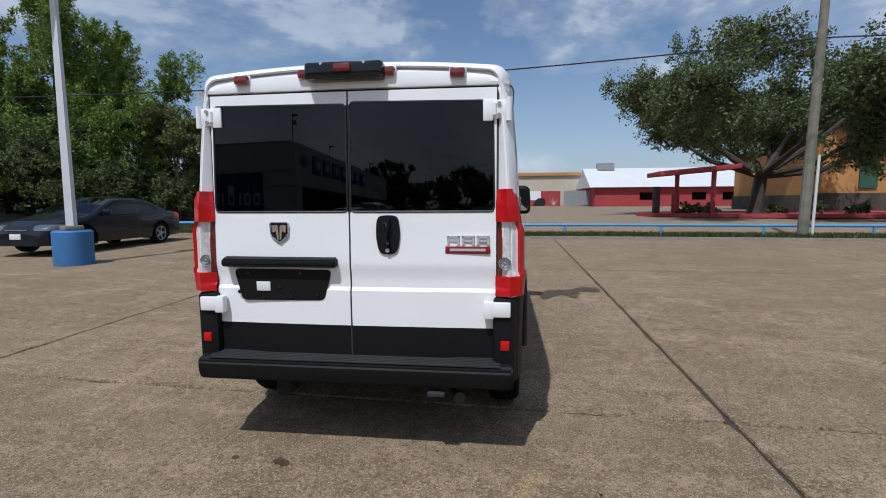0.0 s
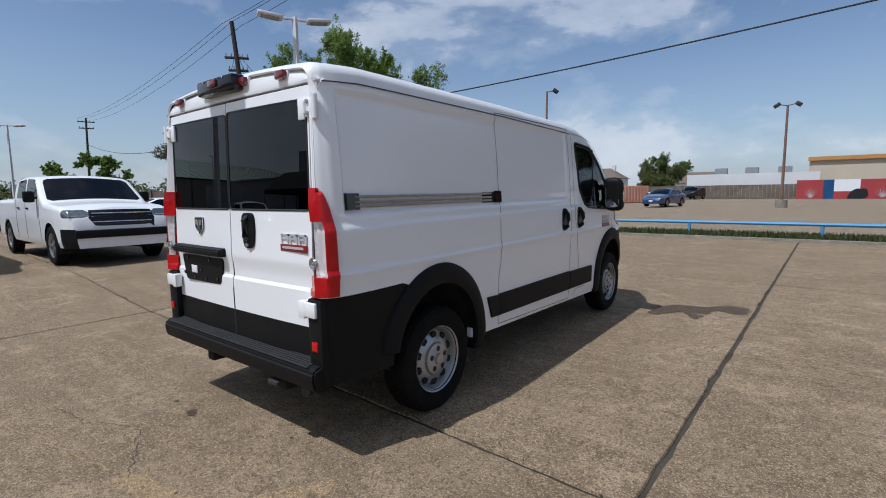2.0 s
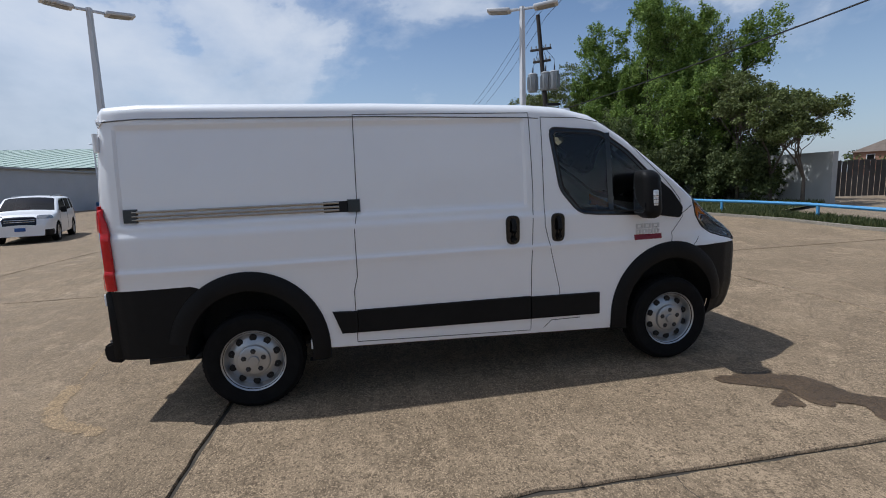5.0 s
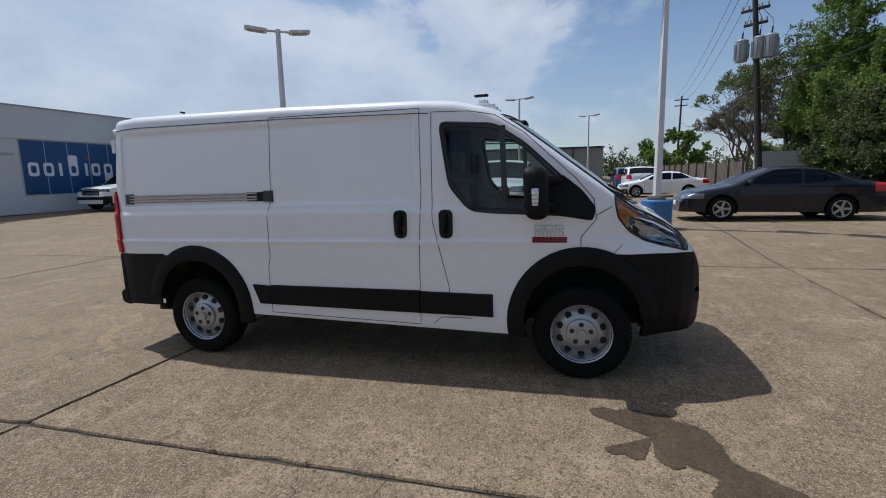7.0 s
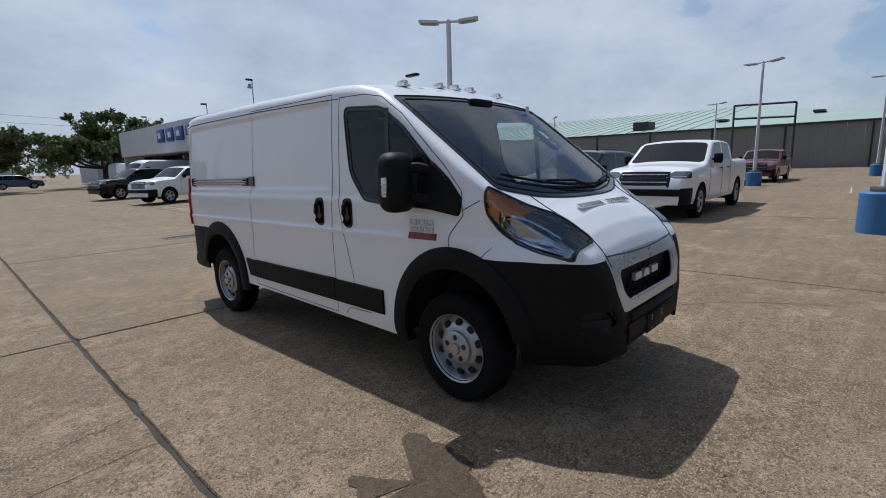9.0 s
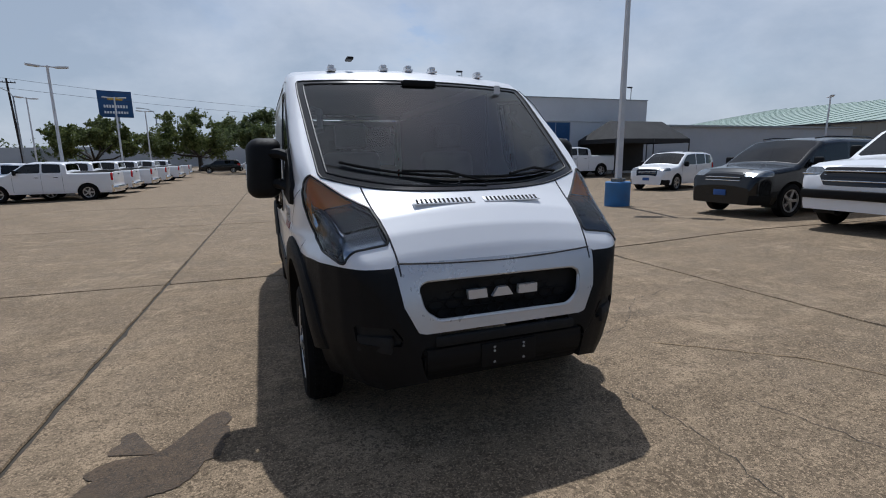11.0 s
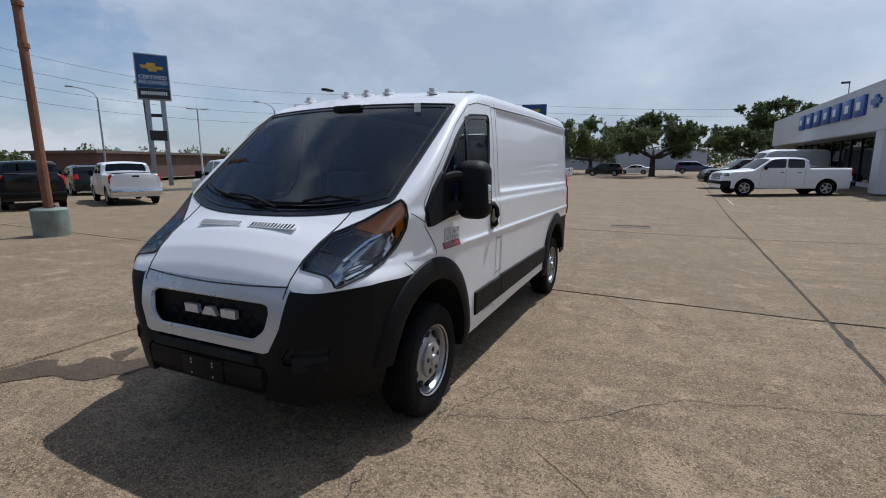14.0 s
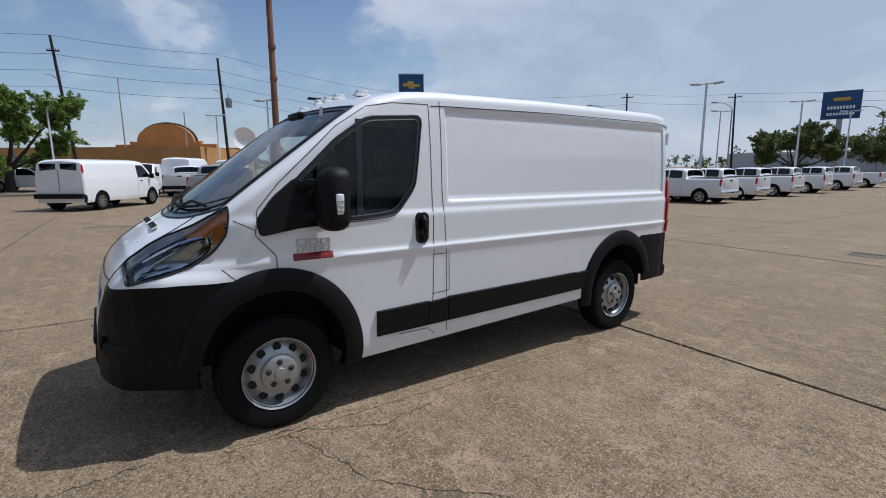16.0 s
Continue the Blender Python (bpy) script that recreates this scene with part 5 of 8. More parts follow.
# front: grille mesh, letters, hood seam, vents, bumper openings
gr = part("grille", box(bmesh.new(), (0, 4.29, 0.80), (1.0, 0.02, 0.30)), "underbody", van, "black honeycomb grille")
for r in range(5):
    for k in range(10):
        x = -0.42 + 0.092 * k + (0.046 if r % 2 else 0)
        if abs(x) > 0.44:
            continue
        z = 0.715 + 0.043 * r
        bm = bmesh.new()
        hexa = [(x - 0.043, z), (x - 0.026, z + 0.02), (x + 0.026, z + 0.02), (x + 0.043, z), (x + 0.026, z - 0.02), (x - 0.026, z - 0.02)]
        tube(bm, [(u, 4.330 - 0.10 * abs(u) ** 2.2 - 0.16 * (w - 0.65), w) for u, w in hexa], 0.006, 5, True)
        part("grille_cell", bm, "trim", gr)
part("opening_rim", tube(bmesh.new(), [(u, float(np.interp(w, [0.60, 0.74, 0.86, 0.955], [4.413, 4.400, 4.377, 4.343])) - 0.16 * abs(u) ** 2.5, w) for u, w in OPENING], 0.012, 8, True), "silver", gr)
for x, poly in ((0.145, [(-0.056, 0), (-0.05, 0.056), (0.056, 0.056), (0.05, 0)]), (0.0, [(-0.06, 0), (-0.028, 0.056), (0.028, 0.056), (0.06, 0)]), (-0.15, [(-0.056, 0), (-0.056, 0.056), (0.056, 0.056), (0.056, 0)])):
    part("grille_letter", prism(bmesh.new(), [(x + u, 0.782 + w * 0.85) for u, w in poly], 4.325, 4.352, "y"), "silver", gr, "plain silver badge block on the grille")


def on_nose(x, y):
    """The height of the bonnet and nose."""
    sec = van_section(y)
    xs = [p[0] for p in sec][::-1][:32]
    zz = [p[1] for p in sec][::-1][:32]
    return float(np.interp(abs(x), xs, zz))


for s in (1, -1):
    seam = bmesh.new()
    tube(seam, [(s * float(np.interp(y, [3.8, 4.0, 4.33], [0.637, 0.61, 0.548])), y, on_nose(float(np.interp(y, [3.8, 4.0, 4.33], [0.637, 0.61, 0.548])), y) + 0.001) for y in np.arange(3.80, 4.34, 0.03)], 0.0045, 5)
    part("bonnet_gap", seam, "gap", van)
seam = bmesh.new()
tube(seam, [(x, 4.336 - 0.03 * (x / 0.56) ** 2, on_nose(x, 4.336 - 0.03 * (x / 0.56) ** 2) + 0.001) for x in np.linspace(-0.56, 0.56, 25)], 0.005, 5)
part("bonnet_gap", seam, "gap", van)
for s in (1, -1):
    vent = part("bonnet_vent", box(bmesh.new(), (s * 0.21, 4.02, on_nose(0.2, 4.02) + 0.0005), (0.36, 0.055, 0.006), 0.002, m=Matrix()), "van_white", van, "slotted bonnet air vent")
    vent.matrix_basis = Matrix.Translation((s * 0.21, 4.02, on_nose(0.2, 4.02))) @ Matrix.Rotation(radians(-29), 4, "X") @ Matrix.Translation((-s * 0.21, -4.02, -on_nose(0.2, 4.02)))
    for k in range(13):
        part("slot", box(bmesh.new(), (s * 0.21 - 0.155 + 0.026 * k, 4.02, on_nose(0.2, 4.02) + 0.0035), (0.012, 0.045, 0.003), 0, m=Matrix()), "underbody", vent)
for s in (1, -1):
    part("bumper_vent", box(bmesh.new(), (s * 0.685, 4.283, 0.60), (0.20, 0.06, 0.09), 0.015, m=Matrix.Translation((s * 0.70, 4.3, 0.6)) @ Matrix.Rotation(-s * 0.72, 4, "Z") @ Matrix.Translation((-s * 0.70, -4.3, -0.6))), "underbody", van, "dark bumper air opening")
# lower air intake slot, number plate panel with screws
part("lower_intake", box(bmesh.new(), (0, 4.405, 0.60), (0.80, 0.05, 0.05), 0.01), "underbody", van)
nose_cap = bmesh.new()
prism(nose_cap, [(4.28, 0.578), (4.415, 0.578), (4.424, 0.55), (4.424, 0.48), (4.405, 0.425), (4.35, 0.375), (4.26, 0.355)], -0.46, 0.46)
bmesh.ops.bevel(nose_cap, geom=nose_cap.edges[:], offset=0.016, segments=3, affect="EDGES", clamp_overlap=True)
part("bumper_centre", nose_cap, "trim", van, "textured black bumper centre")
pp = part("plate_panel", box(bmesh.new(), (0, 4.422, 0.495), (0.32, 0.018, 0.125), 0.006), "trim", van)
for x in (-0.085, 0.085):
    for z in (0.535, 0.515, 0.455):
        part("screw", rod(bmesh.new(), (x, 4.43, z), (x, 4.434, z), 0.007, seg=8), "galv", pp)


def on_skin(y, z):
    """Half width of the body's skin at a place of the nose."""
    sec = van_section(y)
    return float(np.interp(z, [p[1] for p in sec], [p[0] for p in sec]))


# head lamps: clear cover over a dark housing with reflectors
hl = sk["headlamp"]
for s in (1, -1):
    half = hl.copy()
    bmesh.ops.delete(half, geom=[v for v in half.verts if v.co.x * s < 0], context="VERTS")
    cover = half.copy()
    amber, dark, bright = bmesh.new(), bmesh.new(), bmesh.new()
    half.normal_update()
    for f in half.faces:
        c = f.calc_center_median()
        # an amber rear corner, a bright upper field and a dark bowl below it
        bar = lerp(c.y, [(3.78, 1.262), (3.95, 1.205), (4.12, 1.12)])
        edge = -float(sd_poly(np.array([c.y]), np.array([c.z]), LAMP)[0])
        kind = dark if edge < 0.010 else amber if c.y < 3.775 or (c.y < 3.90 and c.z > bar) else bright if c.z > bar and c.y < 4.10 else dark
        inw = -0.016 if kind is amber else -0.022 if kind is bright else -0.035
        vs = [kind.verts.new(v.co + v.normal * inw) for v in f.verts]
        kind.faces.new(vs)
    for b in (amber, dark, bright):
        bmesh.ops.remove_doubles(b, verts=b.verts, dist=1e-4)
    lamp = part("head_lamp", dark, "bezel", van, "black-bezel head lamp with an amber corner")
    part("amber_corner", amber, "amber_lens", lamp, "amber turn signal lens")
    part("lamp_brow", bright, "reflector", lamp, "bright chrome lamp surround")
    for line, rr in (([(4.13, 1.115), (4.04, 1.165), (3.95, 1.208), (3.85, 1.24), (3.80, 1.245), (3.785, 1.215), (3.80, 1.17), (3.86, 1.115), (3.95, 1.082), (4.05, 1.058), (4.16, 1.03)], 0.013), ([(3.82, 1.225), (3.81, 1.19), (3.85, 1.145)], 0.014), ([(4.0, 1.095), (4.08, 1.078), (4.15, 1.06)], 0.008)):
        pts = [(s * (on_skin(y, z) - 0.022), y, z) for y, z in fine(line, 0.03) if on_skin(y, z) > 0.62]
        if len(pts) > 2:
            part("chrome_bracket", tube(bmesh.new(), pts, rr, 6), "chrome", lamp, "chrome lamp bracket")
    for k, (yy, zz, xx, rr) in enumerate(((3.97, 1.135, 0.79, 0.046), (4.06, 1.11, 0.70, 0.046))):
        bowl = lathe(bmesh.new(), [(rr, 0.0), (rr * 0.8, -0.02), (rr * 0.35, -0.045), (0.001, -0.05)], (0, 0, 0), 20, "y")
        bowl.transform(Matrix.Translation((s * xx, yy, zz)) @ Matrix.Rotation(-s * 0.5, 4, "Z") @ Matrix.Rotation(0.35, 4, "X"))
        part("reflector_bowl", bowl, "reflector", lamp)
    cov = bmesh.new()
    seal = bmesh.new()
    for loop in rims(cover):
        tube(seal, loop, 0.007, 5, True)
    part("lamp_seal", seal, "seal", lamp)
    part("lamp_cover", cover, "glass_lamp", lamp, "clear lamp cover", smooth=60)
    half.free()
hl.free()

# cowl, wipers
bm = bmesh.new()
rows = []
for k in range(25):
    x = -0.82 + 1.64 * k / 24
    yb = 3.93 - 0.20 * (abs(x) / 0.8) ** 2.2
    zb = on_nose(x, yb)
    rows.append([bm.verts.new(p) for p in ((x, yb + 0.004, zb - 0.012), (x, yb - 0.03, zb - 0.005), (x * 0.99, yb - 0.10, on_nose(x * 0.98, yb - 0.10) + 0.004))])
for a, b in zip(rows, rows[1:]):
    for j in range(2):
        bm.faces.new((a[j], b[j], b[j + 1], a[j + 1]))
part("cowl", bm, "trim", van, "black plastic cowl below the windscreen")
for x0, x1, yk in ((0.05, 0.72, 0.10), (-0.62, 0.03, -0.10)):
    bm = bmesh.new()
    pts = []
    for k in range(13):
        x = x0 + (x1 - x0) * k / 12
        y = 3.84 - 0.20 * (abs(x) / 0.8) ** 2.2 - yk * 0.30 * (k / 12 if x0 > 0 else 1 - k / 12)
        pts.append((x, y, on_nose(x, y) + 0.022))
    tube(bm, pts, 0.009, 6)
    wp = part("wiper", bm, "trim", van, "black windscreen wiper")
    m = pts[6]
    px = -0.12 if x0 > 0 else -0.66
    py = 3.885 - 0.20 * (abs(px) / 0.8) ** 2.2
    piv = (px, py, on_nose(px, py) + 0.018)
    part("wiper_arm", tube(bmesh.new(), [piv, ((piv[0] + m[0]) / 2, (piv[1] + m[1]) / 2 + 0.01, (piv[2] + m[2]) / 2 + 0.035), (m[0], m[1], m[2] + 0.012)], 0.009, 6), "trim", wp)

# mirrors
for s in (1, -1):
    bm = bmesh.new()
    box(bm, (s * 1.135, 3.135, 1.46), (0.215, 0.17, 0.385), 0.07, seg=5)
    for v in bm.verts:
        # narrower at the brow, and swept back at the outer side
        k = max(0, (v.co.z - 1.46) / 0.19)
        v.co.y -= 0.03 * k * k + 0.25 * max(0, s * v.co.x - 1.16)
        v.co.x -= s * 0.022 * k * k
    mir = part("wing_mirror", bm, "trim", van, "large black towing-style wing mirror")
    rim = [(s * (1.135 + u), 3.052, 1.46 + w) for u, w in rounded([(-0.085, -0.15), (0.075, -0.15), (0.075, 0.14), (-0.085, 0.15)], 0.05)]
    part("mirror_rim", tube(bmesh.new(), rim, 0.009, 6, True), "trim", mir)
    part("mirror_glass", prism(bmesh.new(), [(x, z) for x, _, z in rim], 3.046, 3.05, "y"), "chrome", mir, "mirror glass")
    for z in (1.55, 1.36):
        part("mirror_arm", tube(bmesh.new(), [on_side(3.30, z - 0.03, -0.02, s), (s * 1.03, 3.23, z), (s * 1.09, 3.17, z)], 0.034, 8), "trim", mir)
    lens = part("turn_lens", box(bmesh.new(), (s * 1.222, 3.12, 1.43), (0.04, 0.055, 0.135), 0.014, seg=3), "clear_lens", mir, "clear mirror turn lamp")
    for z in (1.39, 1.42, 1.45):
        part("lens_rib", box(bmesh.new(), (s * 1.241, 3.12, z), (0.006, 0.046, 0.006), 0.001), "reflector", lens)
    tri = [(3.18, 1.30), (3.52, 1.245), (3.54, 1.34), (3.44, 1.47), (3.30, 1.585), (3.2, 1.53)]
    flank_pad(rounded(tri, 0.03), 0.0, 0.022, s, "mirror_base", "trim", mir, "black mirror base plate")
    # divider bar in the door window
    part("window_divider", flank_strip(bmesh.new(), fine([(2.86, 1.965), (2.88, 1.31)]), 0.045, 0.006, s), "gloss_black", van, smooth=0)

# cabin seen through the glass
part("cabin_floor", box(bmesh.new(), (0, 2.75, 0.62), (1.15, 1.8, 0.05)), "dash", van)
bm = bmesh.new()
prism(bm, [(3.22, 0.96), (3.20, 1.05), (3.28, 1.20), (3.45, 1.25), (3.80, 1.235), (3.84, 1.1), (3.84, 0.96)], -0.86, 0.86)
bmesh.ops.bevel(bm, geom=bm.edges[:], offset=0.03, segments=3, affect="EDGES")
part("dashboard", bm, "dash", van, "dark grey dashboard")
part("instrument_hood", box(bmesh.new(), (-0.42, 3.32, 1.26), (0.40, 0.22, 0.09), 0.035, seg=3), "dash", van)
wheel_c = Matrix.Translation((-0.42, 3.10, 1.17)) @ Matrix.Rotation(radians(-55), 4, "X")
bm = bmesh.new()
tube(bm, [wheel_c @ Vector((0.20 * math.cos(a), 0.20 * math.sin(a), 0)) for a in (2 * math.pi * k / 28 for k in range(28))], 0.016, 8, True)
sw = part("steering_wheel", bm, "trim", van, "black steering wheel")
for a in (0.2, math.pi - 0.2, -math.pi / 2):
    part("spoke", tube(bmesh.new(), [wheel_c @ Vector((0.03 * math.cos(a), 0.03 * math.sin(a), 0)), wheel_c @ Vector((0.2 * math.cos(a), 0.2 * math.sin(a), 0))], 0.02, 6), "trim", sw)
part("wheel_hub", rod(bmesh.new(), wheel_c @ Vector((0, 0, -0.03)), wheel_c @ Vector((0, 0, 0.03)), 0.07, seg=16), "trim", sw)
for x in (-0.43, 0.43):
    st = part("seat_back", box(bmesh.new(), (x, 2.46, 1.27), (0.48, 0.15, 0.62), 0.06, seg=3, m=Matrix.Translation((0, 2.46, 1.0)) @ Matrix.Rotation(radians(10), 4, "X") @ Matrix.Translation((0, -2.46, -1.0))), "seat", van, "grey cloth cab seat")
    part("headrest", box(bmesh.new(), (x, 2.39, 1.71), (0.26, 0.10, 0.20), 0.04, seg=3), "seat", st)
    part("seat_cushion", box(bmesh.new(), (x, 2.72, 0.97), (0.50, 0.52, 0.16), 0.05, seg=3), "seat", st)
part("mirror_mount", box(bmesh.new(), (0, 2.93, 2.055), (0.26, 0.09, 0.05), 0.015), "trim", van)
part("paper_tag", box(bmesh.new(), (-0.63, 2.985, 2.03), (0.05, 0.004, 0.06), 0.0, m=Matrix()), "paper", van, "small white windscreen stickers")
for s in (1, -1):
    part("grab_handle", tube(bmesh.new(), [(s * 0.80, 2.98, 1.86), (s * 0.74, 3.0, 1.84), (s * 0.76, 3.16, 1.70), (s * 0.83, 3.18, 1.68)], 0.022, 8), "cabin", van)
# cargo floor, walls and chassis below
part("cargo_floor", box(bmesh.new(), (0, 0.7, 0.55), (1.16, 3.2, 0.05)), "dash", van)
part("inner_lining", box(bmesh.new(), (0, 0.75, 2.19), (1.66, 3.1, 0.02)), "cabin", van)
for s in (1, -1):
    part("side_lining", box(bmesh.new(), (s * 0.885, 0.75, 1.54), (0.02, 3.0, 1.12)), "cabin", van)
    part("chassis_rail", box(bmesh.new(), (s * 0.45, 1.6, 0.38), (0.09, 5.0, 0.12), 0.01), "underbody", van)
    part("sill_panel", prism(bmesh.new(), [(0.42, 0.41), (2.95, 0.335), (2.95, 0.42), (0.42, 0.48)], s * 0.93, s * 0.975), "van_white", van, "white sill panel")
part("underfloor", box(bmesh.new(), (0, 1.45, 0.43), (1.20, 4.6, 0.05)), "underbody", van)
part("rear_axle", rod(bmesh.new(), (-0.8, 0, 0.34), (0.8, 0, 0.34), 0.05, seg=12), "underbody", van)
part("fuel_tank", box(bmesh.new(), (-0.4, 1.7, 0.33), (0.5, 1.1, 0.18), 0.04), "underbody", van)
part("exhaust", tube(bmesh.new(), [(0.3, 2.2, 0.30), (0.35, 0.6, 0.30), (0.5, -0.5, 0.30), (0.62, -0.85, 0.33)], 0.035, 8), "dark_metal", van)

# the nose, drawn back a little to its true length
for ob in van.children_recursive:
    for v in ob.data.vertices:
        if v.co.y > 3.9:
            v.co.y = 3.9 + (v.co.y - 3.9) * 0.925

# ---- parked vehicles ----
KINDS = {
    "sedan": dict(wb=2.74, w=0.905, r=0.325, low=0.24, belt=0.93, th=0.33, rc=0.13, crown=0.05, rim=0.215,
                  top=[(-2.47, 0.60), (-2.44, 0.92), (-2.34, 1.02), (-1.72, 1.07), (-1.35, 1.24), (-0.92, 1.40), (-0.4, 1.44), (0.2, 1.415), (0.65, 1.24), (1.15, 1.0), (1.3, 0.965), (2.0, 0.83), (2.25, 0.72), (2.36, 0.54)],
                  plan=[(-2.47, 0.72), (-2.36, 0.88), (-2.0, 0.97), (-1.2, 1.0), (1.2, 1.0), (1.9, 0.96), (2.2, 0.86), (2.36, 0.66)],
                  wins=[[(-1.42, 1.06), (-1.0, 1.31), (-0.52, 1.36), (-0.50, 0.98)], [(-0.44, 0.98), (-0.46, 1.365), (0.12, 1.345), (0.56, 1.17), (0.86, 0.98)]],
                  screen=(0.24, 1.13), back=(-1.68, -0.95), tail=(0.76, 0.98, 0.48, 0.42), head=(0.60, 0.74, 0.45, 0.55), grille=(0.56, 0.66, 0.36), handle=0.84, bumper=0.0),
    "hatch": dict(wb=2.49, w=0.86, r=0.31, low=0.24, belt=0.95, th=0.30, rc=0.13, crown=0.05, rim=0.20,
                  top=[(-1.96, 0.60), (-1.93, 1.0), (-1.72, 1.32), (-1.45, 1.44), (-0.6, 1.48), (0.1, 1.45), (0.55, 1.28), (1.1, 1.02), (1.25, 0.98), (1.75, 0.84), (1.95, 0.68), (2.02, 0.52)],
                  plan=[(-1.96, 0.76), (-1.8, 0.94), (-1.2, 1.0), (1.1, 1.0), (1.6, 0.95), (1.9, 0.82), (2.02, 0.66)],
                  wins=[[(-1.38, 1.10), (-1.15, 1.34), (-0.42, 1.40), (-0.40, 1.0)], [(-0.34, 1.0), (-0.36, 1.40), (0.1, 1.36), (0.5, 1.19), (0.82, 1.0)]],
                  screen=(0.18, 1.08), back=(-1.88, -1.52), tail=(0.82, 1.10, 0.58, 0.3), head=(0.66, 0.82, 0.45, 0.45), grille=(0.42, 0.56, 0.4), handle=0.86, bumper=0.0),
    "suv": dict(wb=2.95, w=0.985, r=0.375, low=0.30, belt=1.13, th=0.20, rc=0.13, crown=0.05, rim=0.25,
                top=[(-2.46, 0.70), (-2.43, 1.15), (-2.30, 1.45), (-2.12, 1.70), (-1.6, 1.77), (-0.2, 1.79), (0.45, 1.74), (0.8, 1.55), (1.28, 1.23), (1.42, 1.19), (2.2, 1.10), (2.42, 0.98), (2.50, 0.72)],
                plan=[(-2.46, 0.85), (-2.3, 0.95), (-1.7, 1.0), (1.4, 1.0), (2.1, 0.96), (2.4, 0.86), (2.50, 0.74)],
                wins=[[(-2.02, 1.22), (-1.95, 1.60), (-1.42, 1.65), (-1.40, 1.20)], [(-1.30, 1.20), (-1.32, 1.66), (-0.42, 1.68), (-0.40, 1.18)], [(-0.32, 1.18), (-0.34, 1.68), (0.42, 1.64), (0.72, 1.46), (1.02, 1.18)]],
                screen=(0.48, 1.26), back=(-2.34, -2.10), tail=(0.98, 1.25, 0.5, 0.4), head=(0.92, 1.06, 0.5, 0.45), grille=(0.68, 1.02, 0.50), handle=1.05, bumper=0.52),
    "pickup": dict(wb=3.68, w=1.01, r=0.405, low=0.38, belt=1.32, th=0.20, rc=0.10, crown=0.05, rim=0.25,
                   top=[(-2.95, 0.80), (-2.935, 1.385), (-2.90, 1.40), (-1.06, 1.40), (-1.03, 1.43), (-0.98, 1.80), (-0.80, 1.89), (-0.2, 1.92), (0.5, 1.90), (0.72, 1.84), (1.08, 1.58), (1.40, 1.36), (1.52, 1.32), (2.4, 1.26), (2.72, 1.18), (2.86, 1.0), (2.90, 0.78)],
                   plan=[(-2.95, 0.93), (-2.88, 0.99), (-2.4, 1.0), (2.2, 1.0), (2.6, 0.97), (2.82, 0.90), (2.90, 0.82)],
                   wins=[[(-0.80, 1.38), (-0.78, 1.78), (-0.06, 1.82), (-0.04, 1.38)], [(0.04, 1.38), (0.02, 1.82), (0.62, 1.79), (0.90, 1.58), (1.10, 1.38)]],
                   screen=(0.72, 1.40), back=(-1.02, -0.93), tail=(0.98, 1.36, 0.82, 0.10), head=(0.98, 1.14, 0.56, 0.32), grille=(0.80, 1.14, 0.60), handle=1.16, bumper=0.76),
    "van": dict(wb=3.43, w=1.0, r=0.375, low=0.36, belt=1.25, th=0.11, rc=0.17, crown=0.06, rim=0.23,
                top=[(-2.62, 0.75), (-2.60, 1.55), (-2.52, 1.96), (-2.35, 2.05), (1.0, 2.06), (1.25, 2.02), (1.55, 1.75), (1.98, 1.30), (2.1, 1.24), (2.5, 1.10), (2.68, 0.92), (2.74, 0.68)],
                plan=[(-2.62, 0.93), (-2.52, 0.98), (-2.2, 1.0), (1.6, 1.0), (2.2, 0.96), (2.55, 0.88), (2.74, 0.76)],
                wins=[[(0.72, 1.26), (0.70, 1.82), (1.18, 1.80), (1.46, 1.55), (1.66, 1.28)]],
                screen=(1.26, 1.95), back=None, tail=(1.45, 1.92, 0.86, 0.12), head=(0.85, 1.02, 0.5, 0.3), grille=(0.70, 1.0, 0.5), handle=1.12, bumper=0.66),
    "tall_van": dict(wb=3.75, w=1.02, r=0.36, low=0.34, belt=1.30, th=0.09, rc=0.16, crown=0.06, rim=0.22,
                     top=[(-2.75, 0.75), (-2.73, 1.9), (-2.66, 2.40), (-2.5, 2.50), (0.9, 2.52), (1.3, 2.40), (1.7, 1.98), (2.2, 1.42), (2.32, 1.34), (2.65, 1.15), (2.8, 0.92), (2.86, 0.68)],
                     plan=[(-2.75, 0.93), (-2.65, 0.98), (-2.2, 1.0), (1.7, 1.0), (2.3, 0.95), (2.65, 0.85), (2.86, 0.72)],
                     wins=[[(0.95, 1.36), (0.95, 1.98), (1.25, 1.96), (1.6, 1.65), (1.85, 1.38)]],
                     screen=(1.42, 2.15), back=None, tail=(1.0, 1.5, 0.88, 0.12), head=(0.98, 1.16, 0.5, 0.35), grille=(0.72, 0.95, 0.5), handle=1.2, bumper=0.62),
}


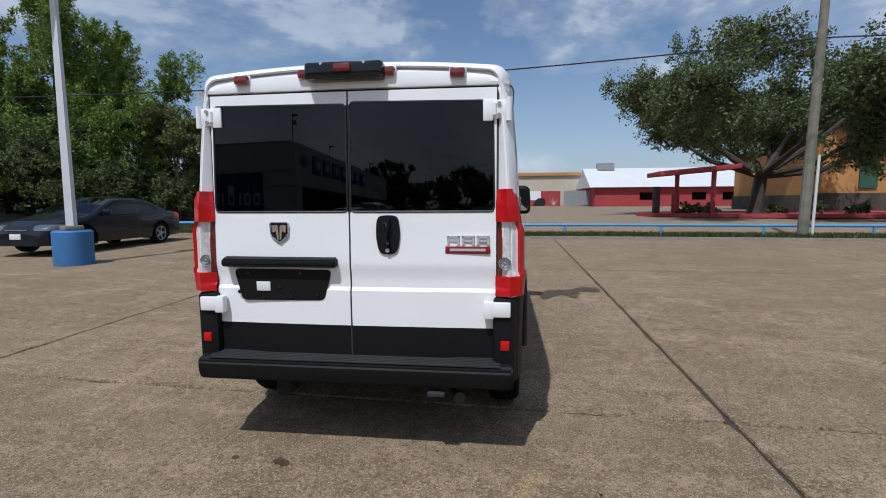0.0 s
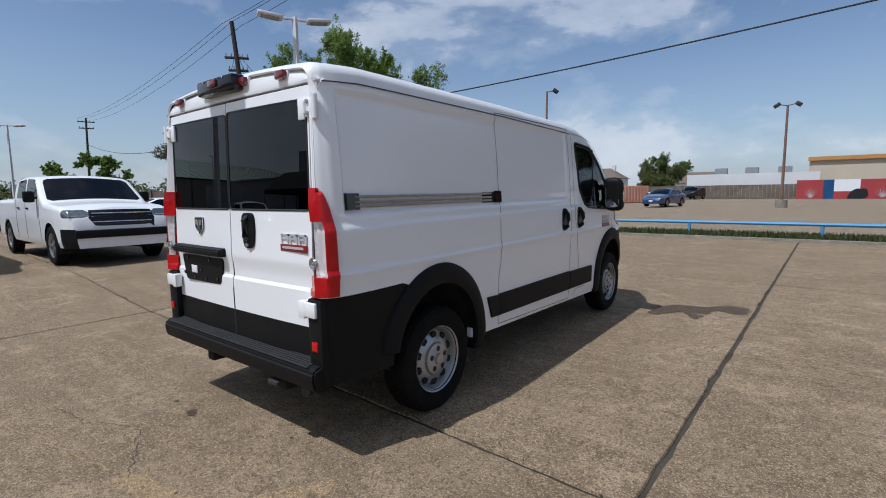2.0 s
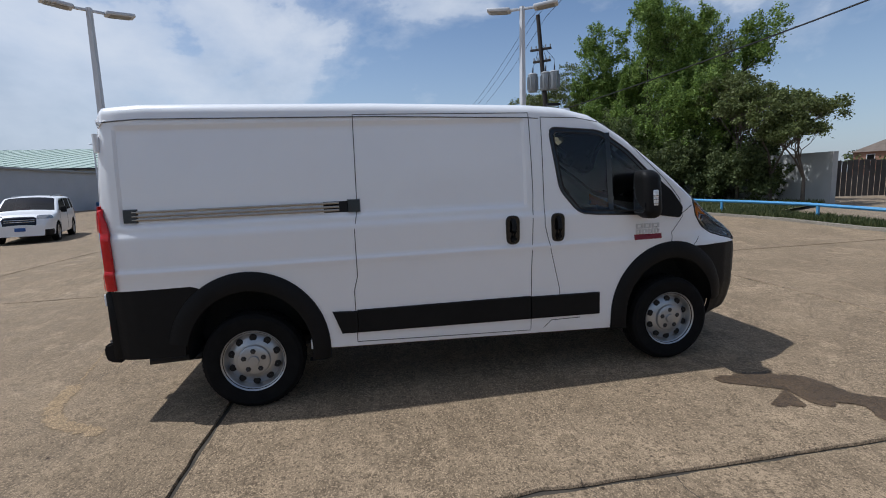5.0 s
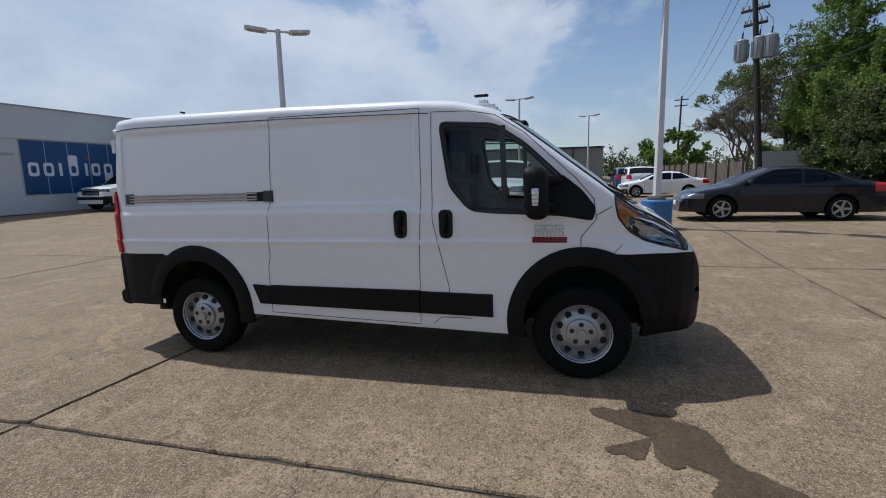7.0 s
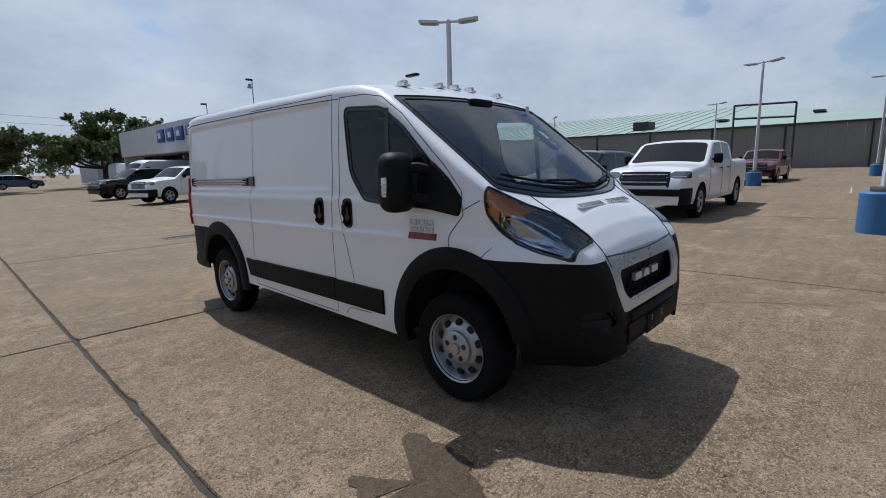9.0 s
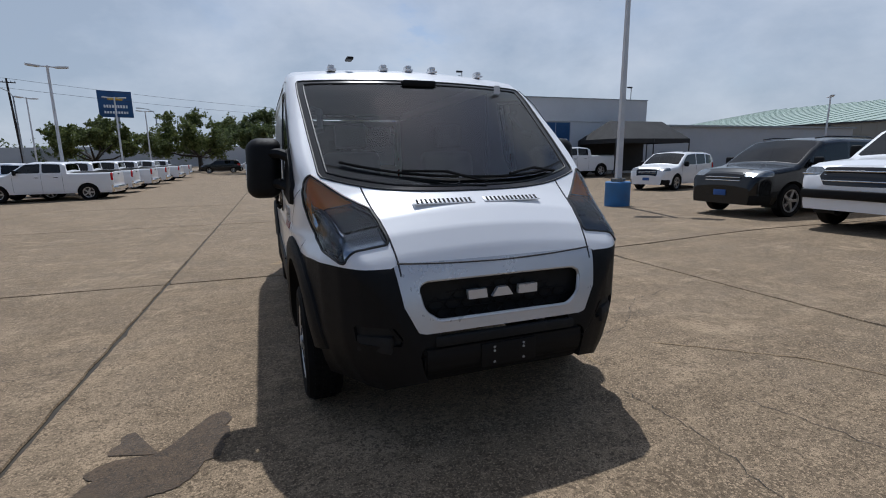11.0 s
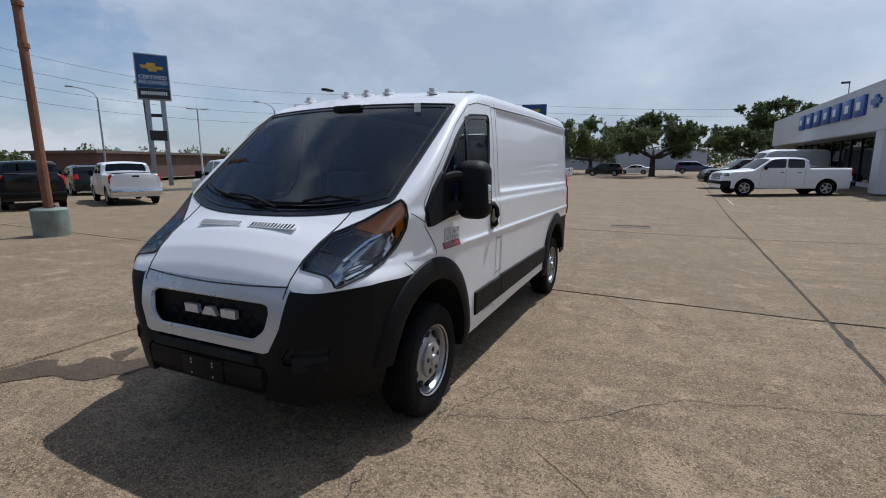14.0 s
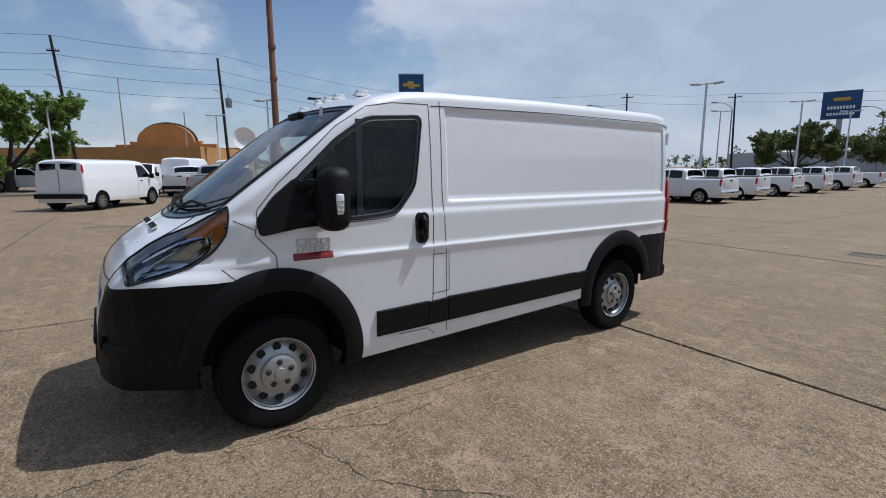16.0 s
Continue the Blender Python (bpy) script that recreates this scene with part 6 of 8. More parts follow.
def alloy_wheel(parent, x, y, s, r, rim, spokes=5):
    w = part("wheel", lathe(bmesh.new(), [(rim * 0.2, -0.08), (rim, -0.09), (rim, 0.07), (rim * 1.04, 0.085), (rim * 1.02, 0.095), (rim * 0.93, 0.085), (rim * 0.92, 0.0), (rim * 0.3, -0.02), (0.001, -0.02)], (x, y, r), 24, flip=s), "dark_metal", parent)
    lat = [(rim * 0.97, -0.09), (r * 0.93, -0.11), (r, -0.08), (r, 0.08), (r * 0.93, 0.11), (rim * 1.1, 0.11), (rim * 0.97, 0.088)]
    part("tyre", lathe(bmesh.new(), lat, (x, y, r), 28, flip=s), "rubber", w)
    bm = bmesh.new()
    lathe(bm, [(rim * 1.03, 0.088), (rim * 1.03, 0.10), (rim * 0.92, 0.096), (rim * 0.90, 0.07)], (x, y, r), 24, flip=s)
    lathe(bm, [(rim * 0.26, 0.04), (rim * 0.24, 0.085), (0.001, 0.09)], (x, y, r), 12, flip=s)
    for k in range(spokes):
        a = 2 * math.pi * k / spokes + 0.3
        box(bm, (x + s * 0.07, y, r), (0.03, rim * 0.26, rim * 0.82), 0, m=Matrix.Translation((x, y, r)) @ Matrix.Rotation(a, 4, "X") @ Matrix.Translation((-x, -y, -r)) @ Matrix.Translation((0, 0, rim * 0.52)))
    part("rim", bm, "alloy", w, "silver alloy wheel")
    return w


def vehicle(kind, paint, name, label, category, group="", trim="trim", plain_bumper=False):
    """A parked vehicle; its origin is on the ground, midway between the axles, its front towards +y."""
    k = KINDS[kind]
    top, plan, low, W = k["top"], k["plan"], k["low"], k["w"]
    y0, y1 = top[0][0], top[-1][0]
    car = thing(name, label, category, group)

    def side(z):
        w = lerp(z, [(low, 0.955), (low + 0.12, 0.985), (k["belt"] * 0.72, 1.0), (k["belt"], 0.985)])
        return W * w - max(0, z - k["belt"]) * k["th"]

    def section(y):
        t, f = lerp(y, top), lerp(y, plan)
        r = min(k["rc"], max(0.03, (t - low) * 0.2))
        zs = max(low + 0.05, t - r - k["crown"])
        pts = [(f * side(low + (zs - low) * j / 24), low + (zs - low) * j / 24) for j in range(25)]
        w = pts[-1][0]
        pts += [(w - r * (1 - math.cos(a)), zs + r * math.sin(a)) for a in (math.pi / 2 * j / 5 for j in range(1, 6))]
        x1, z1 = pts[-1]
        return pts + [(x1 * (1 - j / 9), z1 + k["crown"] * (1 - (1 - j / 9) ** 2)) for j in range(1, 10)]
    ys = sorted({round(v, 3) for v in list(np.arange(y0, y1, 0.065)) + [p[0] for p in top] + [y1]})
    ys = [v for n, v in enumerate(ys) if n == 0 or v - ys[n - 1] > 0.012]
    sh = Shell(ys, section)
    wb, ra = k["wb"] / 2, k["r"] + 0.065

    def wells(x, y, z):
        d = np.minimum(np.hypot(y - wb, z - k["r"]), np.hypot(y + wb, z - k["r"])) - ra
        return np.where(np.abs(x) > 0.3, d, 9)
    sh.cut("well", wells)
    for n, poly in enumerate(k["wins"]):
        sh.cut(f"win{n}", lambda x, y, z, poly=poly: np.where(np.abs(x) > W * 0.55, sd_poly(y, z, rounded(poly, 0.05, 3)), 9))

    def glassy(a, b, lim):
        def fn(x, y, z):
            f = np.interp(y, [p[0] for p in top], [p[1] for p in top])
            half = (W * 0.985 - np.maximum(0, z - k["belt"]) * k["th"]) - lim
            return np.where(z > f - k["crown"] - k["rc"] * 0.8, np.maximum.reduce([a - y, y - b, np.abs(x) - half]), 9)
        return fn
    sh.cut("screen", glassy(*k["screen"], 0.10))
    if k["back"]:
        sh.cut("back", glassy(*k["back"], 0.12))
    za, zb, xi, dy = k["tail"]
    sh.cut("tail", lambda x, y, z: np.maximum.reduce([y - (y0 + dy), za - z, z - zb, xi * W - np.abs(x)]))
    za2, zb2, xi2, dy2 = k["head"]
    sh.cut("head", lambda x, y, z: np.maximum.reduce([(y1 - dy2) - y, za2 - z, z - zb2, xi2 * W - np.abs(x)]))
    ga, gb, gx = k["grille"]
    sh.cut("grille", lambda x, y, z: np.maximum.reduce([(y1 - 0.16) - y, ga - z, z - gb, np.abs(x) - gx * W]))
    if k["bumper"]:
        sh.cut("bumper", lambda x, y, z: np.maximum.reduce([z - k["bumper"], np.where(y > 0, (y1 - 0.42) - y, y - (y0 + 0.10))]))
    mm = sh.meshes("body")
    mm.pop("well", bmesh.new()).free()
    b = mm["body"]
    for end, rev in ((0, False), (-1, True)):
        ring = [b.verts.new(p) for p in sh.p[end]]
        b.faces.new(ring[::-1] if rev else ring)
    body = part("body", b, paint, car, smooth=32)
    names = {"screen": ("windscreen", "glass_tint"), "back": ("rear_window", "glass_tint"), "head": ("head_lamp", "lamp_glass"), "tail": ("tail_lamp", "red_lens"), "grille": ("grille", "gloss_black"), "bumper": ("bumper", trim)}
    for key, bmx in mm.items():
        if key == "body":
            continue
        nm, mt = names.get(key, ("side_window", "glass_tint"))
        if nm in ("side_window", "head_lamp", "tail_lamp"):
            for s in (1, -1):
                half = bmx.copy()
                bmesh.ops.delete(half, geom=[v for v in half.verts if v.co.x * s < 0.01], context="VERTS")
                part(nm, half, mt, car)
            bmx.free()
        elif nm == "bumper":
            for piece in islands(bmx):
                part(nm, piece, mt, car)
        else:
            part(nm, bmx, mt, car)
    inner = bmesh.new()
    box(inner, (0, (y0 + y1) / 2, low + 0.10), (W * 1.7, (y1 - y0) * 0.90, 0.16))
    part("underbody", inner, "underbody", car)
    cabin_y = (k["wins"][0][0][0] + k["wins"][-1][-1][0]) / 2
    part("cabin", box(bmesh.new(), (0, cabin_y, k["belt"] - 0.06), (W * 1.5, abs(k["wins"][-1][-1][0] - k["wins"][0][0][0]) + 0.5, 0.10)), "underbody", car)
    for s in (1, -1):
        for yy in (wb, -wb):
            alloy_wheel(car, s * (W - 0.125), yy, s, k["r"], k["rim"], 5 if kind != "van" else 8)
            bm = bmesh.new()
            rows = [[bm.verts.new((s * xx, yy + (ra - 0.005) * math.cos(radians(a)), k["r"] + (ra - 0.005) * math.sin(radians(a)))) for xx in (W * 0.97, W * 0.6)] for a in range(-20, 201, 20)]
            for a, c in zip(rows, rows[1:]):
                bm.faces.new((a[0], a[1], c[1], c[0]))
            bm.faces.new([q[1] for q in rows])
            part("wheel_well", bm, "underbody", car)
        zm = k["belt"] + 0.09
        ym = k["wins"][-1][-1][0] - 0.10
        mir = part("wing_mirror", box(bmesh.new(), (s * (side(zm) + 0.14), ym, zm), (0.20, 0.10, 0.15 if kind in ("sedan", "hatch") else 0.24), 0.04, seg=2), paint if kind in ("sedan", "hatch") else "trim", car)
        part("mirror_stalk", rod(bmesh.new(), (s * (side(zm) - 0.03), ym, zm - 0.03), (s * (side(zm) + 0.1), ym, zm - 0.02), 0.025, seg=6), "trim", mir)
        gaps = []
        for poly in k["wins"]:
            gaps.append(poly[-1][0] + 0.06)
        gaps.append(k["wins"][0][0][0] - 0.04)
        for n, yy in enumerate(gaps):
            if abs(abs(yy) - wb) < ra * 0.8:
                continue
            bm = bmesh.new()
            tube(bm, [(s * (side(z) * lerp(yy, plan) + 0.001), yy, z) for z in np.linspace(low + 0.1, k["belt"] + 0.02, 8)], 0.005, 4)
            part("door_gap", bm, "gap", car)
        for n, poly in enumerate(k["wins"]):
            yy = poly[0][0] + 0.16 if n else poly[0][0] + 0.22
            if kind == "suv" and n == 0:
                continue
            part("door_handle", box(bmesh.new(), (s * (side(k["handle"]) + 0.012), yy, k["handle"]), (0.03, 0.17, 0.03), 0.01), paint if kind in ("sedan", "hatch", "suv") else "trim", car)
    # plates are blank bars
    part("rear_plate", box(bmesh.new(), (0, y0 - 0.012, 0.62 if kind != "pickup" else 0.60), (0.31, 0.012, 0.16), 0.004), "letter_blue" if kind in ("pickup", "van") else "paper", car, "blank licence plate")
    if kind == "pickup":
        part("rear_bumper", box(bmesh.new(), (0, y0 - 0.06, 0.60), (1.96, 0.20, 0.20), 0.03), "chrome" if trim == "chrome" else "trim", car, "step bumper")
        part("tailgate_gap", box(bmesh.new(), (0, y0 - 0.001, 1.10), (1.56, 0.012, 0.55), 0.004), paint, car)
        part("tailgate_handle", box(bmesh.new(), (0, y0 - 0.012, 1.27), (0.26, 0.02, 0.07), 0.008), "trim", car)
        part("bed_floor", box(bmesh.new(), (0, -1.98, 1.405), (1.55, 1.80, 0.012), 0.002), "underbody", car, "dark open load bed")
        part("front_bumper_bar", box(bmesh.new(), (0, y1 - 0.02, 0.66), (1.70, 0.14, 0.16), 0.03), trim, car)
        for z in (0.90, 1.0, 1.07):
            part("grille_bar", box(bmesh.new(), (0, y1 - 0.03 - 0.05 * (z > 0.95), z), (1.08, 0.04, 0.022), 0.006), "chrome", car)
        for s in (1, -1):
            part("chrome_strip", box(bmesh.new(), (s * 0.77, y1 - 0.11, 1.02), (0.32, 0.05, 0.02), 0.005), "chrome", car)
    if kind == "van":
        for s in (1, -1):
            part("rear_window", box(bmesh.new(), (s * 0.40, y0 + 0.045, 1.62), (0.62, 0.012, 0.50), 0.004), "glass_tint", car)
        part("rear_bumper", box(bmesh.new(), (0, y0 - 0.05, 0.62), (1.9, 0.18, 0.18), 0.03), "trim", car, "black step bumper")
        part("door_split", box(bmesh.new(), (0, y0 - 0.001, 1.2), (0.012, 0.012, 0.9)), "gap", car)
    if kind == "suv":
        for z in (0.76, 0.83, 0.90):
            part("grille_bar", box(bmesh.new(), (0, y1 - 0.045, z), (0.90, 0.03, 0.02), 0.005), "chrome", car)
        part("front_plate", box(bmesh.new(), (0, y1 + 0.012, 0.55), (0.32, 0.012, 0.13), 0.004), "letter_blue", car, "blank dealer plate")
        for s in (1, -1):
            part("roof_bar", tube(bmesh.new(), [(s * 0.62, -1.9, 1.74), (s * 0.64, -1.4, 1.79), (s * 0.64, 0.0, 1.80), (s * 0.62, 0.4, 1.76)], 0.018, 6), "gloss_black", car)
    if kind == "sedan":
        part("front_plate", box(bmesh.new(), (0, y1 + 0.006, 0.46), (0.30, 0.012, 0.13), 0.004), "paper", car, "blank licence plate")
        part("grille_bar", box(bmesh.new(), (0, y1 - 0.03, 0.61), (0.6, 0.03, 0.016), 0.004), "chrome", car)
    return car


def parked(ob, x, y, turn):
    ob.matrix_basis = on_ground(x, y, turn)
    return ob


def another(ob, x, y, turn):
    return copy_thing(ob, on_ground(x, y, turn))


navy = parked(vehicle("sedan", "navy_paint", "sedan", "dark navy four-door sedan parked by the light pole", "car"), -11.4, 12.4, 180)
pk_white = parked(vehicle("pickup", "white_paint", "pickup_truck", "white crew cab pickup with a black bumper", "pickup truck", "parked pickups"), -12.1, 4.9, -90)
suv_black = parked(vehicle("suv", "black_paint", "suv", "black mid-size sport utility vehicle", "suv", "parked utility vehicles"), -12.2, 1.9, -90)
another(suv_black, -27.5, -1.3, -90)
another(suv_black, -36.0, -4.5, -90)
another(suv_black, -38.5, 11.5, 90)
suv_dark = parked(vehicle("suv", "slate_paint", "suv", "dark blue sport utility vehicle", "suv", "parked utility vehicles"), -21.5, 2.2, -90)
another(suv_dark, -34.5, 11.2, 90)
lexus = parked(vehicle("sedan", "white_paint", "sedan", "white four-door sedan parked near the fence", "car"), -26.5, 12.2, 178)
suv_white = parked(vehicle("suv", "white_paint", "suv", "white sport utility vehicle", "suv", "parked utility vehicles"), -18.8, -8.4, -72)
another(suv_white, -31.5, 11.6, 90)
pk_red = parked(vehicle("pickup", "red_paint", "pickup_truck", "dark red pickup truck", "pickup truck", "parked pickups"), -33.0, 3.5, -90)
pk_chrome = parked(vehicle("pickup", "white_paint", "pickup_truck", "white crew cab pickup with chrome bumper", "pickup truck", "parked pickups", trim="chrome"), 9.3, -1.6, -114)
pk_black = parked(vehicle("pickup", "black_paint", "pickup_truck", "black crew cab pickup truck", "pickup truck", "parked pickups"), -7.8, -27.4, -80)
pk_silver = parked(vehicle("pickup", "silver_paint", "pickup_truck", "silver mid-size pickup truck", "pickup truck", "parked pickups"), 21.5, 2.9, -112)
express = parked(vehicle("van", "white_paint", "cargo_van", "white full-size cargo van with black rear bumper", "van", "parked vans"), 21.2, 7.8, -125)
tall = parked(vehicle("tall_van", "white_paint", "cargo_van", "white high-roof cargo van", "van", "parked vans"), -10.6, -34.0, -75)
hatch = parked(vehicle("hatch", "blue_paint", "hatchback", "bright blue compact hatchback", "car"), -11.2, 37.6, -22)
blue_sedan = parked(vehicle("sedan", "slate_paint", "sedan", "dark blue sedan seen from the front", "car"), -7.9, 43.3, 170)

# ---- poles and wires ----
def light_pole(name, x, y, h, arm_turn, label, base=("base_blue", 0.36, 0.72), mat="pole_white", heads=2, reach=0.45, r=0.075):
    p = thing(name, label, "street lamp", "parking lot lights", at=on_ground(x, y, arm_turn))
    z0 = 0.0
    if base:
        bm = bmesh.new()
        lathe(bm, [(base[1], -0.05), (base[1], base[2] - 0.03), (base[1] - 0.03, base[2]), (0.001, base[2])], (0, 0, 0), 28, "z")
        part("concrete_base", bm, base[0], p, "painted round concrete base")
        z0 = base[2]
        part("base_plate", box(bmesh.new(), (0, 0, z0 + 0.05), (0.34, 0.34, 0.10), 0.02), "kerb", p)
    part("pole", rod(bmesh.new(), (0, 0, z0), (0, 0, h), r * 1.25, r * 0.8, 4 if mat == "pole_white" else 10), mat, p, smooth=20)
    for s in ((1, -1) if heads == 2 else (1,)):
        arm = part("arm", box(bmesh.new(), (s * reach * 0.4, 0, h - 0.06), (reach * 0.8, 0.06, 0.06), 0.01), mat, p)
        hd = bmesh.new()
        box(hd, (0, 0, 0), (0.62, 0.34, 0.09), 0.03, m=Matrix.Translation((s * (reach * 0.75 + 0.28), 0, h - 0.04)) @ Matrix.Rotation(-s * radians(5), 4, "Y"))
        lamp = part("lamp_head", hd, mat, arm, "flat lamp head")
        part("lamp_lens", box(bmesh.new(), (0, 0, 0), (0.45, 0.26, 0.015), 0.004, m=Matrix.Translation((s * (reach * 0.75 + 0.28), 0, h - 0.092)) @ Matrix.Rotation(-s * radians(5), 4, "Y")), "led", arm)
    return p


def flood_pole(x, y, h, turn, mat, label, heads=2):
    p = thing("flood_light_pole", label, "street lamp", at=on_ground(x, y, turn))
    part("footing", lathe(bmesh.new(), [(0.38, -0.1), (0.36, 0.5), (0.001, 0.52)], (0, 0, 0), 16, "z"), "kerb", p)
    part("pole", rod(bmesh.new(), (0, 0, 0.4), (0, 0, h), 0.10, 0.07, 8), mat, p)
    for s in ((1, -1) if heads == 2 else (1,)):
        part("bracket", rod(bmesh.new(), (0, 0, h - 0.05), (s * 0.45, 0, h + 0.05), 0.035, seg=6), mat, p)
        part("flood_head", box(bmesh.new(), (0, 0, 0), (0.42, 0.34, 0.24), 0.04, m=Matrix.Translation((s * 0.62, 0, h + 0.02)) @ Matrix.Rotation(s * 0.6, 4, "Y")), "dark_metal", p)
    return p


A = "white double-head lamp pole on a blue concrete base"
light_pole("lamp_post", -9.0, 9.15, 6.0, 62, A, r=0.085)
light_pole("lamp_post", -9.55, -1.4, 5.95, -55, A, r=0.085)
light_pole("lamp_post", -27.2, 4.0, 6.2, 70, A)
light_pole("lamp_post", -39.0, 8.6, 6.2, 60, A)
light_pole("lamp_post", -46.0, -2.5, 6.2, 60, A)
light_pole("lamp_post", -47.0, -19.0, 6.2, 40, A)
light_pole("lamp_post", 10.7, -22.6, 7.0, 20, "white double-head lamp pole behind the pickups", base=("kerb", 0.34, 0.7))
light_pole("lamp_post", 12.4, -42.5, 7.6, 20, "white lamp pole with a loudspeaker", base=("kerb", 0.34, 0.7))
light_pole("lamp_post", 12.6, -56.0, 7.6, 20, "white lamp pole with a loudspeaker", base=("kerb", 0.34, 0.7))
light_pole("lamp_post", 26.2, -0.8, 5.9, 30, A)
light_pole("lamp_post", 40.0, 10.6, 6.6, 60, A)
light_pole("lamp_post", 44.0, -1.2, 6.6, 60, A)
light_pole("lamp_post", 26.0, -24.0, 7.0, 60, A)
light_pole("lamp_post", 37.0, -22.0, 7.2, 60, A)
light_pole("lamp_post", 18.0, -40.0, 7.2, 60, A)
light_pole("lamp_post", 30.0, -46.0, 7.2, 60, A)
flood_pole(0.0, 43.0, 7.1, 8, "brown_pole", "brown flood light pole with two heads")
flood_pole(-14.2, 34.6, 8.7, 35, "brown_pole", "tall brown pole with one flood light", 1)
flood_pole(-27.0, 62.0, 8.6, 35, "galv", "grey flood light pole in the far lot", 2)

# rusty pole on a faded green base
rust = thing("rusty_pole", "rusty steel pole on a faded green round base", "pole", at=on_ground(10.2, 3.5))
part("base", lathe(bmesh.new(), [(0.36, -0.05), (0.37, 0.62), (0.33, 0.66), (0.001, 0.66)], (0, 0, 0), 24, "z"), "green_base", rust, "faded green concrete base")
part("pole", rod(bmesh.new(), (0, 0, 0.6), (0.42, -0.16, 9.2), 0.105, 0.08, 10), "rust_pole", rust)
for z in (4.3, 5.2):
    part("clamp", rod(bmesh.new(), (0.04 * z, -0.018 * z, z), (0.04 * z, -0.018 * z, z + 0.10), 0.115, seg=10), "rust_pole", rust)


def utility_pole(x, y, h, lean, mat, label, arms=(), cans=0, turn=0.0, lamp=False):
    p = thing("utility_pole", label, "utility pole", "utility poles", at=on_ground(x, y))
    top = Vector((lean[0], lean[1], h))
    part("pole", rod(bmesh.new(), (0, 0, -0.1), top, 0.17, 0.11, 10), mat, p)
    d = Vector((math.cos(turn), math.sin(turn), 0))
    for z, half in arms:
        c = top * (z / h)
        a = part("cross_arm", box(bmesh.new(), (0, 0, 0), (2 * half, 0.10, 0.12), 0.01, m=Matrix.Translation(c) @ Matrix.Rotation(turn, 4, "Z")), mat, p)
        for k in (-0.9, -0.45, 0.45, 0.9):
            part("insulator", rod(bmesh.new(), c + d * half * k + Vector((0, 0, 0.05)), c + d * half * k + Vector((0, 0, 0.22)), 0.04, seg=6), "galv", a)
    for k in range(cans):
        s = (-1, 1, 0.2)[k]
        c = top * (0.67) + d * 0.62 * s + Vector((0, 0, -0.1))
        can = part("transformer", lathe(bmesh.new(), [(0.001, -0.52), (0.24, -0.52), (0.27, -0.46), (0.27, 0.40), (0.29, 0.42), (0.20, 0.50), (0.001, 0.52)], c, 18, "z"), "galv", p, "grey transformer can")
        for j in range(10):
            a = 2 * math.pi * j / 10
            part("cooling_fin", box(bmesh.new(), (0, 0, 0), (0.02, 0.06, 0.7), m=Matrix.Translation(c + Vector((0.29 * math.cos(a), 0.29 * math.sin(a), -0.05))) @ Matrix.Rotation(a + 1.57, 4, "Z")), "galv", can)
        part("bushing", rod(bmesh.new(), c + Vector((0, 0, 0.5)), c + Vector((0.05, 0, 0.82)), 0.045, 0.03, 6), "dark_metal", can)
        part("lead", tube(bmesh.new(), [c + Vector((0.05, 0, 0.82)), c + Vector((0.25 * -s, 0.1, 1.2)), top * 0.86], 0.012, 4), "wire", can)
    if lamp:
        part("lamp_arm", tube(bmesh.new(), [top * 0.72, top * 0.72 + Vector((-0.5, 0.5, 0.35)), top * 0.72 + Vector((-1.0, 0.9, 0.25))], 0.04, 6), "galv", p)
    return top + Vector((x, y, gz(x, y)))


T1 = utility_pole(10.0, 17.55, 10.5, (0.35, 0.1), "wood_pole", "weathered greenish wooden utility pole by the rail", (), 0)
bm = rod(bmesh.new(), (10.24, 17.45, gz(10.0, 17.5)), (10.30, 17.45, 3.0), 0.045, seg=8)
tagged(new("conduit_pipe", finish("conduit_pipe", bm, "pole_white")), "white plastic conduit pipe beside the utility pole", "pipe")
T2 = utility_pole(-22.45, 15.95, 10.6, (-0.55, -0.75), "dark_pole", "dark wooden utility pole carrying grey transformers", ((8.75, 0.6), (8.1, 0.5)), 3, 0.9)
T3 = utility_pole(54.0, 9.6, 13.5, (-1.5, 0.8), "dark_pole", "dark leaning wooden utility pole", ((12.2, 0.5),), 0, 1.2, True)
T4 = utility_pole(50.6, -3.4, 13.0, (0.4, 0.3), "dark_pole", "dark wooden utility pole", (), 1, 1.2, True)
T5 = utility_pole(40.0, -58.0, 13.0, (0.8, -0.6), "dark_pole", "dark wooden utility pole", ((12.4, 0.9),), 0, 0.4)
T6 = utility_pole(30.0, -70.0, 12.5, (0.3, 0.2), "dark_pole", "dark wooden utility pole", ((12.0, 0.9),), 0, 0.4)
T7 = utility_pole(56.0, -30.0, 12.5, (0.3, 0.2), "dark_pole", "dark wooden utility pole", ((12.0, 0.9),), 0, 0.4)
T8 = utility_pole(-72.0, 22.0, 11.5, (0.2, 0.2), "dark_pole", "dark wooden utility pole", ((11.0, 0.9), (10.2, 0.8)), 0, 1.2)
T9 = utility_pole(-100.0, 60.0, 12.0, (0, 0), "dark_pole", "dark wooden utility pole", ((11.5, 0.9),), 0, 1.2)


def wire(a, b, sag, r=0.012, n=24):
    a, b = Vector(a), Vector(b)
    bm = tube(bmesh.new(), [a.lerp(b, k / n) - Vector((0, 0, 4 * sag * (k / n) * (1 - k / n))) for k in range(n + 1)], r, 5)
    return tagged(new("overhead_wire", finish("overhead_wire", bm, "wire")), "black overhead cable slung between poles", "cable", "overhead wires")


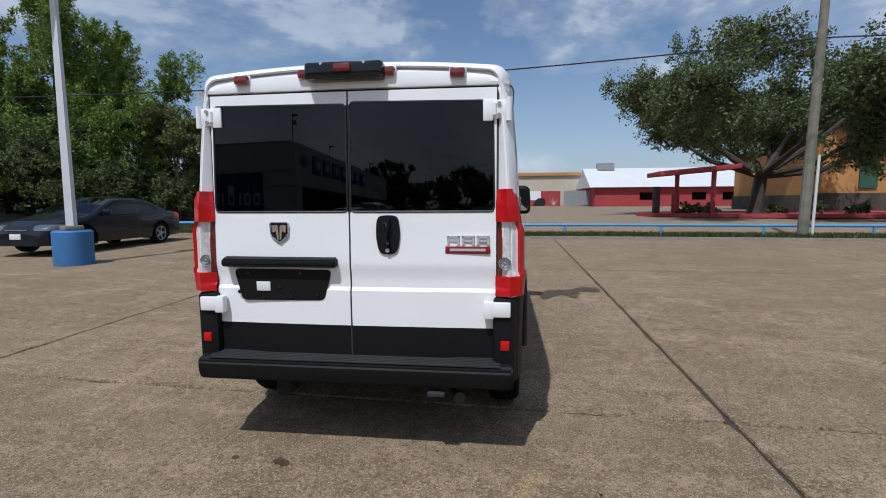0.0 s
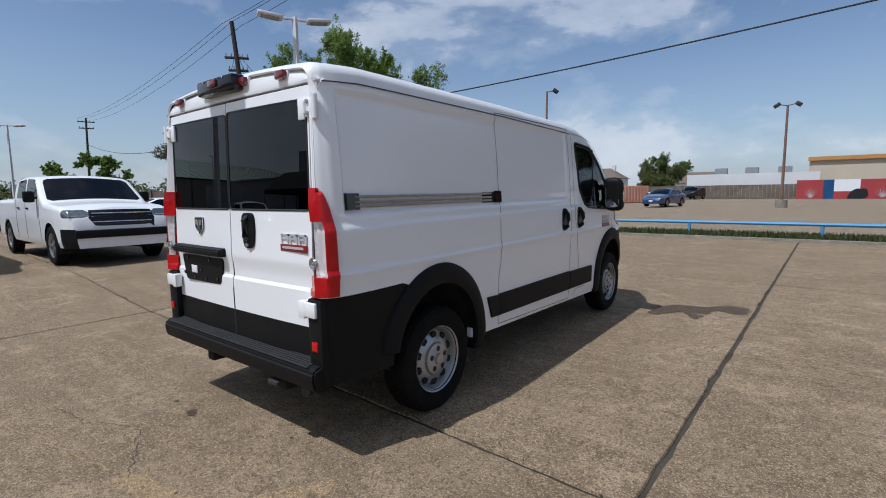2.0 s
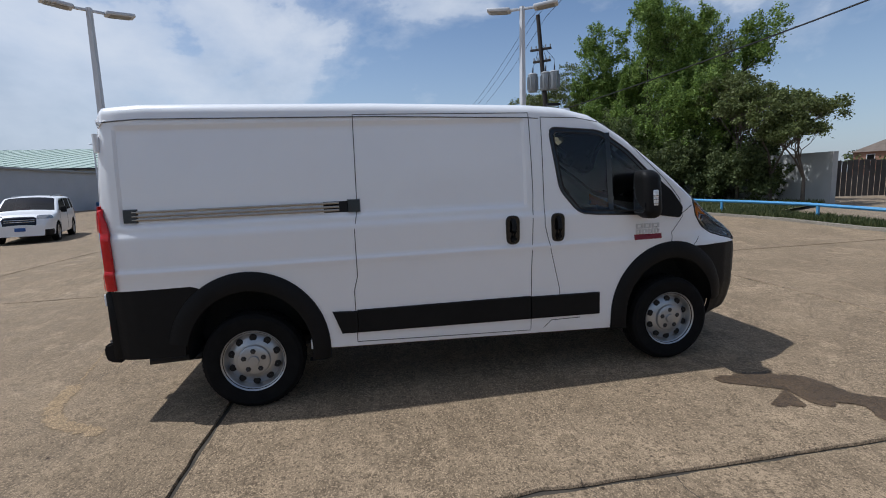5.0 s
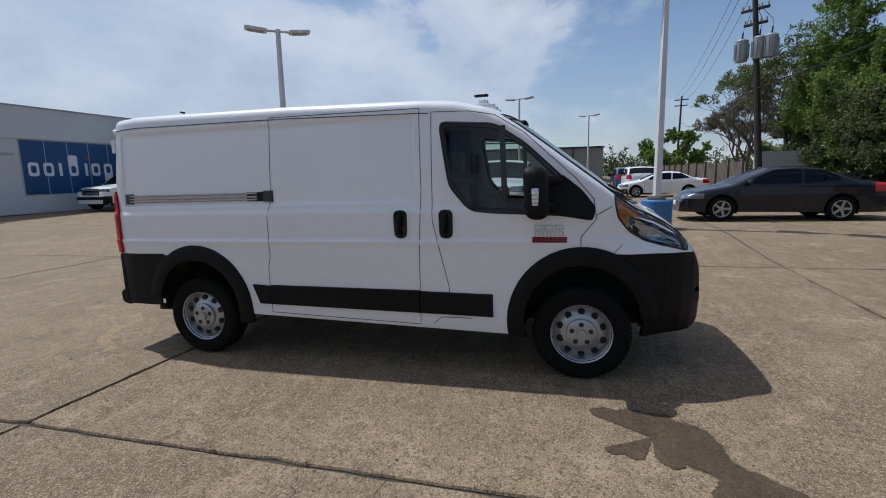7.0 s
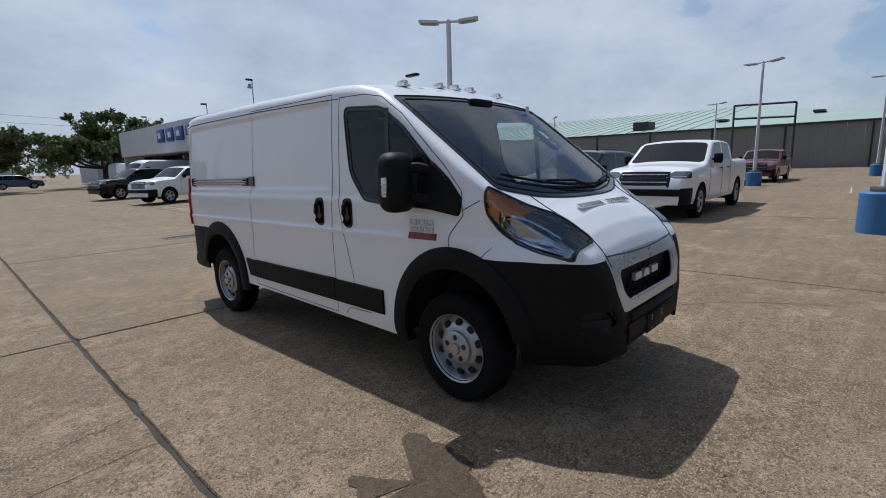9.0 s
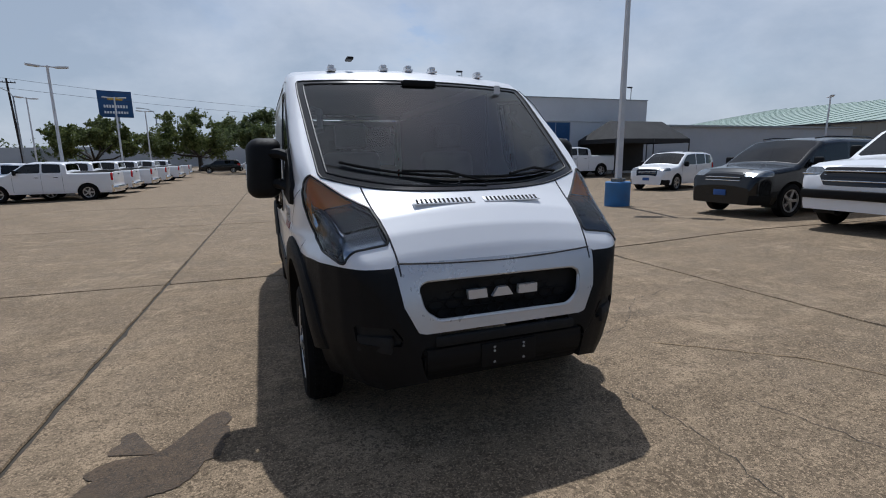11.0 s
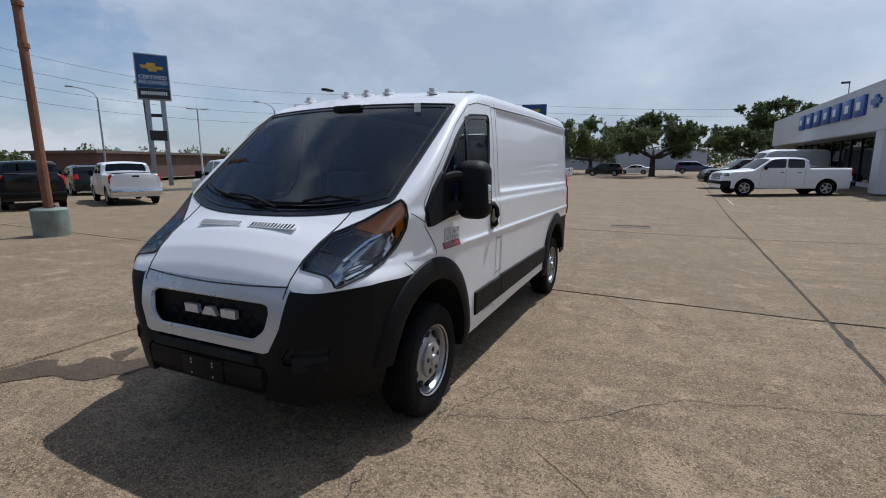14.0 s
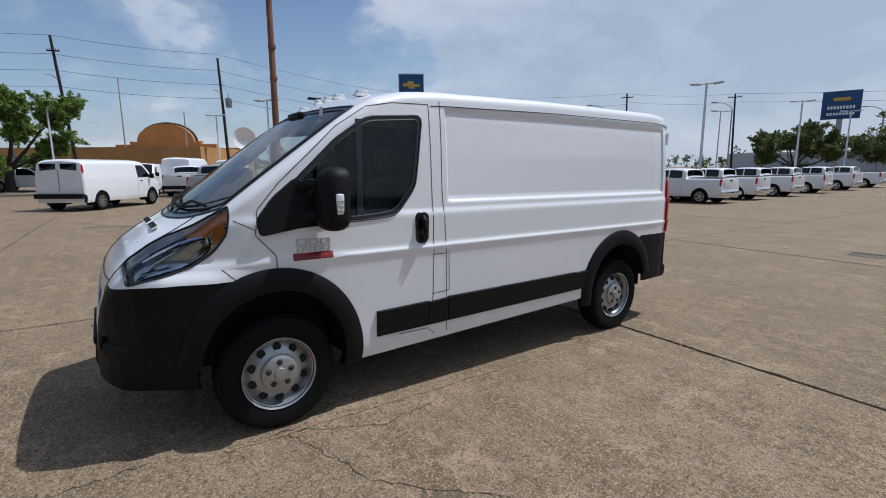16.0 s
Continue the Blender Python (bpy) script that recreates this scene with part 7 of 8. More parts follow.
# the thick cable along the verge, the lines over the rear fence and the street lines
wire((10.2, 17.6, 6.75), (-23.0, 15.5, 5.4), 0.45, 0.024, 40)
wire((10.2, 17.6, 6.75), (60.0, 18.0, 8.6), 0.5, 0.024)
wire((-23.0, 15.5, 5.5), (-72, 22, 8.6), 1.4, 0.022)
for k, z in ((0, 0), (0.8, -0.2), (-0.8, -0.1)):
    wire(T2 + Vector((k * 0.5, k * 0.4, z)), T8 + Vector((k * 0.5, k, z)), 0.8, 0.012)
    wire(T2 + Vector((k * 0.5, k * 0.4, z)), (14.0 + k, 12.0, 13.5), 0.9, 0.012)
for z in (0, -1.6, -3.0, -4.4):
    wire(T3 + Vector((0, 0, z)), T4 + Vector((0, 0, z + 0.4)), 0.25, 0.016)
    wire(T4 + Vector((0, 0, z + 0.4)), T7 + Vector((0, 0, z)), 0.5, 0.016)
    wire(T3 + Vector((0, 0, z)), (62, 55, 13 + z), 0.5, 0.016)
    wire(T7 + Vector((0, 0, z)), T5 + Vector((0, 0, z)), 0.6, 0.016)
for z in (0, -1.2):
    wire(T5 + Vector((0, 0, z)), T6 + Vector((0, 0, z)), 0.4, 0.016)
    wire(T6 + Vector((0, 0, z)), (-30, -110, 12 + z), 0.9, 0.02)


# ---- trees ----
def leaf_cloud(name, centres, radii, per, size, mat, parent, seed, flat=0.75, upright=0.5, sprays=9):
    """A crown of many small leaves on short sprays that leave each bough's end, with gaps between them."""
    rs = np.random.RandomState(seed)
    cen, rad = np.array(centres, float), np.array(radii, float)
    hub = np.repeat(cen, sprays, 0)
    rr = np.repeat(rad, sprays)[:, None]
    out = rs.normal(size=hub.shape)
    out /= np.linalg.norm(out, axis=1, keepdims=True)
    start = hub + out * rr * rs.uniform(0.0, 0.55, (len(hub), 1)) * (1, 1, flat)
    axis = out * (1, 1, flat) + rs.normal(size=hub.shape) * 0.35 + (0, 0, upright)
    axis *= rr * rs.uniform(0.35, 0.95, (len(hub), 1)) / np.linalg.norm(axis, axis=1, keepdims=True)
    m = max(3, per // sprays)
    u = rs.uniform(0, 1, (len(hub), m, 1)) ** 0.8
    c = start[:, None] + axis[:, None] * u + rs.normal(size=(len(hub), m, 3)) * (rr[:, None] * 0.17 * (1.15 - u * 0.8))
    c = c.reshape(-1, 3)
    a, b = rs.normal(size=c.shape), rs.normal(size=c.shape)
    a /= np.linalg.norm(a, axis=1, keepdims=True)
    b -= a * (a * b).sum(1, keepdims=True)
    b /= np.linalg.norm(b, axis=1, keepdims=True)
    s = size * rs.uniform(0.5, 1.3, (len(c), 1))
    v = np.stack([c - a * s, c + b * s * 0.55, c + a * s, c - b * s * 0.55], 1).reshape(-1, 3)
    n = len(c)
    me = bpy.data.meshes.new(name)
    me.from_pydata(v.tolist(), [], np.arange(4 * n).reshape(-1, 4).tolist())
    me.materials.append(M[mat])
    ob = new(name, me)
    ob.parent = parent
    return ob


def tree(x, y, h, spread, label, leaf="leaf_oak", seed=1, trunk=0.3, fork=0.28, density=260, size=0.16, crown_low=0.35, limbs=7, flat=0.75, clump=0.17, lean=0.0, upright=0.35):
    """A tapered trunk that forks into limbs and boughs, with clumps of leaves at their ends."""
    rg = random.Random(seed)
    t = thing("tree", label, "tree", "trees", at=on_ground(x, y))
    bm = bmesh.new()
    base, top = Vector((0, 0, -0.1)), Vector((lean, lean * 0.4, h * fork))
    rod(bm, base, base.lerp(top, 0.15), trunk * 1.5, trunk * 1.1, 9)
    rod(bm, base.lerp(top, 0.14), top, trunk * 1.1, trunk * 0.85, 9)
    tips = []
    for k in range(limbs):
        a = 2 * math.pi * (k + rg.uniform(-0.3, 0.3)) / limbs
        out = rg.uniform(0.45, 0.75) * spread
        z = h * rg.uniform(crown_low + 0.05, 0.72)
        e = Vector((math.cos(a) * out, math.sin(a) * out, z)) + Vector((lean, lean * 0.4, 0))
        m = top.lerp(e, 0.5) + Vector((rg.uniform(-0.3, 0.3), rg.uniform(-0.3, 0.3), -0.04 * h + rg.uniform(-0.2, 0.3)))
        rod(bm, top, m, trunk * 0.55, trunk * 0.36, 7)
        rod(bm, m, e, trunk * 0.36, trunk * 0.16, 6)
        for j in range(4):
            b = a + rg.uniform(-0.9, 0.9)
            f = m.lerp(e, rg.uniform(0.3, 1.0))
            o = spread * rg.uniform(0.2, 0.42)
            g = f + Vector((math.cos(b) * o, math.sin(b) * o, h * rg.uniform(0.02, 0.24)))
            g.z = min(g.z, h * 0.93)
            rod(bm, f, g, trunk * 0.16, trunk * 0.05, 5)
            tips += [g, f.lerp(g, 0.6)]
        tips += [e]
    for k in range(limbs):
        a = rg.uniform(0, 6.28)
        o = spread * rg.uniform(0, 0.5)
        tips.append(Vector((math.cos(a) * o, math.sin(a) * o, h * rg.uniform(0.78, 0.95))))
    part("trunk", bm, "bark", t, "rough grey-brown trunk and limbs")
    leaf_cloud("crown", [tuple(p) for p in tips], [rg.uniform(0.7, 1.3) * clump * spread for _ in tips], density, size, leaf, t, seed, flat, upright, 11)
    return t


def bare_tree(x, y, h, spread, label, seed=1, trunk=0.16, leaf=None, per=9):
    """A leafless tree: boughs that fork again and again into twigs."""
    rg = random.Random(seed)
    t = thing("bare_tree", label, "tree", "trees", at=on_ground(x, y))
    bm = bmesh.new()
    tips = []

    def grow(p, d, ln, r, depth):
        q = p + d * ln
        rod(bm, p, q, r, r * 0.68, 5 if depth < 3 else 3, caps=False)
        if depth > 6:
            tips.append(tuple(q))
            return
        for k in range(3 if depth < 3 else 2):
            e = (d + Vector((rg.uniform(-1, 1), rg.uniform(-1, 1), rg.uniform(-0.35, 0.6))) * (0.55 * spread / h + 0.28)).normalized()
            grow(q, e, ln * rg.uniform(0.64, 0.84), r * 0.60, depth + 1)
    grow(Vector((0, 0, -0.1)), Vector((0, 0, 1)), h * 0.24, trunk, 0)
    part("crown", bm, "twig", t, "bare forking branches")
    if leaf:
        leaf_cloud("foliage", tips, [0.28] * len(tips), per, 0.06, leaf, t, seed)
    return t


# oak by the restaurant, tall trees behind the fence, bare trees, street trees
tree(16.3, 33.8, 12.0, 9.6, "broad live oak with a dark spreading crown", seed=5, trunk=0.42, fork=0.22, density=1250, size=0.10, crown_low=0.26, limbs=11, lean=0.4, clump=0.19)
tree(28.0, 47.0, 13.0, 8.0, "tall live oak behind the ochre building", seed=6, trunk=0.4, density=520, size=0.15, limbs=8, clump=0.21)
for k, (x, y, h, s) in enumerate(((-25.0, 20.4, 10.6, 2.9), (-21.8, 21.6, 11.8, 3.3), (-18.6, 22.2, 9.6, 2.9), (-23.4, 24.0, 11.0, 3.4), (-28.0, 24.5, 9.5, 3.2))):
    tree(x, y, h, s, "tall feathery green tree before the boundary wall", "leaf_bright" if k != 3 else "leaf_olive", 20 + k, 0.17, 0.16, 900, 0.065, 0.10, 9, 1.5, 0.29, upright=1.5)
for k, (x, y, h, s) in enumerate(((-25.6, 20.0, 4.6, 2.6), (-22.4, 20.8, 5.2, 2.8), (-19.4, 21.4, 5.0, 2.8), (-16.6, 22.6, 4.2, 2.4), (-27.8, 22.0, 4.8, 2.8))):
    tree(x, y, h, s, "dark shrubby evergreen below the tall trees", "leaf_oak", 80 + k, 0.10, 0.10, 520, 0.07, 0.06, 9, 1.2, 0.30, upright=0.9)
for k, (x, y, h) in enumerate(((-15.9, 22.2, 6.6), (-14.4, 22.5, 5.6), (-13.1, 22.8, 4.8), (-17.0, 21.8, 7.0))):
    bare_tree(x, y, h, 3.0, "slender grey tree with thin new leaves", 40 + k, 0.09, "leaf_olive")
for k, (x, y, h) in enumerate(((-31.0, 18.6, 8.6), (-35.5, 19.4, 7.6), (-28.3, 19.2, 9.4), (-40.5, 20.5, 6.5))):
    bare_tree(x, y, h, 6.0, "bare wide-branching tree behind the fence", 60 + k, 0.17, "leaf_dry" if k % 2 else "leaf_olive", 3)
tree(-58.0, 33.0, 8.0, 5.0, "round green tree beyond the parked cars", "leaf_bright", 31, 0.25, 0.25, 420, 0.17, 0.15, 8, 1.0)
tree(-65.0, 20.0, 6.5, 4.0, "round green tree by the warehouse", "leaf_bright", 32, 0.2, 0.2, 420, 0.15, 0.1, 8, 1.0)
bare_tree(-18.9, 41.0, 6.2, 5.4, "reddish bare tree behind the board fence", 70, 0.16, "leaf_dry", 14)
tree(-20.5, 94.0, 7.6, 4.4, "spring green tree by the far lot", "leaf_olive", 33, 0.2, 0.14, 900, 0.09, 0.06, 12, 1.0, 0.26, upright=0.9)
tree(-52.0, 96.0, 9.5, 5.0, "leafy olive-green tree by the roadside", "leaf_olive", 34, 0.2, 0.2, 420, 0.15, 0.15, 8)
tree(-0.9, -56.0, 7.6, 6.6, "broad street oak in the lot", "leaf_oak", 7, 0.34, 0.3, 560, 0.14, 0.36, 9)
tree(-12.8, -58.5, 8.4, 6.0, "broad street oak beside the showroom", "leaf_oak", 8, 0.34, 0.25, 560, 0.14, 0.3, 9)
tree(9.5, -76.0, 9.0, 8.5, "broad olive-green street oak", "leaf_olive", 9, 0.34, 0.25, 520, 0.16, 0.25, 9)
tree(-18.0, -64.0, 8.0, 6.5, "broad olive-green street oak by the road", "leaf_olive", 10, 0.34, 0.25, 520, 0.16, 0.28, 9)
tree(22.0, -70.0, 7.5, 6.0, "olive street tree by the road", "leaf_olive", 11, 0.3, 0.25, 480, 0.16, 0.28, 8)
tree(43.0, 13.5, 7.6, 5.0, "full green tree by the street", "leaf_bright", 12, 0.3, 0.2, 700, 0.12, 0.15, 9)
tree(40.0, 19.0, 7.0, 4.6, "full green tree by the street", "leaf_olive", 13, 0.3, 0.2, 700, 0.12, 0.15, 9)
# distant belt of woods round the horizon
rs = np.random.RandomState(3)
cs, rd = [], []
for k in range(230):
    a = rs.uniform(0, 2 * np.pi)
    d = rs.uniform(115, 190)
    x, y = d * np.cos(a), d * np.sin(a)
    if y > 60 and abs(x) < 60:
        continue
    r = rs.uniform(2.0, 3.6)
    for j in range(5):
        cs.append((x + rs.uniform(-5, 5), y + rs.uniform(-5, 5), 0.6 + rs.uniform(0.3, 1.1) * r))
        rd.append(r)
woods = leaf_cloud("distant_woods", cs, rd, 150, 0.36, "leaf_oak", None, 5, 0.8)
tagged(woods, "far belt of dark green trees on the horizon", "woods", kind="stuff")


# ---- buildings ----
def wall_box(name, c, s, mat, parent, label=""):
    return part(name, box(bmesh.new(), c, s), mat, parent, label, smooth=0)


# showroom with blue window film
X0, Y0, ZB, ZT = -12.1, -19.4, 0.15, 5.45
show = thing("showroom", "long white dealership showroom with blue window film and blue letter shapes", "building")
wall_box("north_wall", ((X0 - 27.0) / 2, Y0 - 0.15, (ZB + ZT) / 2), (X0 + 27.0 - 0.02, 0.3, ZT - ZB), "stucco_white", show)
wall_box("upper_band", ((X0 - 27.0) / 2, Y0 + 0.03, ZT - 0.78), (X0 + 27.0 + 0.06, 0.10, 1.56), "stucco_white", show, "white fascia band")
wall_box("parapet_cap", ((X0 - 27.0) / 2, Y0 + 0.04, ZT + 0.03), (X0 + 27.0 + 0.1, 0.2, 0.06), "galv", show)
wall_box("west_wall", (-27.0 + 0.15, Y0 - 14.2, (ZB + ZT) / 2), (0.3, 28.0, ZT - ZB), "stucco_white", show)
wall_box("roof", ((X0 - 27.0) / 2, Y0 - 14.2, ZT - 0.3), (14.4, 28.0, 0.15), "white_roof", show)
wall_box("south_wall", ((X0 - 27.0) / 2, Y0 - 28.2, (ZB + ZT) / 2), (14.9, 0.3, ZT - ZB), "stucco_white", show)
wall_box("east_fascia", (X0 + 0.10, Y0 - 14.0, ZT - 1.15), (0.25, 28.2, 2.3), "stucco_white", show, "white fascia with raised letters")
wall_box("canopy_soffit", (X0 - 0.9, Y0 - 14.0, ZT - 2.32), (2.2, 28.2, 0.08), "stucco_band", show)
wall_box("corner_pier", (X0 - 0.2, Y0 - 0.497, (ZB + ZT - 2.3) / 2), (0.8, 1.0, ZT - 2.3 - ZB), "stucco_white", show)
wall_box("inner_wall", (X0 - 6.0, Y0 - 14.0, 1.8), (0.2, 27.5, 3.2), "stucco_band", show)
for k in range(13):
    y = Y0 - 1.2 - 2.08 * k
    gl = part("shop_window", box(bmesh.new(), (X0 - 1.7, y - 1.0, 1.72), (0.03, 1.94, 2.7)), "glass_shop", show, "dark shop-front glass", smooth=0)
    part("mullion", box(bmesh.new(), (X0 - 1.66, y - 2.04, 1.72), (0.10, 0.10, 2.7)), "sign_black", gl, smooth=0)
part("sill_wall", box(bmesh.new(), (X0 - 1.68, Y0 - 14, 0.26), (0.16, 27.0, 0.26)), "stucco_white", show, smooth=0)
for k in range(7):
    y = Y0 - 3.4 - 2.1 * k
    s = part("fascia_letter", box(bmesh.new(), (X0 + 0.30, y, ZT - 0.95), (0.16, 1.45, 1.05), 0.05), "letter_blue", show, "plain blue raised letter block")
    part("letter_notch", box(bmesh.new(), (X0 + 0.385, y - 0.1 + 0.2 * (k % 2), ZT - 0.95), (0.03, 0.62, 0.42), 0.02), "sign_white", s)
part("fascia_emblem", prism(bmesh.new(), [(Y0 - 1.9, ZT - 0.8), (Y0 - 1.5, ZT - 0.8), (Y0 - 1.45, ZT - 0.62), (Y0 - 1.1, ZT - 0.62), (Y0 - 1.05, ZT - 0.8), (Y0 - 0.7, ZT - 0.8), (Y0 - 0.75, ZT - 1.05), (Y0 - 1.1, ZT - 1.05), (Y0 - 1.15, ZT - 1.22), (Y0 - 1.5, ZT - 1.22), (Y0 - 1.55, ZT - 1.05), (Y0 - 1.9, ZT - 1.05)], X0 + 0.24, X0 + 0.34), "letter_blue", show, "plain blue cross-shaped emblem")
# window film in five panes with plain white shapes
WX0, WX1, WZ0, WZ1 = -14.4, -20.35, 1.10, 3.82
for k in range(5):
    a, b = WX0 + (WX1 - WX0) * k / 5, WX0 + (WX1 - WX0) * (k + 1) / 5
    pn = part("film_pane", box(bmesh.new(), ((a + b) / 2, Y0 + 0.012, (WZ0 + WZ1) / 2), (abs(b - a) - 0.05, 0.03, WZ1 - WZ0)), "sign_blue", show, "blue printed window film", smooth=0)
part("window_frame", box(bmesh.new(), ((WX0 + WX1) / 2, Y0 + 0.004, (WZ0 + WZ1) / 2), (6.05, 0.02, WZ1 - WZ0 + 0.1)), "stucco_band", show, smooth=0)
for k, (u, rise) in enumerate(((0.35, 0), (0.98, 0), (1.5, 0), (2.1, 1), (2.72, 0), (3.2, 0), (3.85, -1), (4.55, 0))):
    z0, z1 = 2.02 - (0.34 if rise < 0 else 0), 2.72 + (0.42 if rise > 0 else 0)
    w = 0.16 if k in (2, 4) else 0.52
    x = WX0 - 0.12 - u * 1.18
    shape = rounded([(x - w / 2, z0), (x + w / 2, z0), (x + w / 2, z1), (x - w / 2, z1)], 0.16 if w > 0.3 else 0.05)
    s = part("film_shape", prism(bmesh.new(), shape, Y0 + 0.027, Y0 + 0.035, "y"), "sign_white", show, "plain white rounded shape")
    if w > 0.3:
        part("shape_hole", prism(bmesh.new(), rounded([(x - 0.13, 2.18), (x + 0.13, 2.18), (x + 0.13, 2.56), (x - 0.13, 2.56)], 0.1), Y0 + 0.035, Y0 + 0.040, "y"), "sign_blue", s)
part("film_dot", prism(bmesh.new(), rounded([(-17.9, 2.9), (-17.7, 2.9), (-17.7, 3.1), (-17.9, 3.1)], 0.09), Y0 + 0.027, Y0 + 0.035, "y"), "red_wall", show)
# ramp rail, camera masts
ramp = thing("ramp_rail", "white steel handrail along the showroom entrance", "railing")
for z in (0.75, 1.05):
    part("rail", tube(bmesh.new(), [(X0 + 0.9, Y0 - 3, z + 0.1), (X0 + 0.9, Y0 - 12, z + 0.45)], 0.03, 6), "pole_white", ramp)
for k in range(7):
    y = Y0 - 3 - 1.5 * k
    part("post", rod(bmesh.new(), (X0 + 0.9, y, 0.05), (X0 + 0.9, y, 1.15 + 0.035 * (Y0 - 3 - y)), 0.025, seg=6), "pole_white", ramp)
for x, y, h in ((X0 - 0.1, Y0 - 0.3, 1.45), (X0 + 0.0, Y0 - 7.0, 0.7), (X0 + 0.0, Y0 - 20.0, 0.9), (-25.8, Y0 - 0.3, 0.95)):
    cm = thing("camera_mast", "slim roof mast with small security cameras", "security camera", at=pose(x, y, ZT + 0.06))
    part("mast", rod(bmesh.new(), (0, 0, 0), (0, 0, h), 0.03, seg=6), "galv", cm)
    part("camera", box(bmesh.new(), (0.22, 0.1, h - 0.06), (0.42, 0.12, 0.12), 0.03, m=Matrix()), "sign_black", cm)
    if h > 1.2:
        part("horn", lathe(bmesh.new(), [(0.05, 0.0), (0.10, -0.12), (0.17, -0.26), (0.15, -0.26), (0.001, -0.1)], (0.2, 0.05, h - 0.28), 12, "z"), "galv", cm)
        part("arm", rod(bmesh.new(), (0, 0, h - 0.3), (0.25, 0.06, h - 0.3), 0.02, seg=5), "galv", cm)
# side building and black canopy tent
annex = thing("annex", "pale grey corrugated service building", "building")
wall_box("wall", (-40.0, Y0 - 1.0, 1.9), (25.8, 0.3, 3.6), "stucco_band", annex)
wall_box("roof_edge", (-40.0, Y0 - 0.8, 3.75), (25.8, 0.4, 0.14), "galv", annex)
wall_box("side_wall", (-52.8, Y0 - 8.0, 1.9), (0.3, 14.0, 3.6), "stucco_band", annex)
wall_box("roof", (-40.0, Y0 - 8.0, 3.6), (25.6, 14.0, 0.12), "white_roof", annex)
tent = thing("canopy_tent", "black cloth canopy tent on steel legs", "tent")
TX0, TX1, TY0, TY1 = -20.4, -26.4, -14.6, -18.4
bm = bmesh.new()
rid = [bm.verts.new((x, (TY0 + TY1) / 2, 3.75)) for x in (TX0 - 1.0, TX1 + 0.6)]
e0 = [bm.verts.new((x, TY0, 2.55)) for x in (TX0, TX1)]
e1 = [bm.verts.new((x, TY1, 2.55)) for x in (TX0, TX1)]
for f in ((e0[0], e0[1], rid[1], rid[0]), (e1[1], e1[0], rid[0], rid[1]), (e0[0], rid[0], e1[0]), (e0[1], e1[1], rid[1])):
    bm.faces.new(f)
for a, b in ((e0[0], e0[1]), (e1[0], e1[1]), (e0[0], e1[0]), (e0[1], e1[1])):
    lo = [bm.verts.new(v.co - Vector((0, 0, 0.28))) for v in (a, b)]
    bm.faces.new((a, b, lo[1], lo[0]))
part("cover", bm, "tent", tent, smooth=0)
for x in (TX0, (TX0 + TX1) / 2, TX1):
    for y in (TY0, TY1):
        part("leg", rod(bmesh.new(), (x, y, gz(x, y)), (x, y, 2.5), 0.04, seg=6), "sign_black", tent)
part("back_sheet", box(bmesh.new(), (TX0 - 2.8, TY1 + 0.1, 1.4), (5.6, 0.03, 2.0)), "tent", tent, smooth=0)

# long warehouse with a pale green roof
ware = thing("warehouse", "long tan metal warehouse with a pale green roof", "building")
WY0, WY1, WX = -62.0, 11.5, -64.5
for k in range(49):
    y = WY0 + 1.5 * k
    part("siding_panel", box(bmesh.new(), (WX, y + 0.75, 2.35), (0.2, 1.485, 4.9)), "metal_wall", ware, smooth=0)
for k in range(10):
    y = WY0 + 7.4 * k
    part("downpipe", box(bmesh.new(), (WX + 0.16, y + 3, 2.3), (0.12, 0.16, 4.8)), "sign_black", ware, smooth=0)
part("gutter", box(bmesh.new(), (WX + 0.2, (WY0 + WY1) / 2, 4.86), (0.3, WY1 - WY0, 0.2)), "sign_black", ware, smooth=0)
bm = bmesh.new()
vs = [bm.verts.new(p) for p in ((WX + 0.35, WY0, 4.9), (WX + 0.35, WY1 + 0.3, 4.9), (WX - 36, WY1 - 20, 10.2), (WX - 36, WY0, 10.2))]
bm.faces.new(vs)
part("roof_slope", bm, "green_roof", ware, "pale green ribbed metal roof", smooth=0)
bm = bmesh.new()
bm.faces.new([bm.verts.new(p) for p in ((WX + 0.35, WY1 + 0.3, 4.9), (WX - 72, WY1 + 0.3, 4.9), (WX - 36, WY1 - 20, 10.2))])
part("hip_slope", bm, "green_roof", ware, smooth=0)
for k in range(27):
    y = WY0 + 2.0 * k
    part("roof_rib", prism(bmesh.new(), [(WX + 0.35, 4.9), (WX - 36, 10.2), (WX - 36, 10.28), (WX + 0.35, 4.98)], y, y + 0.06, "y"), "green_roof", ware, smooth=0)
part("end_wall", box(bmesh.new(), (WX - 18, WY1 - 0.1, 2.35), (36, 0.2, 4.9)), "metal_wall", ware, smooth=0)
part("roof_vent", box(bmesh.new(), (WX - 8, -8, 6.3), (2.0, 1.2, 0.25)), "dark_wall", ware, smooth=0)
part("roof_vent", box(bmesh.new(), (WX - 12, 2, 6.9), (2.0, 1.2, 0.25)), "dark_wall", ware, smooth=0)
part("roof_unit", box(bmesh.new(), (WX - 4, -17, 6.0), (2.4, 2.2, 1.1)), "dark_metal", ware, smooth=0)
frame_ = thing("steel_frame", "tall dark steel sign frame in the lot", "frame")
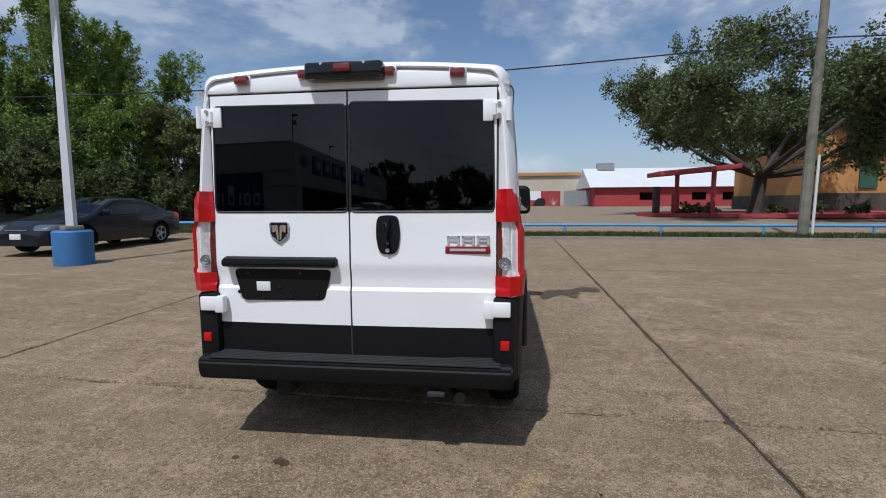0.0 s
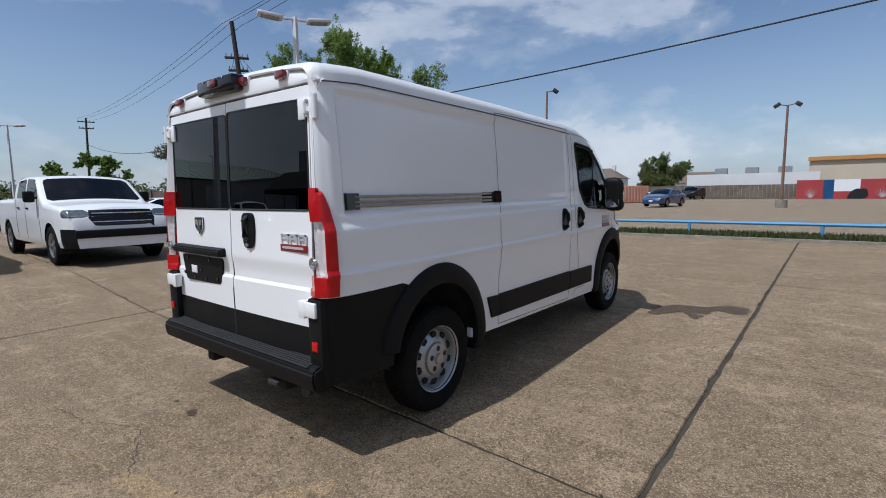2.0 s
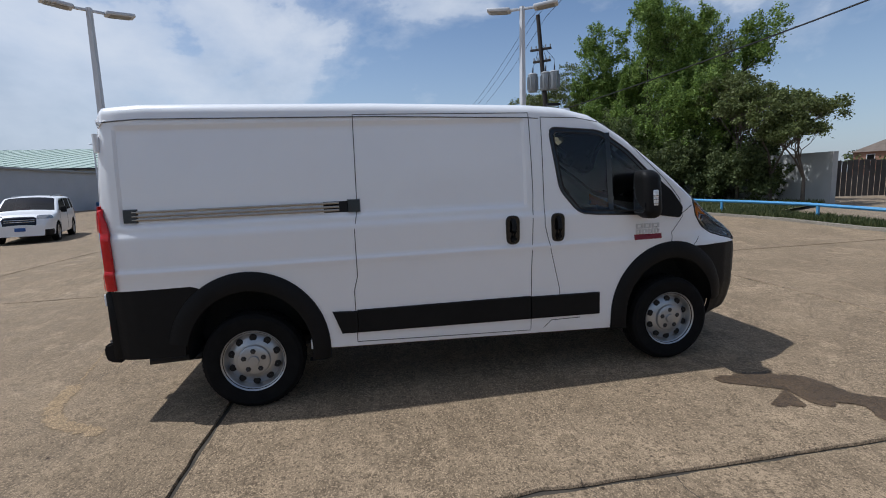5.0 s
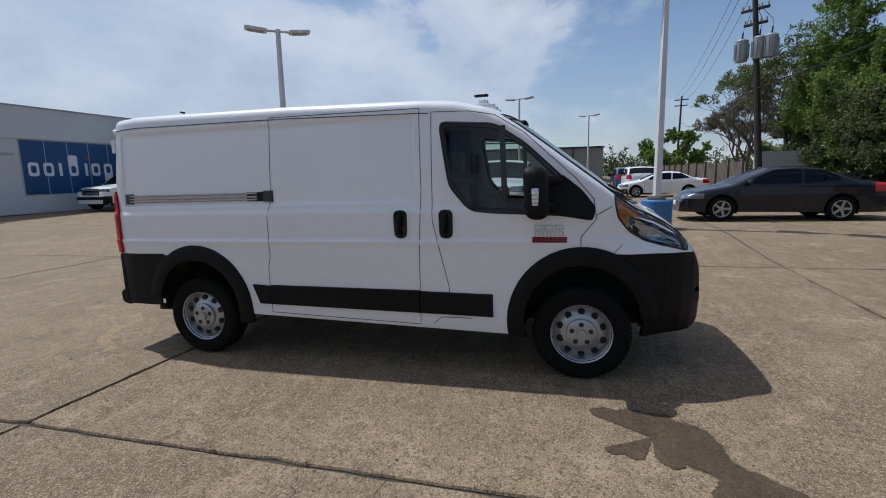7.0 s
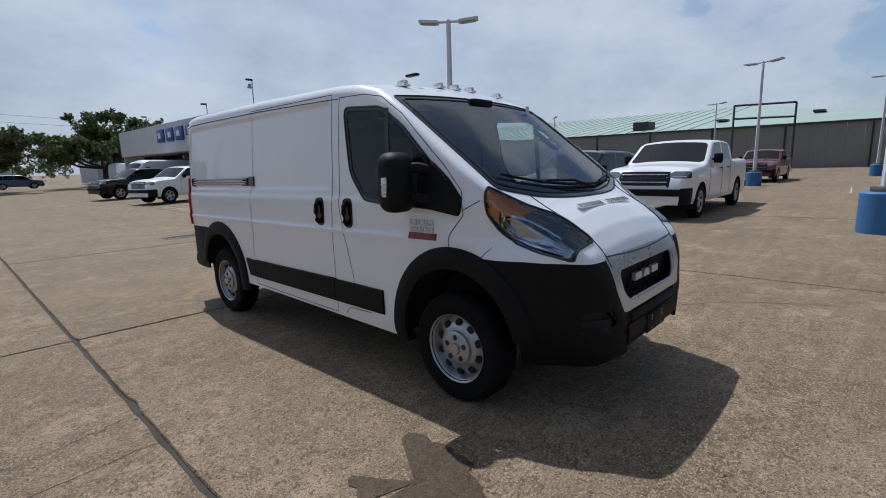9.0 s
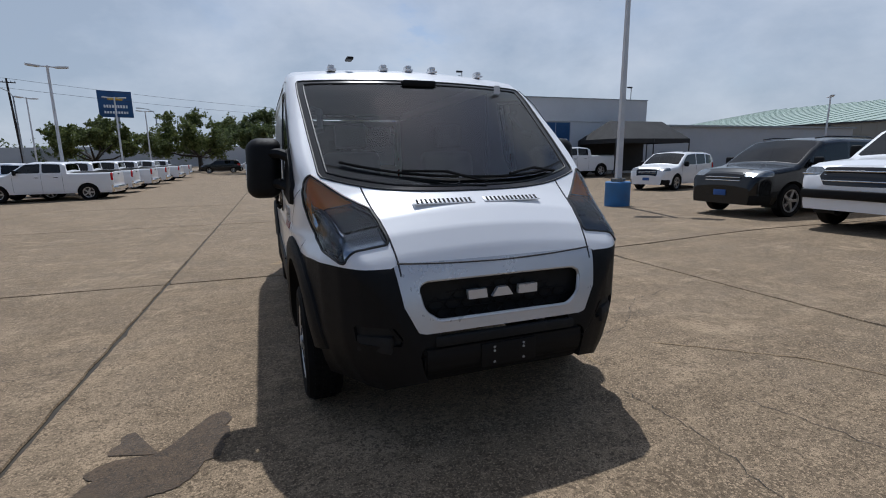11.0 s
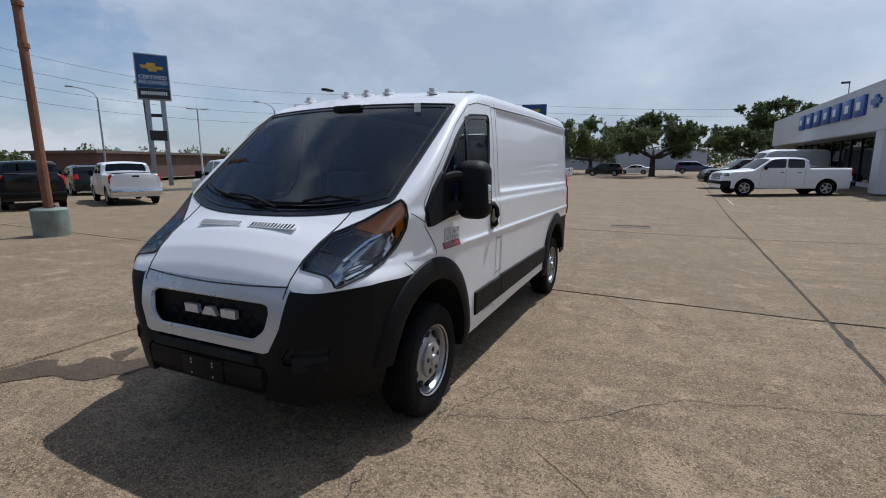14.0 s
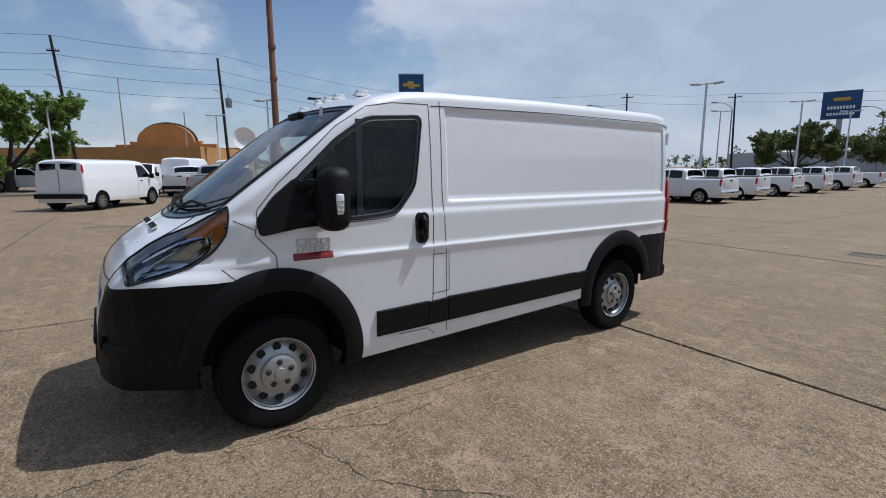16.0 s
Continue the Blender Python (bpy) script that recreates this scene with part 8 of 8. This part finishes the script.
for p, q in (((-50.6, -2.1, 0), (-50.6, -2.1, 6.2)), ((-54.4, 2.2, 0), (-54.4, 2.2, 6.4)), ((-50.6, -2.1, 6.2), (-54.4, 2.2, 6.4)), ((-50.6, -2.1, 5.0), (-54.4, 2.2, 5.1)), ((-50.6, -2.1, 4.2), (-54.4, 2.2, 4.3))):
    part("beam", rod(bmesh.new(), p, q, 0.09, seg=4), "sign_black", frame_)

# ochre restaurant with its red porch
rest = thing("restaurant", "ochre stucco restaurant with a dark stone base", "building")
wall_box("front_wall", (37.0, 41.9, 4.4), (24.0, 0.4, 6.2), "orange_wall", rest, "ochre stucco wall")
wall_box("stone_base", (37.0, 41.75, 1.25), (24.1, 0.5, 1.6), "dark_wall", rest, "dark stone base course")
wall_box("cornice", (37.0, 41.8, 7.35), (24.2, 0.7, 0.3), "dark_wall", rest)
bm = bmesh.new()
prism(bm, [(42.1, 0.4), (56.0, 0.4), (56.0, 5.2), (42.1, 6.6)], 24.9, 25.3, "x")
part("side_wall", bm, "orange_wall", rest, "ochre side wall", smooth=0)
part("side_base", box(bmesh.new(), (24.8, 49.0, 1.2), (0.3, 13.6, 1.5)), "dark_wall", rest, smooth=0)
part("roof", box(bmesh.new(), (37.0, 49.0, 6.4), (23.6, 14.0, 0.2)), "roof_shingle", rest, smooth=0)
part("back_wall", box(bmesh.new(), (37.0, 56.0, 3.4), (24.0, 0.3, 6.0)), "orange_wall", rest, smooth=0)
for x in (28.3, 31.6, 36.0):
    part("shutter", box(bmesh.new(), (x, 41.62, 3.95), (1.3, 0.1, 3.0)), "shutter", rest, "closed green window shutter", smooth=0)
for x, y in ((25.2, 43.0), (25.2, 46.0)):
    part("ladder", rod(bmesh.new(), (24.6, y, 6.2), (24.6, y, 8.0), 0.04, seg=5), "sign_black", rest)
part("ladder_bar", rod(bmesh.new(), (24.6, 43.0, 7.9), (24.6, 46.0, 7.9), 0.04, seg=5), "sign_black", rest)
bed = thing("planting_bed", "low planted bed with a red kerb", "planting bed", kind="structure")
bm = bmesh.new()
lathe(bm, [(8.0, 0.0), (8.0, 0.22), (7.75, 0.24), (7.6, 0.16), (0.001, 0.18)], (20.5, 36.5, 0.45), 40, "z")
bm.transform(Matrix.Translation((20.5, 36.5, 0)) @ Matrix.Diagonal((1.35, 0.62, 1, 1)) @ Matrix.Translation((-20.5, -36.5, 0)))
part("kerb_and_soil", bm, "red_wall", bed)
for k, (x, y, r) in enumerate(((12.5, 34.6, 0.7), (13.6, 34.2, 0.6), (20, 34.0, 0.6), (22.5, 33.8, 0.7), (25, 34.0, 0.6), (17.5, 33.6, 0.5), (27.0, 34.4, 0.7))):
    sb = thing("shrub", "low dark green shrub in the bed", "shrub", "shrubs", at=pose(x, y, 0.6))
    leaf_cloud("leaves", [(0, 0, 0.3), (0.4, 0.1, 0.25), (-0.4, 0, 0.2)], [r, r * 0.7, r * 0.7], 260, 0.10, "leaf_oak", sb, 80 + k, 0.6)
porch = thing("drive_through_porch", "red flat-roofed steel porch on two columns", "porch")
bm = bmesh.new()
box(bm, (0, 0, 0), (4.9, 2.8, 0.30), 0.04, m=Matrix.Translation((12.3, 33.6, 3.45)) @ Matrix.Rotation(radians(-5), 4, "Y"))
part("roof", bm, "red_wall", porch, "red flat roof")
for x, y in ((11.7, 34.5), (13.3, 32.7)):
    part("column", box(bmesh.new(), (x, y, 1.9), (0.22, 0.22, 3.0)), "red_wall", porch, smooth=0)
for x, y, h in ((10.6, 35.2, 2.0), (11.8, 35.0, 1.5)):
    box_ = thing("order_post", "dark order post beside the porch", "post", at=pose(x, y, 0.5))
    part("post", box(bmesh.new(), (0, 0, h / 2), (0.45, 0.3, h), 0.05), "dark_wall" if h > 1.8 else "red_wall", box_)
# red building with white roof, mural wall, beige stores
redb = thing("red_store", "low red painted store with a white metal roof", "building")
wall_box("front_wall", (24.0, 71.0, 2.1), (22.0, 0.4, 2.8), "red_wall", redb, "red painted wall")
bm = bmesh.new()
prism(bm, [(70.2, 3.45), (77.0, 6.5), (84.0, 3.45)], 12.2, 37.0, "x")
part("roof", bm, "white_roof", redb, "white metal roof", smooth=0)
for x in (20.0, 27.0, 31.0):
    part("window", box(bmesh.new(), (x, 70.78, 2.2), (1.8, 0.08, 1.0)), "glass_shop", redb, smooth=0)
part("roof_unit", box(bmesh.new(), (15.5, 76.8, 6.7), (2.4, 1.6, 1.1)), "galv", redb, smooth=0)
bm = bmesh.new()
prism(bm, [(71.0, 0.8), (71.0, 3.4), (84.0, 3.4), (84.0, 0.8)], 12.9, 13.2, "x")
part("side_wall", bm, "red_wall", redb, smooth=0)
mural = thing("mural_wall", "painted wall with red, white and blue areas and grey plant shapes", "mural", at=pose(0, 75.2, 0, 0, 0, 5))
wall_box("panel_red_west", (1.1, 0, 1.95), (2.6, 0.25, 2.3), "red_wall", mural)
wall_box("panel_blue", (2.9, 0, 1.95), (1.0, 0.25, 2.3), "sign_blue", mural)
wall_box("panel_white", (4.6, 0, 2.4), (2.4, 0.25, 1.4), "sign_white", mural)
wall_box("panel_low", (4.6, 0, 1.25), (2.4, 0.25, 0.9), "red_wall", mural)
wall_box("panel_red_east", (7.3, 0, 1.95), (3.0, 0.25, 2.3), "red_wall", mural)
part("dark_shape", prism(bmesh.new(), rounded([(4.6, 0.8), (4.9, 1.6), (5.4, 2.0), (6.4, 2.0), (6.6, 1.2), (6.2, 0.8)], 0.2), -0.135, -0.15, "y"), "sign_black", mural, "plain dark animal-like shape")
for x in (1.2, 7.8):
    for j in range(7):
        a = radians(35 + 18 * j)
        part("plant_shape", prism(bmesh.new(), [(x - 0.06, 0.9), (x + 0.06, 0.9), (x + 1.0 * math.cos(a), 0.9 + 1.3 * math.sin(a))], -0.135, -0.145, "y"), "stucco_band", mural)
beige = thing("beige_store", "long beige store with flat parapet", "building")
wall_box("low_front", (-6.0, 83.0, 2.6), (16.0, 0.4, 3.6), "stucco_white", beige)
wall_box("tall_front", (11.5, 84.0, 3.6), (21.5, 0.4, 5.6), "beige_wall", beige)
wall_box("side_wall", (-14.0, 90.0, 2.6), (0.3, 14.0, 3.6), "stucco_white", beige)
wall_box("fascia", (11.5, 83.7, 6.1), (21.8, 0.5, 0.5), "orange_wall", beige)
for x in (-10, -6, -2):
    part("roof_unit", box(bmesh.new(), (x, 86, 4.9), (1.6, 1.4, 0.9)), "galv", beige, smooth=0)
gate = thing("grey_gate", "grey sheet metal yard gate", "gate")
for k in range(8):
    part("sheet", box(bmesh.new(), (9.3 + 0.5 * k, 74.0, 2.0), (0.49, 0.08, 2.2)), "galv", gate, smooth=0)
yard = thing("yard_fence", "brown wooden yard fence behind the far lot", "fence")
for k in range(60):
    part("board", box(bmesh.new(), (-30 + 0.5 * k, 82.0, 1.8), (0.48, 0.06, 1.9)), "fence_wood", yard, smooth=0)
pinkc = thing("storage_container", "pink storage container in the far lot", "container", at=pose(-14.2, 54.6, 0.66, 0, 0, 60))
part("box_body", box(bmesh.new(), (0, 0, 0.9), (3.6, 2.0, 1.8), 0.03), "pink", pinkc)
for k in range(9):
    part("corrugation", box(bmesh.new(), (-1.7 + 0.42 * k, -1.01, 0.9), (0.18, 0.05, 1.65)), "pink", pinkc, smooth=0)
for s in (-1, 1):
    dr = part("door", box(bmesh.new(), (-1.82, s * 0.48, 0.9), (0.05, 0.92, 1.6), 0.01), "pink", pinkc, "pink double door")
    part("lock_rod", rod(bmesh.new(), (-1.86, s * 0.2, 0.15), (-1.86, s * 0.2, 1.65), 0.025, seg=6), "pink", dr)
# wooden fence along the rear of the lot
fence = thing("board_fence", "weathered grey-brown wooden board fence", "fence")
rg = random.Random(8)
for k in range(142):
    x = -58 + 0.235 * k
    h = 1.85 + rg.uniform(-0.05, 0.05)
    y = 16.0 + 0.004 * (x + 24)
    part("board", box(bmesh.new(), (x, y, gz(x, y) + h / 2), (0.20, 0.03, h), 0, m=Matrix()), "fence_wood", fence, smooth=0)
for k in range(15):
    x = -57.9 + 2.35 * k
    y = 16.0 + 0.004 * (x + 24)
    part("post", box(bmesh.new(), (x, y - 0.07, gz(x, y) + 0.97), (0.12, 0.10, 1.95)), "fence_wood", fence, smooth=0)
for name, (xa, ya), (xb, yb), h, wood in (("board_fence", (-18.6, 27.2), (-14.8, 34.9), 1.85, "fence_dark"), ("panel_fence", (-21.6, 45.4), (-15.9, 54.9), 1.9, "fence_grey")):
    fen = thing(name, "dark weathered wooden board fence" if wood == "fence_dark" else "pale grey wooden board fence beside the far lot", "fence")
    n = int(math.hypot(xb - xa, yb - ya) / 0.24)
    turn = math.degrees(math.atan2(yb - ya, xb - xa))
    for k in range(n):
        x, y = xa + (xb - xa) * k / n, ya + (yb - ya) * k / n
        hh = h + rg.uniform(-0.04, 0.04)
        part("board", box(bmesh.new(), (0, 0, 0), (0.215, 0.03, hh), 0, m=pose(x, y, gz(x, y) + hh / 2, 0, 0, turn)), wood, fen, smooth=0)
    for k in range(0, n, 10):
        x, y = xa + (xb - xa) * k / n, ya + (yb - ya) * k / n
        part("post", box(bmesh.new(), (0, 0, 0), (0.12, 0.11, h + 0.06), 0, m=pose(x, y, gz(x, y) + h / 2, 0, 0, turn)), wood, fen, smooth=0)
greyw = thing("garden_wall", "plain grey boundary wall behind the trees", "wall")
wall_box("wall", (-18.5, 23.6, 1.35), (12.0, 0.25, 2.3), "grey_wall", greyw)
wall_box("return_wall", (-24.5, 19.9, 1.35), (0.25, 7.2, 2.3), "grey_wall", greyw)


def house(x, y, w, d, h, turn, wall, label, chimney=True):
    b = thing("house", label, "house", "houses beyond the fence", at=pose(x, y, 0.7, 0, 0, turn))
    part("wall", box(bmesh.new(), (0, 0, h / 2), (w, d, h)), wall, b, smooth=0)
    bm = bmesh.new()
    e = 0.5
    vs = [bm.verts.new(p) for p in ((-w / 2 - e, -d / 2 - e, h), (w / 2 + e, -d / 2 - e, h), (w / 2 + e, d / 2 + e, h), (-w / 2 - e, d / 2 + e, h), (-w / 4, 0, h + 2.6), (w / 4, 0, h + 2.6))]
    for f in ((0, 1, 5, 4), (2, 3, 4, 5), (1, 2, 5), (3, 0, 4), (3, 2, 1, 0)):
        bm.faces.new([vs[i] for i in f])
    roof = part("roof", bm, "roof_shingle", b, "brown shingle hip roof", smooth=0)
    if chimney:
        part("chimney", box(bmesh.new(), (w * 0.3, 0.5, h + 1.9), (0.9, 0.8, 2.8)), "brick" if wall == "brick" else "stucco_white", roof, smooth=0)
    for k in (-0.28, 0.05, 0.3):
        for z in ((h * 0.32, h * 0.75) if h > 4 else (h * 0.55,)):
            wn_ = part("window", box(bmesh.new(), (w * k, -d / 2 - 0.02, z), (1.3, 0.08, 1.3)), "glass_tint", b, smooth=0)
            part("frame", box(bmesh.new(), (w * k, -d / 2 - 0.005, z), (1.5, 0.06, 1.5)), "sign_white", wn_, smooth=0)
    return b


house(-60, 131, 14, 9, 4.6, 15, "beige_wall", "beige two-storey house with a brown hip roof")
house(-20, 130, 16, 9, 3.4, 10, "stucco_white", "low pale house with a brown roof")
house(-78, 118, 14, 9, 5.0, 15, "brick", "brick two-storey house with a brown hip roof")
house(-70, 55, 13, 9, 3.4, 25, "brick", "low brick house with a brown roof")
house(-88, 48, 14, 9, 4.0, 25, "brick", "brick house with a chimney")
house(-43, 123, 13, 9, 4.8, 5, "stucco_white", "pale house with a brown hip roof")

# mission-style restaurant and stores across the street
mis = thing("mission_restaurant", "orange mission-style restaurant with a rounded gable", "building", at=pose(68.0, 0.5, 0.0, 0, 0, 55.0))
part("front_wall", box(bmesh.new(), (0, 0, 2.2), (22, 0.6, 4.4)), "orange_wall", mis, smooth=0)
part("stepped_gable", prism(bmesh.new(), [(-6.5, 4.3), (-6.5, 4.9), (-4.6, 4.9), (-4.6, 5.3)] + [(3.7 * math.cos(a), 5.2 + 2.3 * math.sin(a)) for a in np.linspace(math.pi, 0, 15)] + [(4.6, 5.3), (4.6, 4.9), (6.5, 4.9), (6.5, 4.3)], -0.3, 0.3, "y"), "orange_wall", mis, "rounded stepped gable", smooth=0)
part("gable_rim", tube(bmesh.new(), [(3.8 * math.cos(a), 0.32 * -1, 5.2 + 2.4 * math.sin(a)) for a in np.linspace(math.pi, 0, 18)], 0.16, 6), "dark_wall", mis)
for k in range(9):
    part("gable_letter", box(bmesh.new(), (-2.4 + 0.6 * k, -0.34, 6.0 + 0.5 * math.sin(math.pi * k / 8)), (0.34, 0.05, 0.4)), "dark_wall", mis, "plain dark letter bar", smooth=0)
part("back", box(bmesh.new(), (0, 7, 2.0), (22, 13.4, 4.0)), "orange_wall", mis, smooth=0)
dish = thing("satellite_dish", "white satellite dish on a roof", "satellite dish", at=pose(61.5, -7.5, 4.3))
part("bowl", lathe(bmesh.new(), [(0.05, 0.0), (0.8, 0.15), (1.4, 0.5), (1.42, 0.52), (0.8, 0.2), (0.001, 0.03)], (0, 0, 1.2), 20, "x", -1), "white_paint", dish)
part("foot", rod(bmesh.new(), (0, 0, 0), (0, 0, 1.2), 0.08, seg=6), "galv", dish)
shop = thing("strip_store", "low red-brown strip store across the street", "building", at=pose(66.0, -42.0, 0, 0, 0, 110))
part("wall", box(bmesh.new(), (0, 0, 1.5), (44, 8, 3.0)), "brown_wall", shop, smooth=0)
part("roof", box(bmesh.new(), (0, 0, 3.1), (45, 9, 0.3)), "roof_shingle", shop, smooth=0)
far_shop = thing("strip_store", "pale low strip store in the distance", "building", at=pose(20.0, -118.0, 0, 0, 0, 0))
part("wall", box(bmesh.new(), (0, 0, 2.2), (60, 10, 4.4)), "stucco_band", far_shop, smooth=0)
blue_shop = thing("blue_front_store", "distant dealership with a blue entrance pylon", "building", at=pose(-30.0, -88.0, 0, 0, 0, 0))
part("wall", box(bmesh.new(), (0, 0, 2.4), (26, 12, 4.8)), "stucco_band", blue_shop, smooth=0)
part("pylon", box(bmesh.new(), (8, 7, 3.6), (2.2, 2.2, 7.2)), "sign_blue", blue_shop, "blue entrance pylon", smooth=0)
part("canopy", box(bmesh.new(), (0, 6.6, 3.8), (24, 1.4, 0.8)), "galv", blue_shop, smooth=0)

# pylon signs
sg = thing("pylon_sign", "tall blue and black dealer sign on two steel posts", "sign", at=pose(35.0, -16.6, 0, 0, 0, 58))
part("cabinet", box(bmesh.new(), (0, 0, 8.55), (2.35, 0.55, 3.5), 0.03), "galv", sg)
for s in (-1, 1):
    part("face_blue", box(bmesh.new(), (0, s * 0.285, 8.95), (2.2, 0.02, 2.5)), "sign_blue", sg, "blue sign face", smooth=0)
    part("face_black", box(bmesh.new(), (0, s * 0.285, 7.27), (2.2, 0.02, 0.8)), "sign_black", sg, "black sign face", smooth=0)
em = part("gold_shape", prism(bmesh.new(), [(-0.75, 9.35), (-0.28, 9.35), (-0.22, 9.6), (0.32, 9.6), (0.38, 9.42), (0.8, 9.42), (0.72, 9.15), (0.3, 9.15), (0.22, 8.95), (-0.32, 8.95), (-0.36, 9.12), (-0.8, 9.12)], 0.30, 0.34, "y"), "sign_gold", sg, "plain gold cross-shaped emblem")
face = pose(0, 0.30, 0, 90, 0, 180)
words("lettering", "CERTIFIED", 0.42, "sign_white", pose(0, 0.30, 8.5, 90, 0, 180), sg, 0.01, "white words on the sign", 1.95)
words("lettering", "PRE-OWNED", 0.42, "sign_white", pose(0, 0.30, 8.1, 90, 0, 180), sg, 0.01, "white words on the sign", 1.95)
for k in range(12):
    part("letter_bar", box(bmesh.new(), (-0.85 + 0.155 * k, 0.30, 7.3), (0.10, 0.02, 0.26)), "sign_white", sg, "plain white letter bar", smooth=0)
for s in (-1, 1):
    part("post", box(bmesh.new(), (s * 0.55, 0, 3.4), (0.35, 0.35, 6.9), 0.02), "galv", sg)
part("tie", box(bmesh.new(), (0, 0, 5.6), (0.8, 0.2, 0.25)), "sign_black", sg)
part("lower_sign", box(bmesh.new(), (0, 0.1, 4.0), (1.2, 0.2, 0.8)), "sign_black", sg)
s2 = thing("pylon_sign", "blue dealer sign on a tall post", "sign", at=pose(23.5, -91.0, 0, 0, 0, 15))
part("cabinet", box(bmesh.new(), (0, 0, 11.2), (5.0, 0.6, 4.4), 0.03), "sign_blue", s2, "blue sign cabinet")
part("gold_shape", box(bmesh.new(), (0, 0.33, 12.1), (2.2, 0.06, 0.55), 0.1), "sign_gold", s2, "plain gold emblem shape")
for k in range(9):
    part("letter_bar", box(bmesh.new(), (-1.6 + 0.4 * k, 0.33, 10.8), (0.28, 0.05, 0.5)), "sign_white", s2, "plain white letter bar", smooth=0)
    part("letter_bar", box(bmesh.new(), (-1.6 + 0.4 * k, 0.33, 9.8), (0.28, 0.05, 0.4)), "sign_white", s2, "plain white letter bar", smooth=0)
part("post", box(bmesh.new(), (0, 0, 4.6), (0.8, 0.5, 9.0), 0.03), "galv", s2)
s3 = thing("banner_sign", "dark blue banner sign on a pole", "sign", at=pose(48.8, -38.7, -1.11, 0, 0, 40))
part("panel", box(bmesh.new(), (0, 0, 4.6), (1.8, 0.1, 1.6)), "sign_black", s3, smooth=0)
part("post", rod(bmesh.new(), (0, 0, 1.11), (0, 0, 5.4), 0.07, seg=6), "galv", s3)
words("lettering", "USED", 0.5, "sign_white", pose(0, 0.06, 4.9, 90, 0, 180), s3, 0.01)
words("lettering", "CARS", 0.5, "sign_white", pose(0, 0.06, 4.3, 90, 0, 180), s3, 0.01)


# street lamps with curved arms across the road
for x, y, h, t in ((38.0, -50.0, 10.5, 40), (27.0, -62.0, 10.5, 40), (52.0, -22.0, 10.0, 60), (45.0, -40.0, 10.0, 60), (16.0, -82.0, 10.0, 10)):
    p = thing("street_lamp", "tall grey cobra-head street lamp", "street lamp", "street lamps", at=on_ground(x, y, t))
    part("pole", rod(bmesh.new(), (0, 0, 0), (0, 0, h - 1), 0.11, 0.08, 8), "galv", p)
    part("arm", tube(bmesh.new(), [(0, 0, h - 1), (0.3, 0, h - 0.5), (1.0, 0, h - 0.15), (2.0, 0, h)], 0.05, 6), "galv", p)
    part("lamp_head", box(bmesh.new(), (2.25, 0, h), (0.7, 0.28, 0.14), 0.05), "galv", p)
for x, y, h in ((70.0, 5.0, 13.0), (62.0, -1.0, 8.5)):
    p = thing("flag_pole", "thin bare metal pole", "pole", at=on_ground(x, y))
    part("pole", rod(bmesh.new(), (0, 0, 0), (0, 0, h), 0.10, 0.06, 6), "galv", p)

# more parked vehicles in the wider lot
for k in range(6):
    another(pk_chrome, 10.3 + 0.1 * (k % 2), -19.4 - 3.9 * k - 0.35 * k * k, -90 + (-1, 1, 0, 2, -2, 0)[k])
another(pk_white, -18.6, -16.9, -90)
another(pk_white, -8.0, -19.9, -74)
another(pk_chrome, 20.6, -4.6, -112)
another(pk_white, 30.8, 3.0, -112)
another(pk_black, 21.4, -1.2, -112)
for k, (x, y, t) in enumerate(((25.5, -28.5, -110), (24.0, -33.0, -110), (13.5, -50.5, -90), (31.0, -29.0, -110))):
    another(pk_chrome, x, y, t)
another(pk_chrome, 12.5, -20.5, -80)
another(express, 33.5, 5.6, 75)
another(tall, 36.0, 2.5, -115)
another(tall, 42.0, -2.0, -115)
another(tall, -14.5, -52.0, 100)
another(suv_black, 5.5, -62.0, -90)
another(suv_black, 30.0, -8.0, -110)
another(suv_white, 44.0, 12.5, 160)
another(lexus, 2.0, -68.0, -90)
another(suv_dark, -6.0, -70.0, 90)
another(lexus, -19.5, 74.0, -80)
another(lexus, -16.8, 80.0, -80)
another(suv_black, -12.4, 78.5, 170)


# ---- slabs, last ----
rng = random.Random(4)
for i in range(-12, 5):
    for j in range(-11, 4):
        x, y = lay_slab((i + 0.5) * SLAB_X, (j + 0.5) * SLAB_Y)
        if -75 < x < 34 and lay_slab((i + 0.5) * SLAB_X, (j + 0.1) * SLAB_Y)[1] < 17.2:
            ob = new("slab", slab_mesh(i, j, rng, -3 < i < 2 and -3 < j < 3))
            ob.parent = pavement
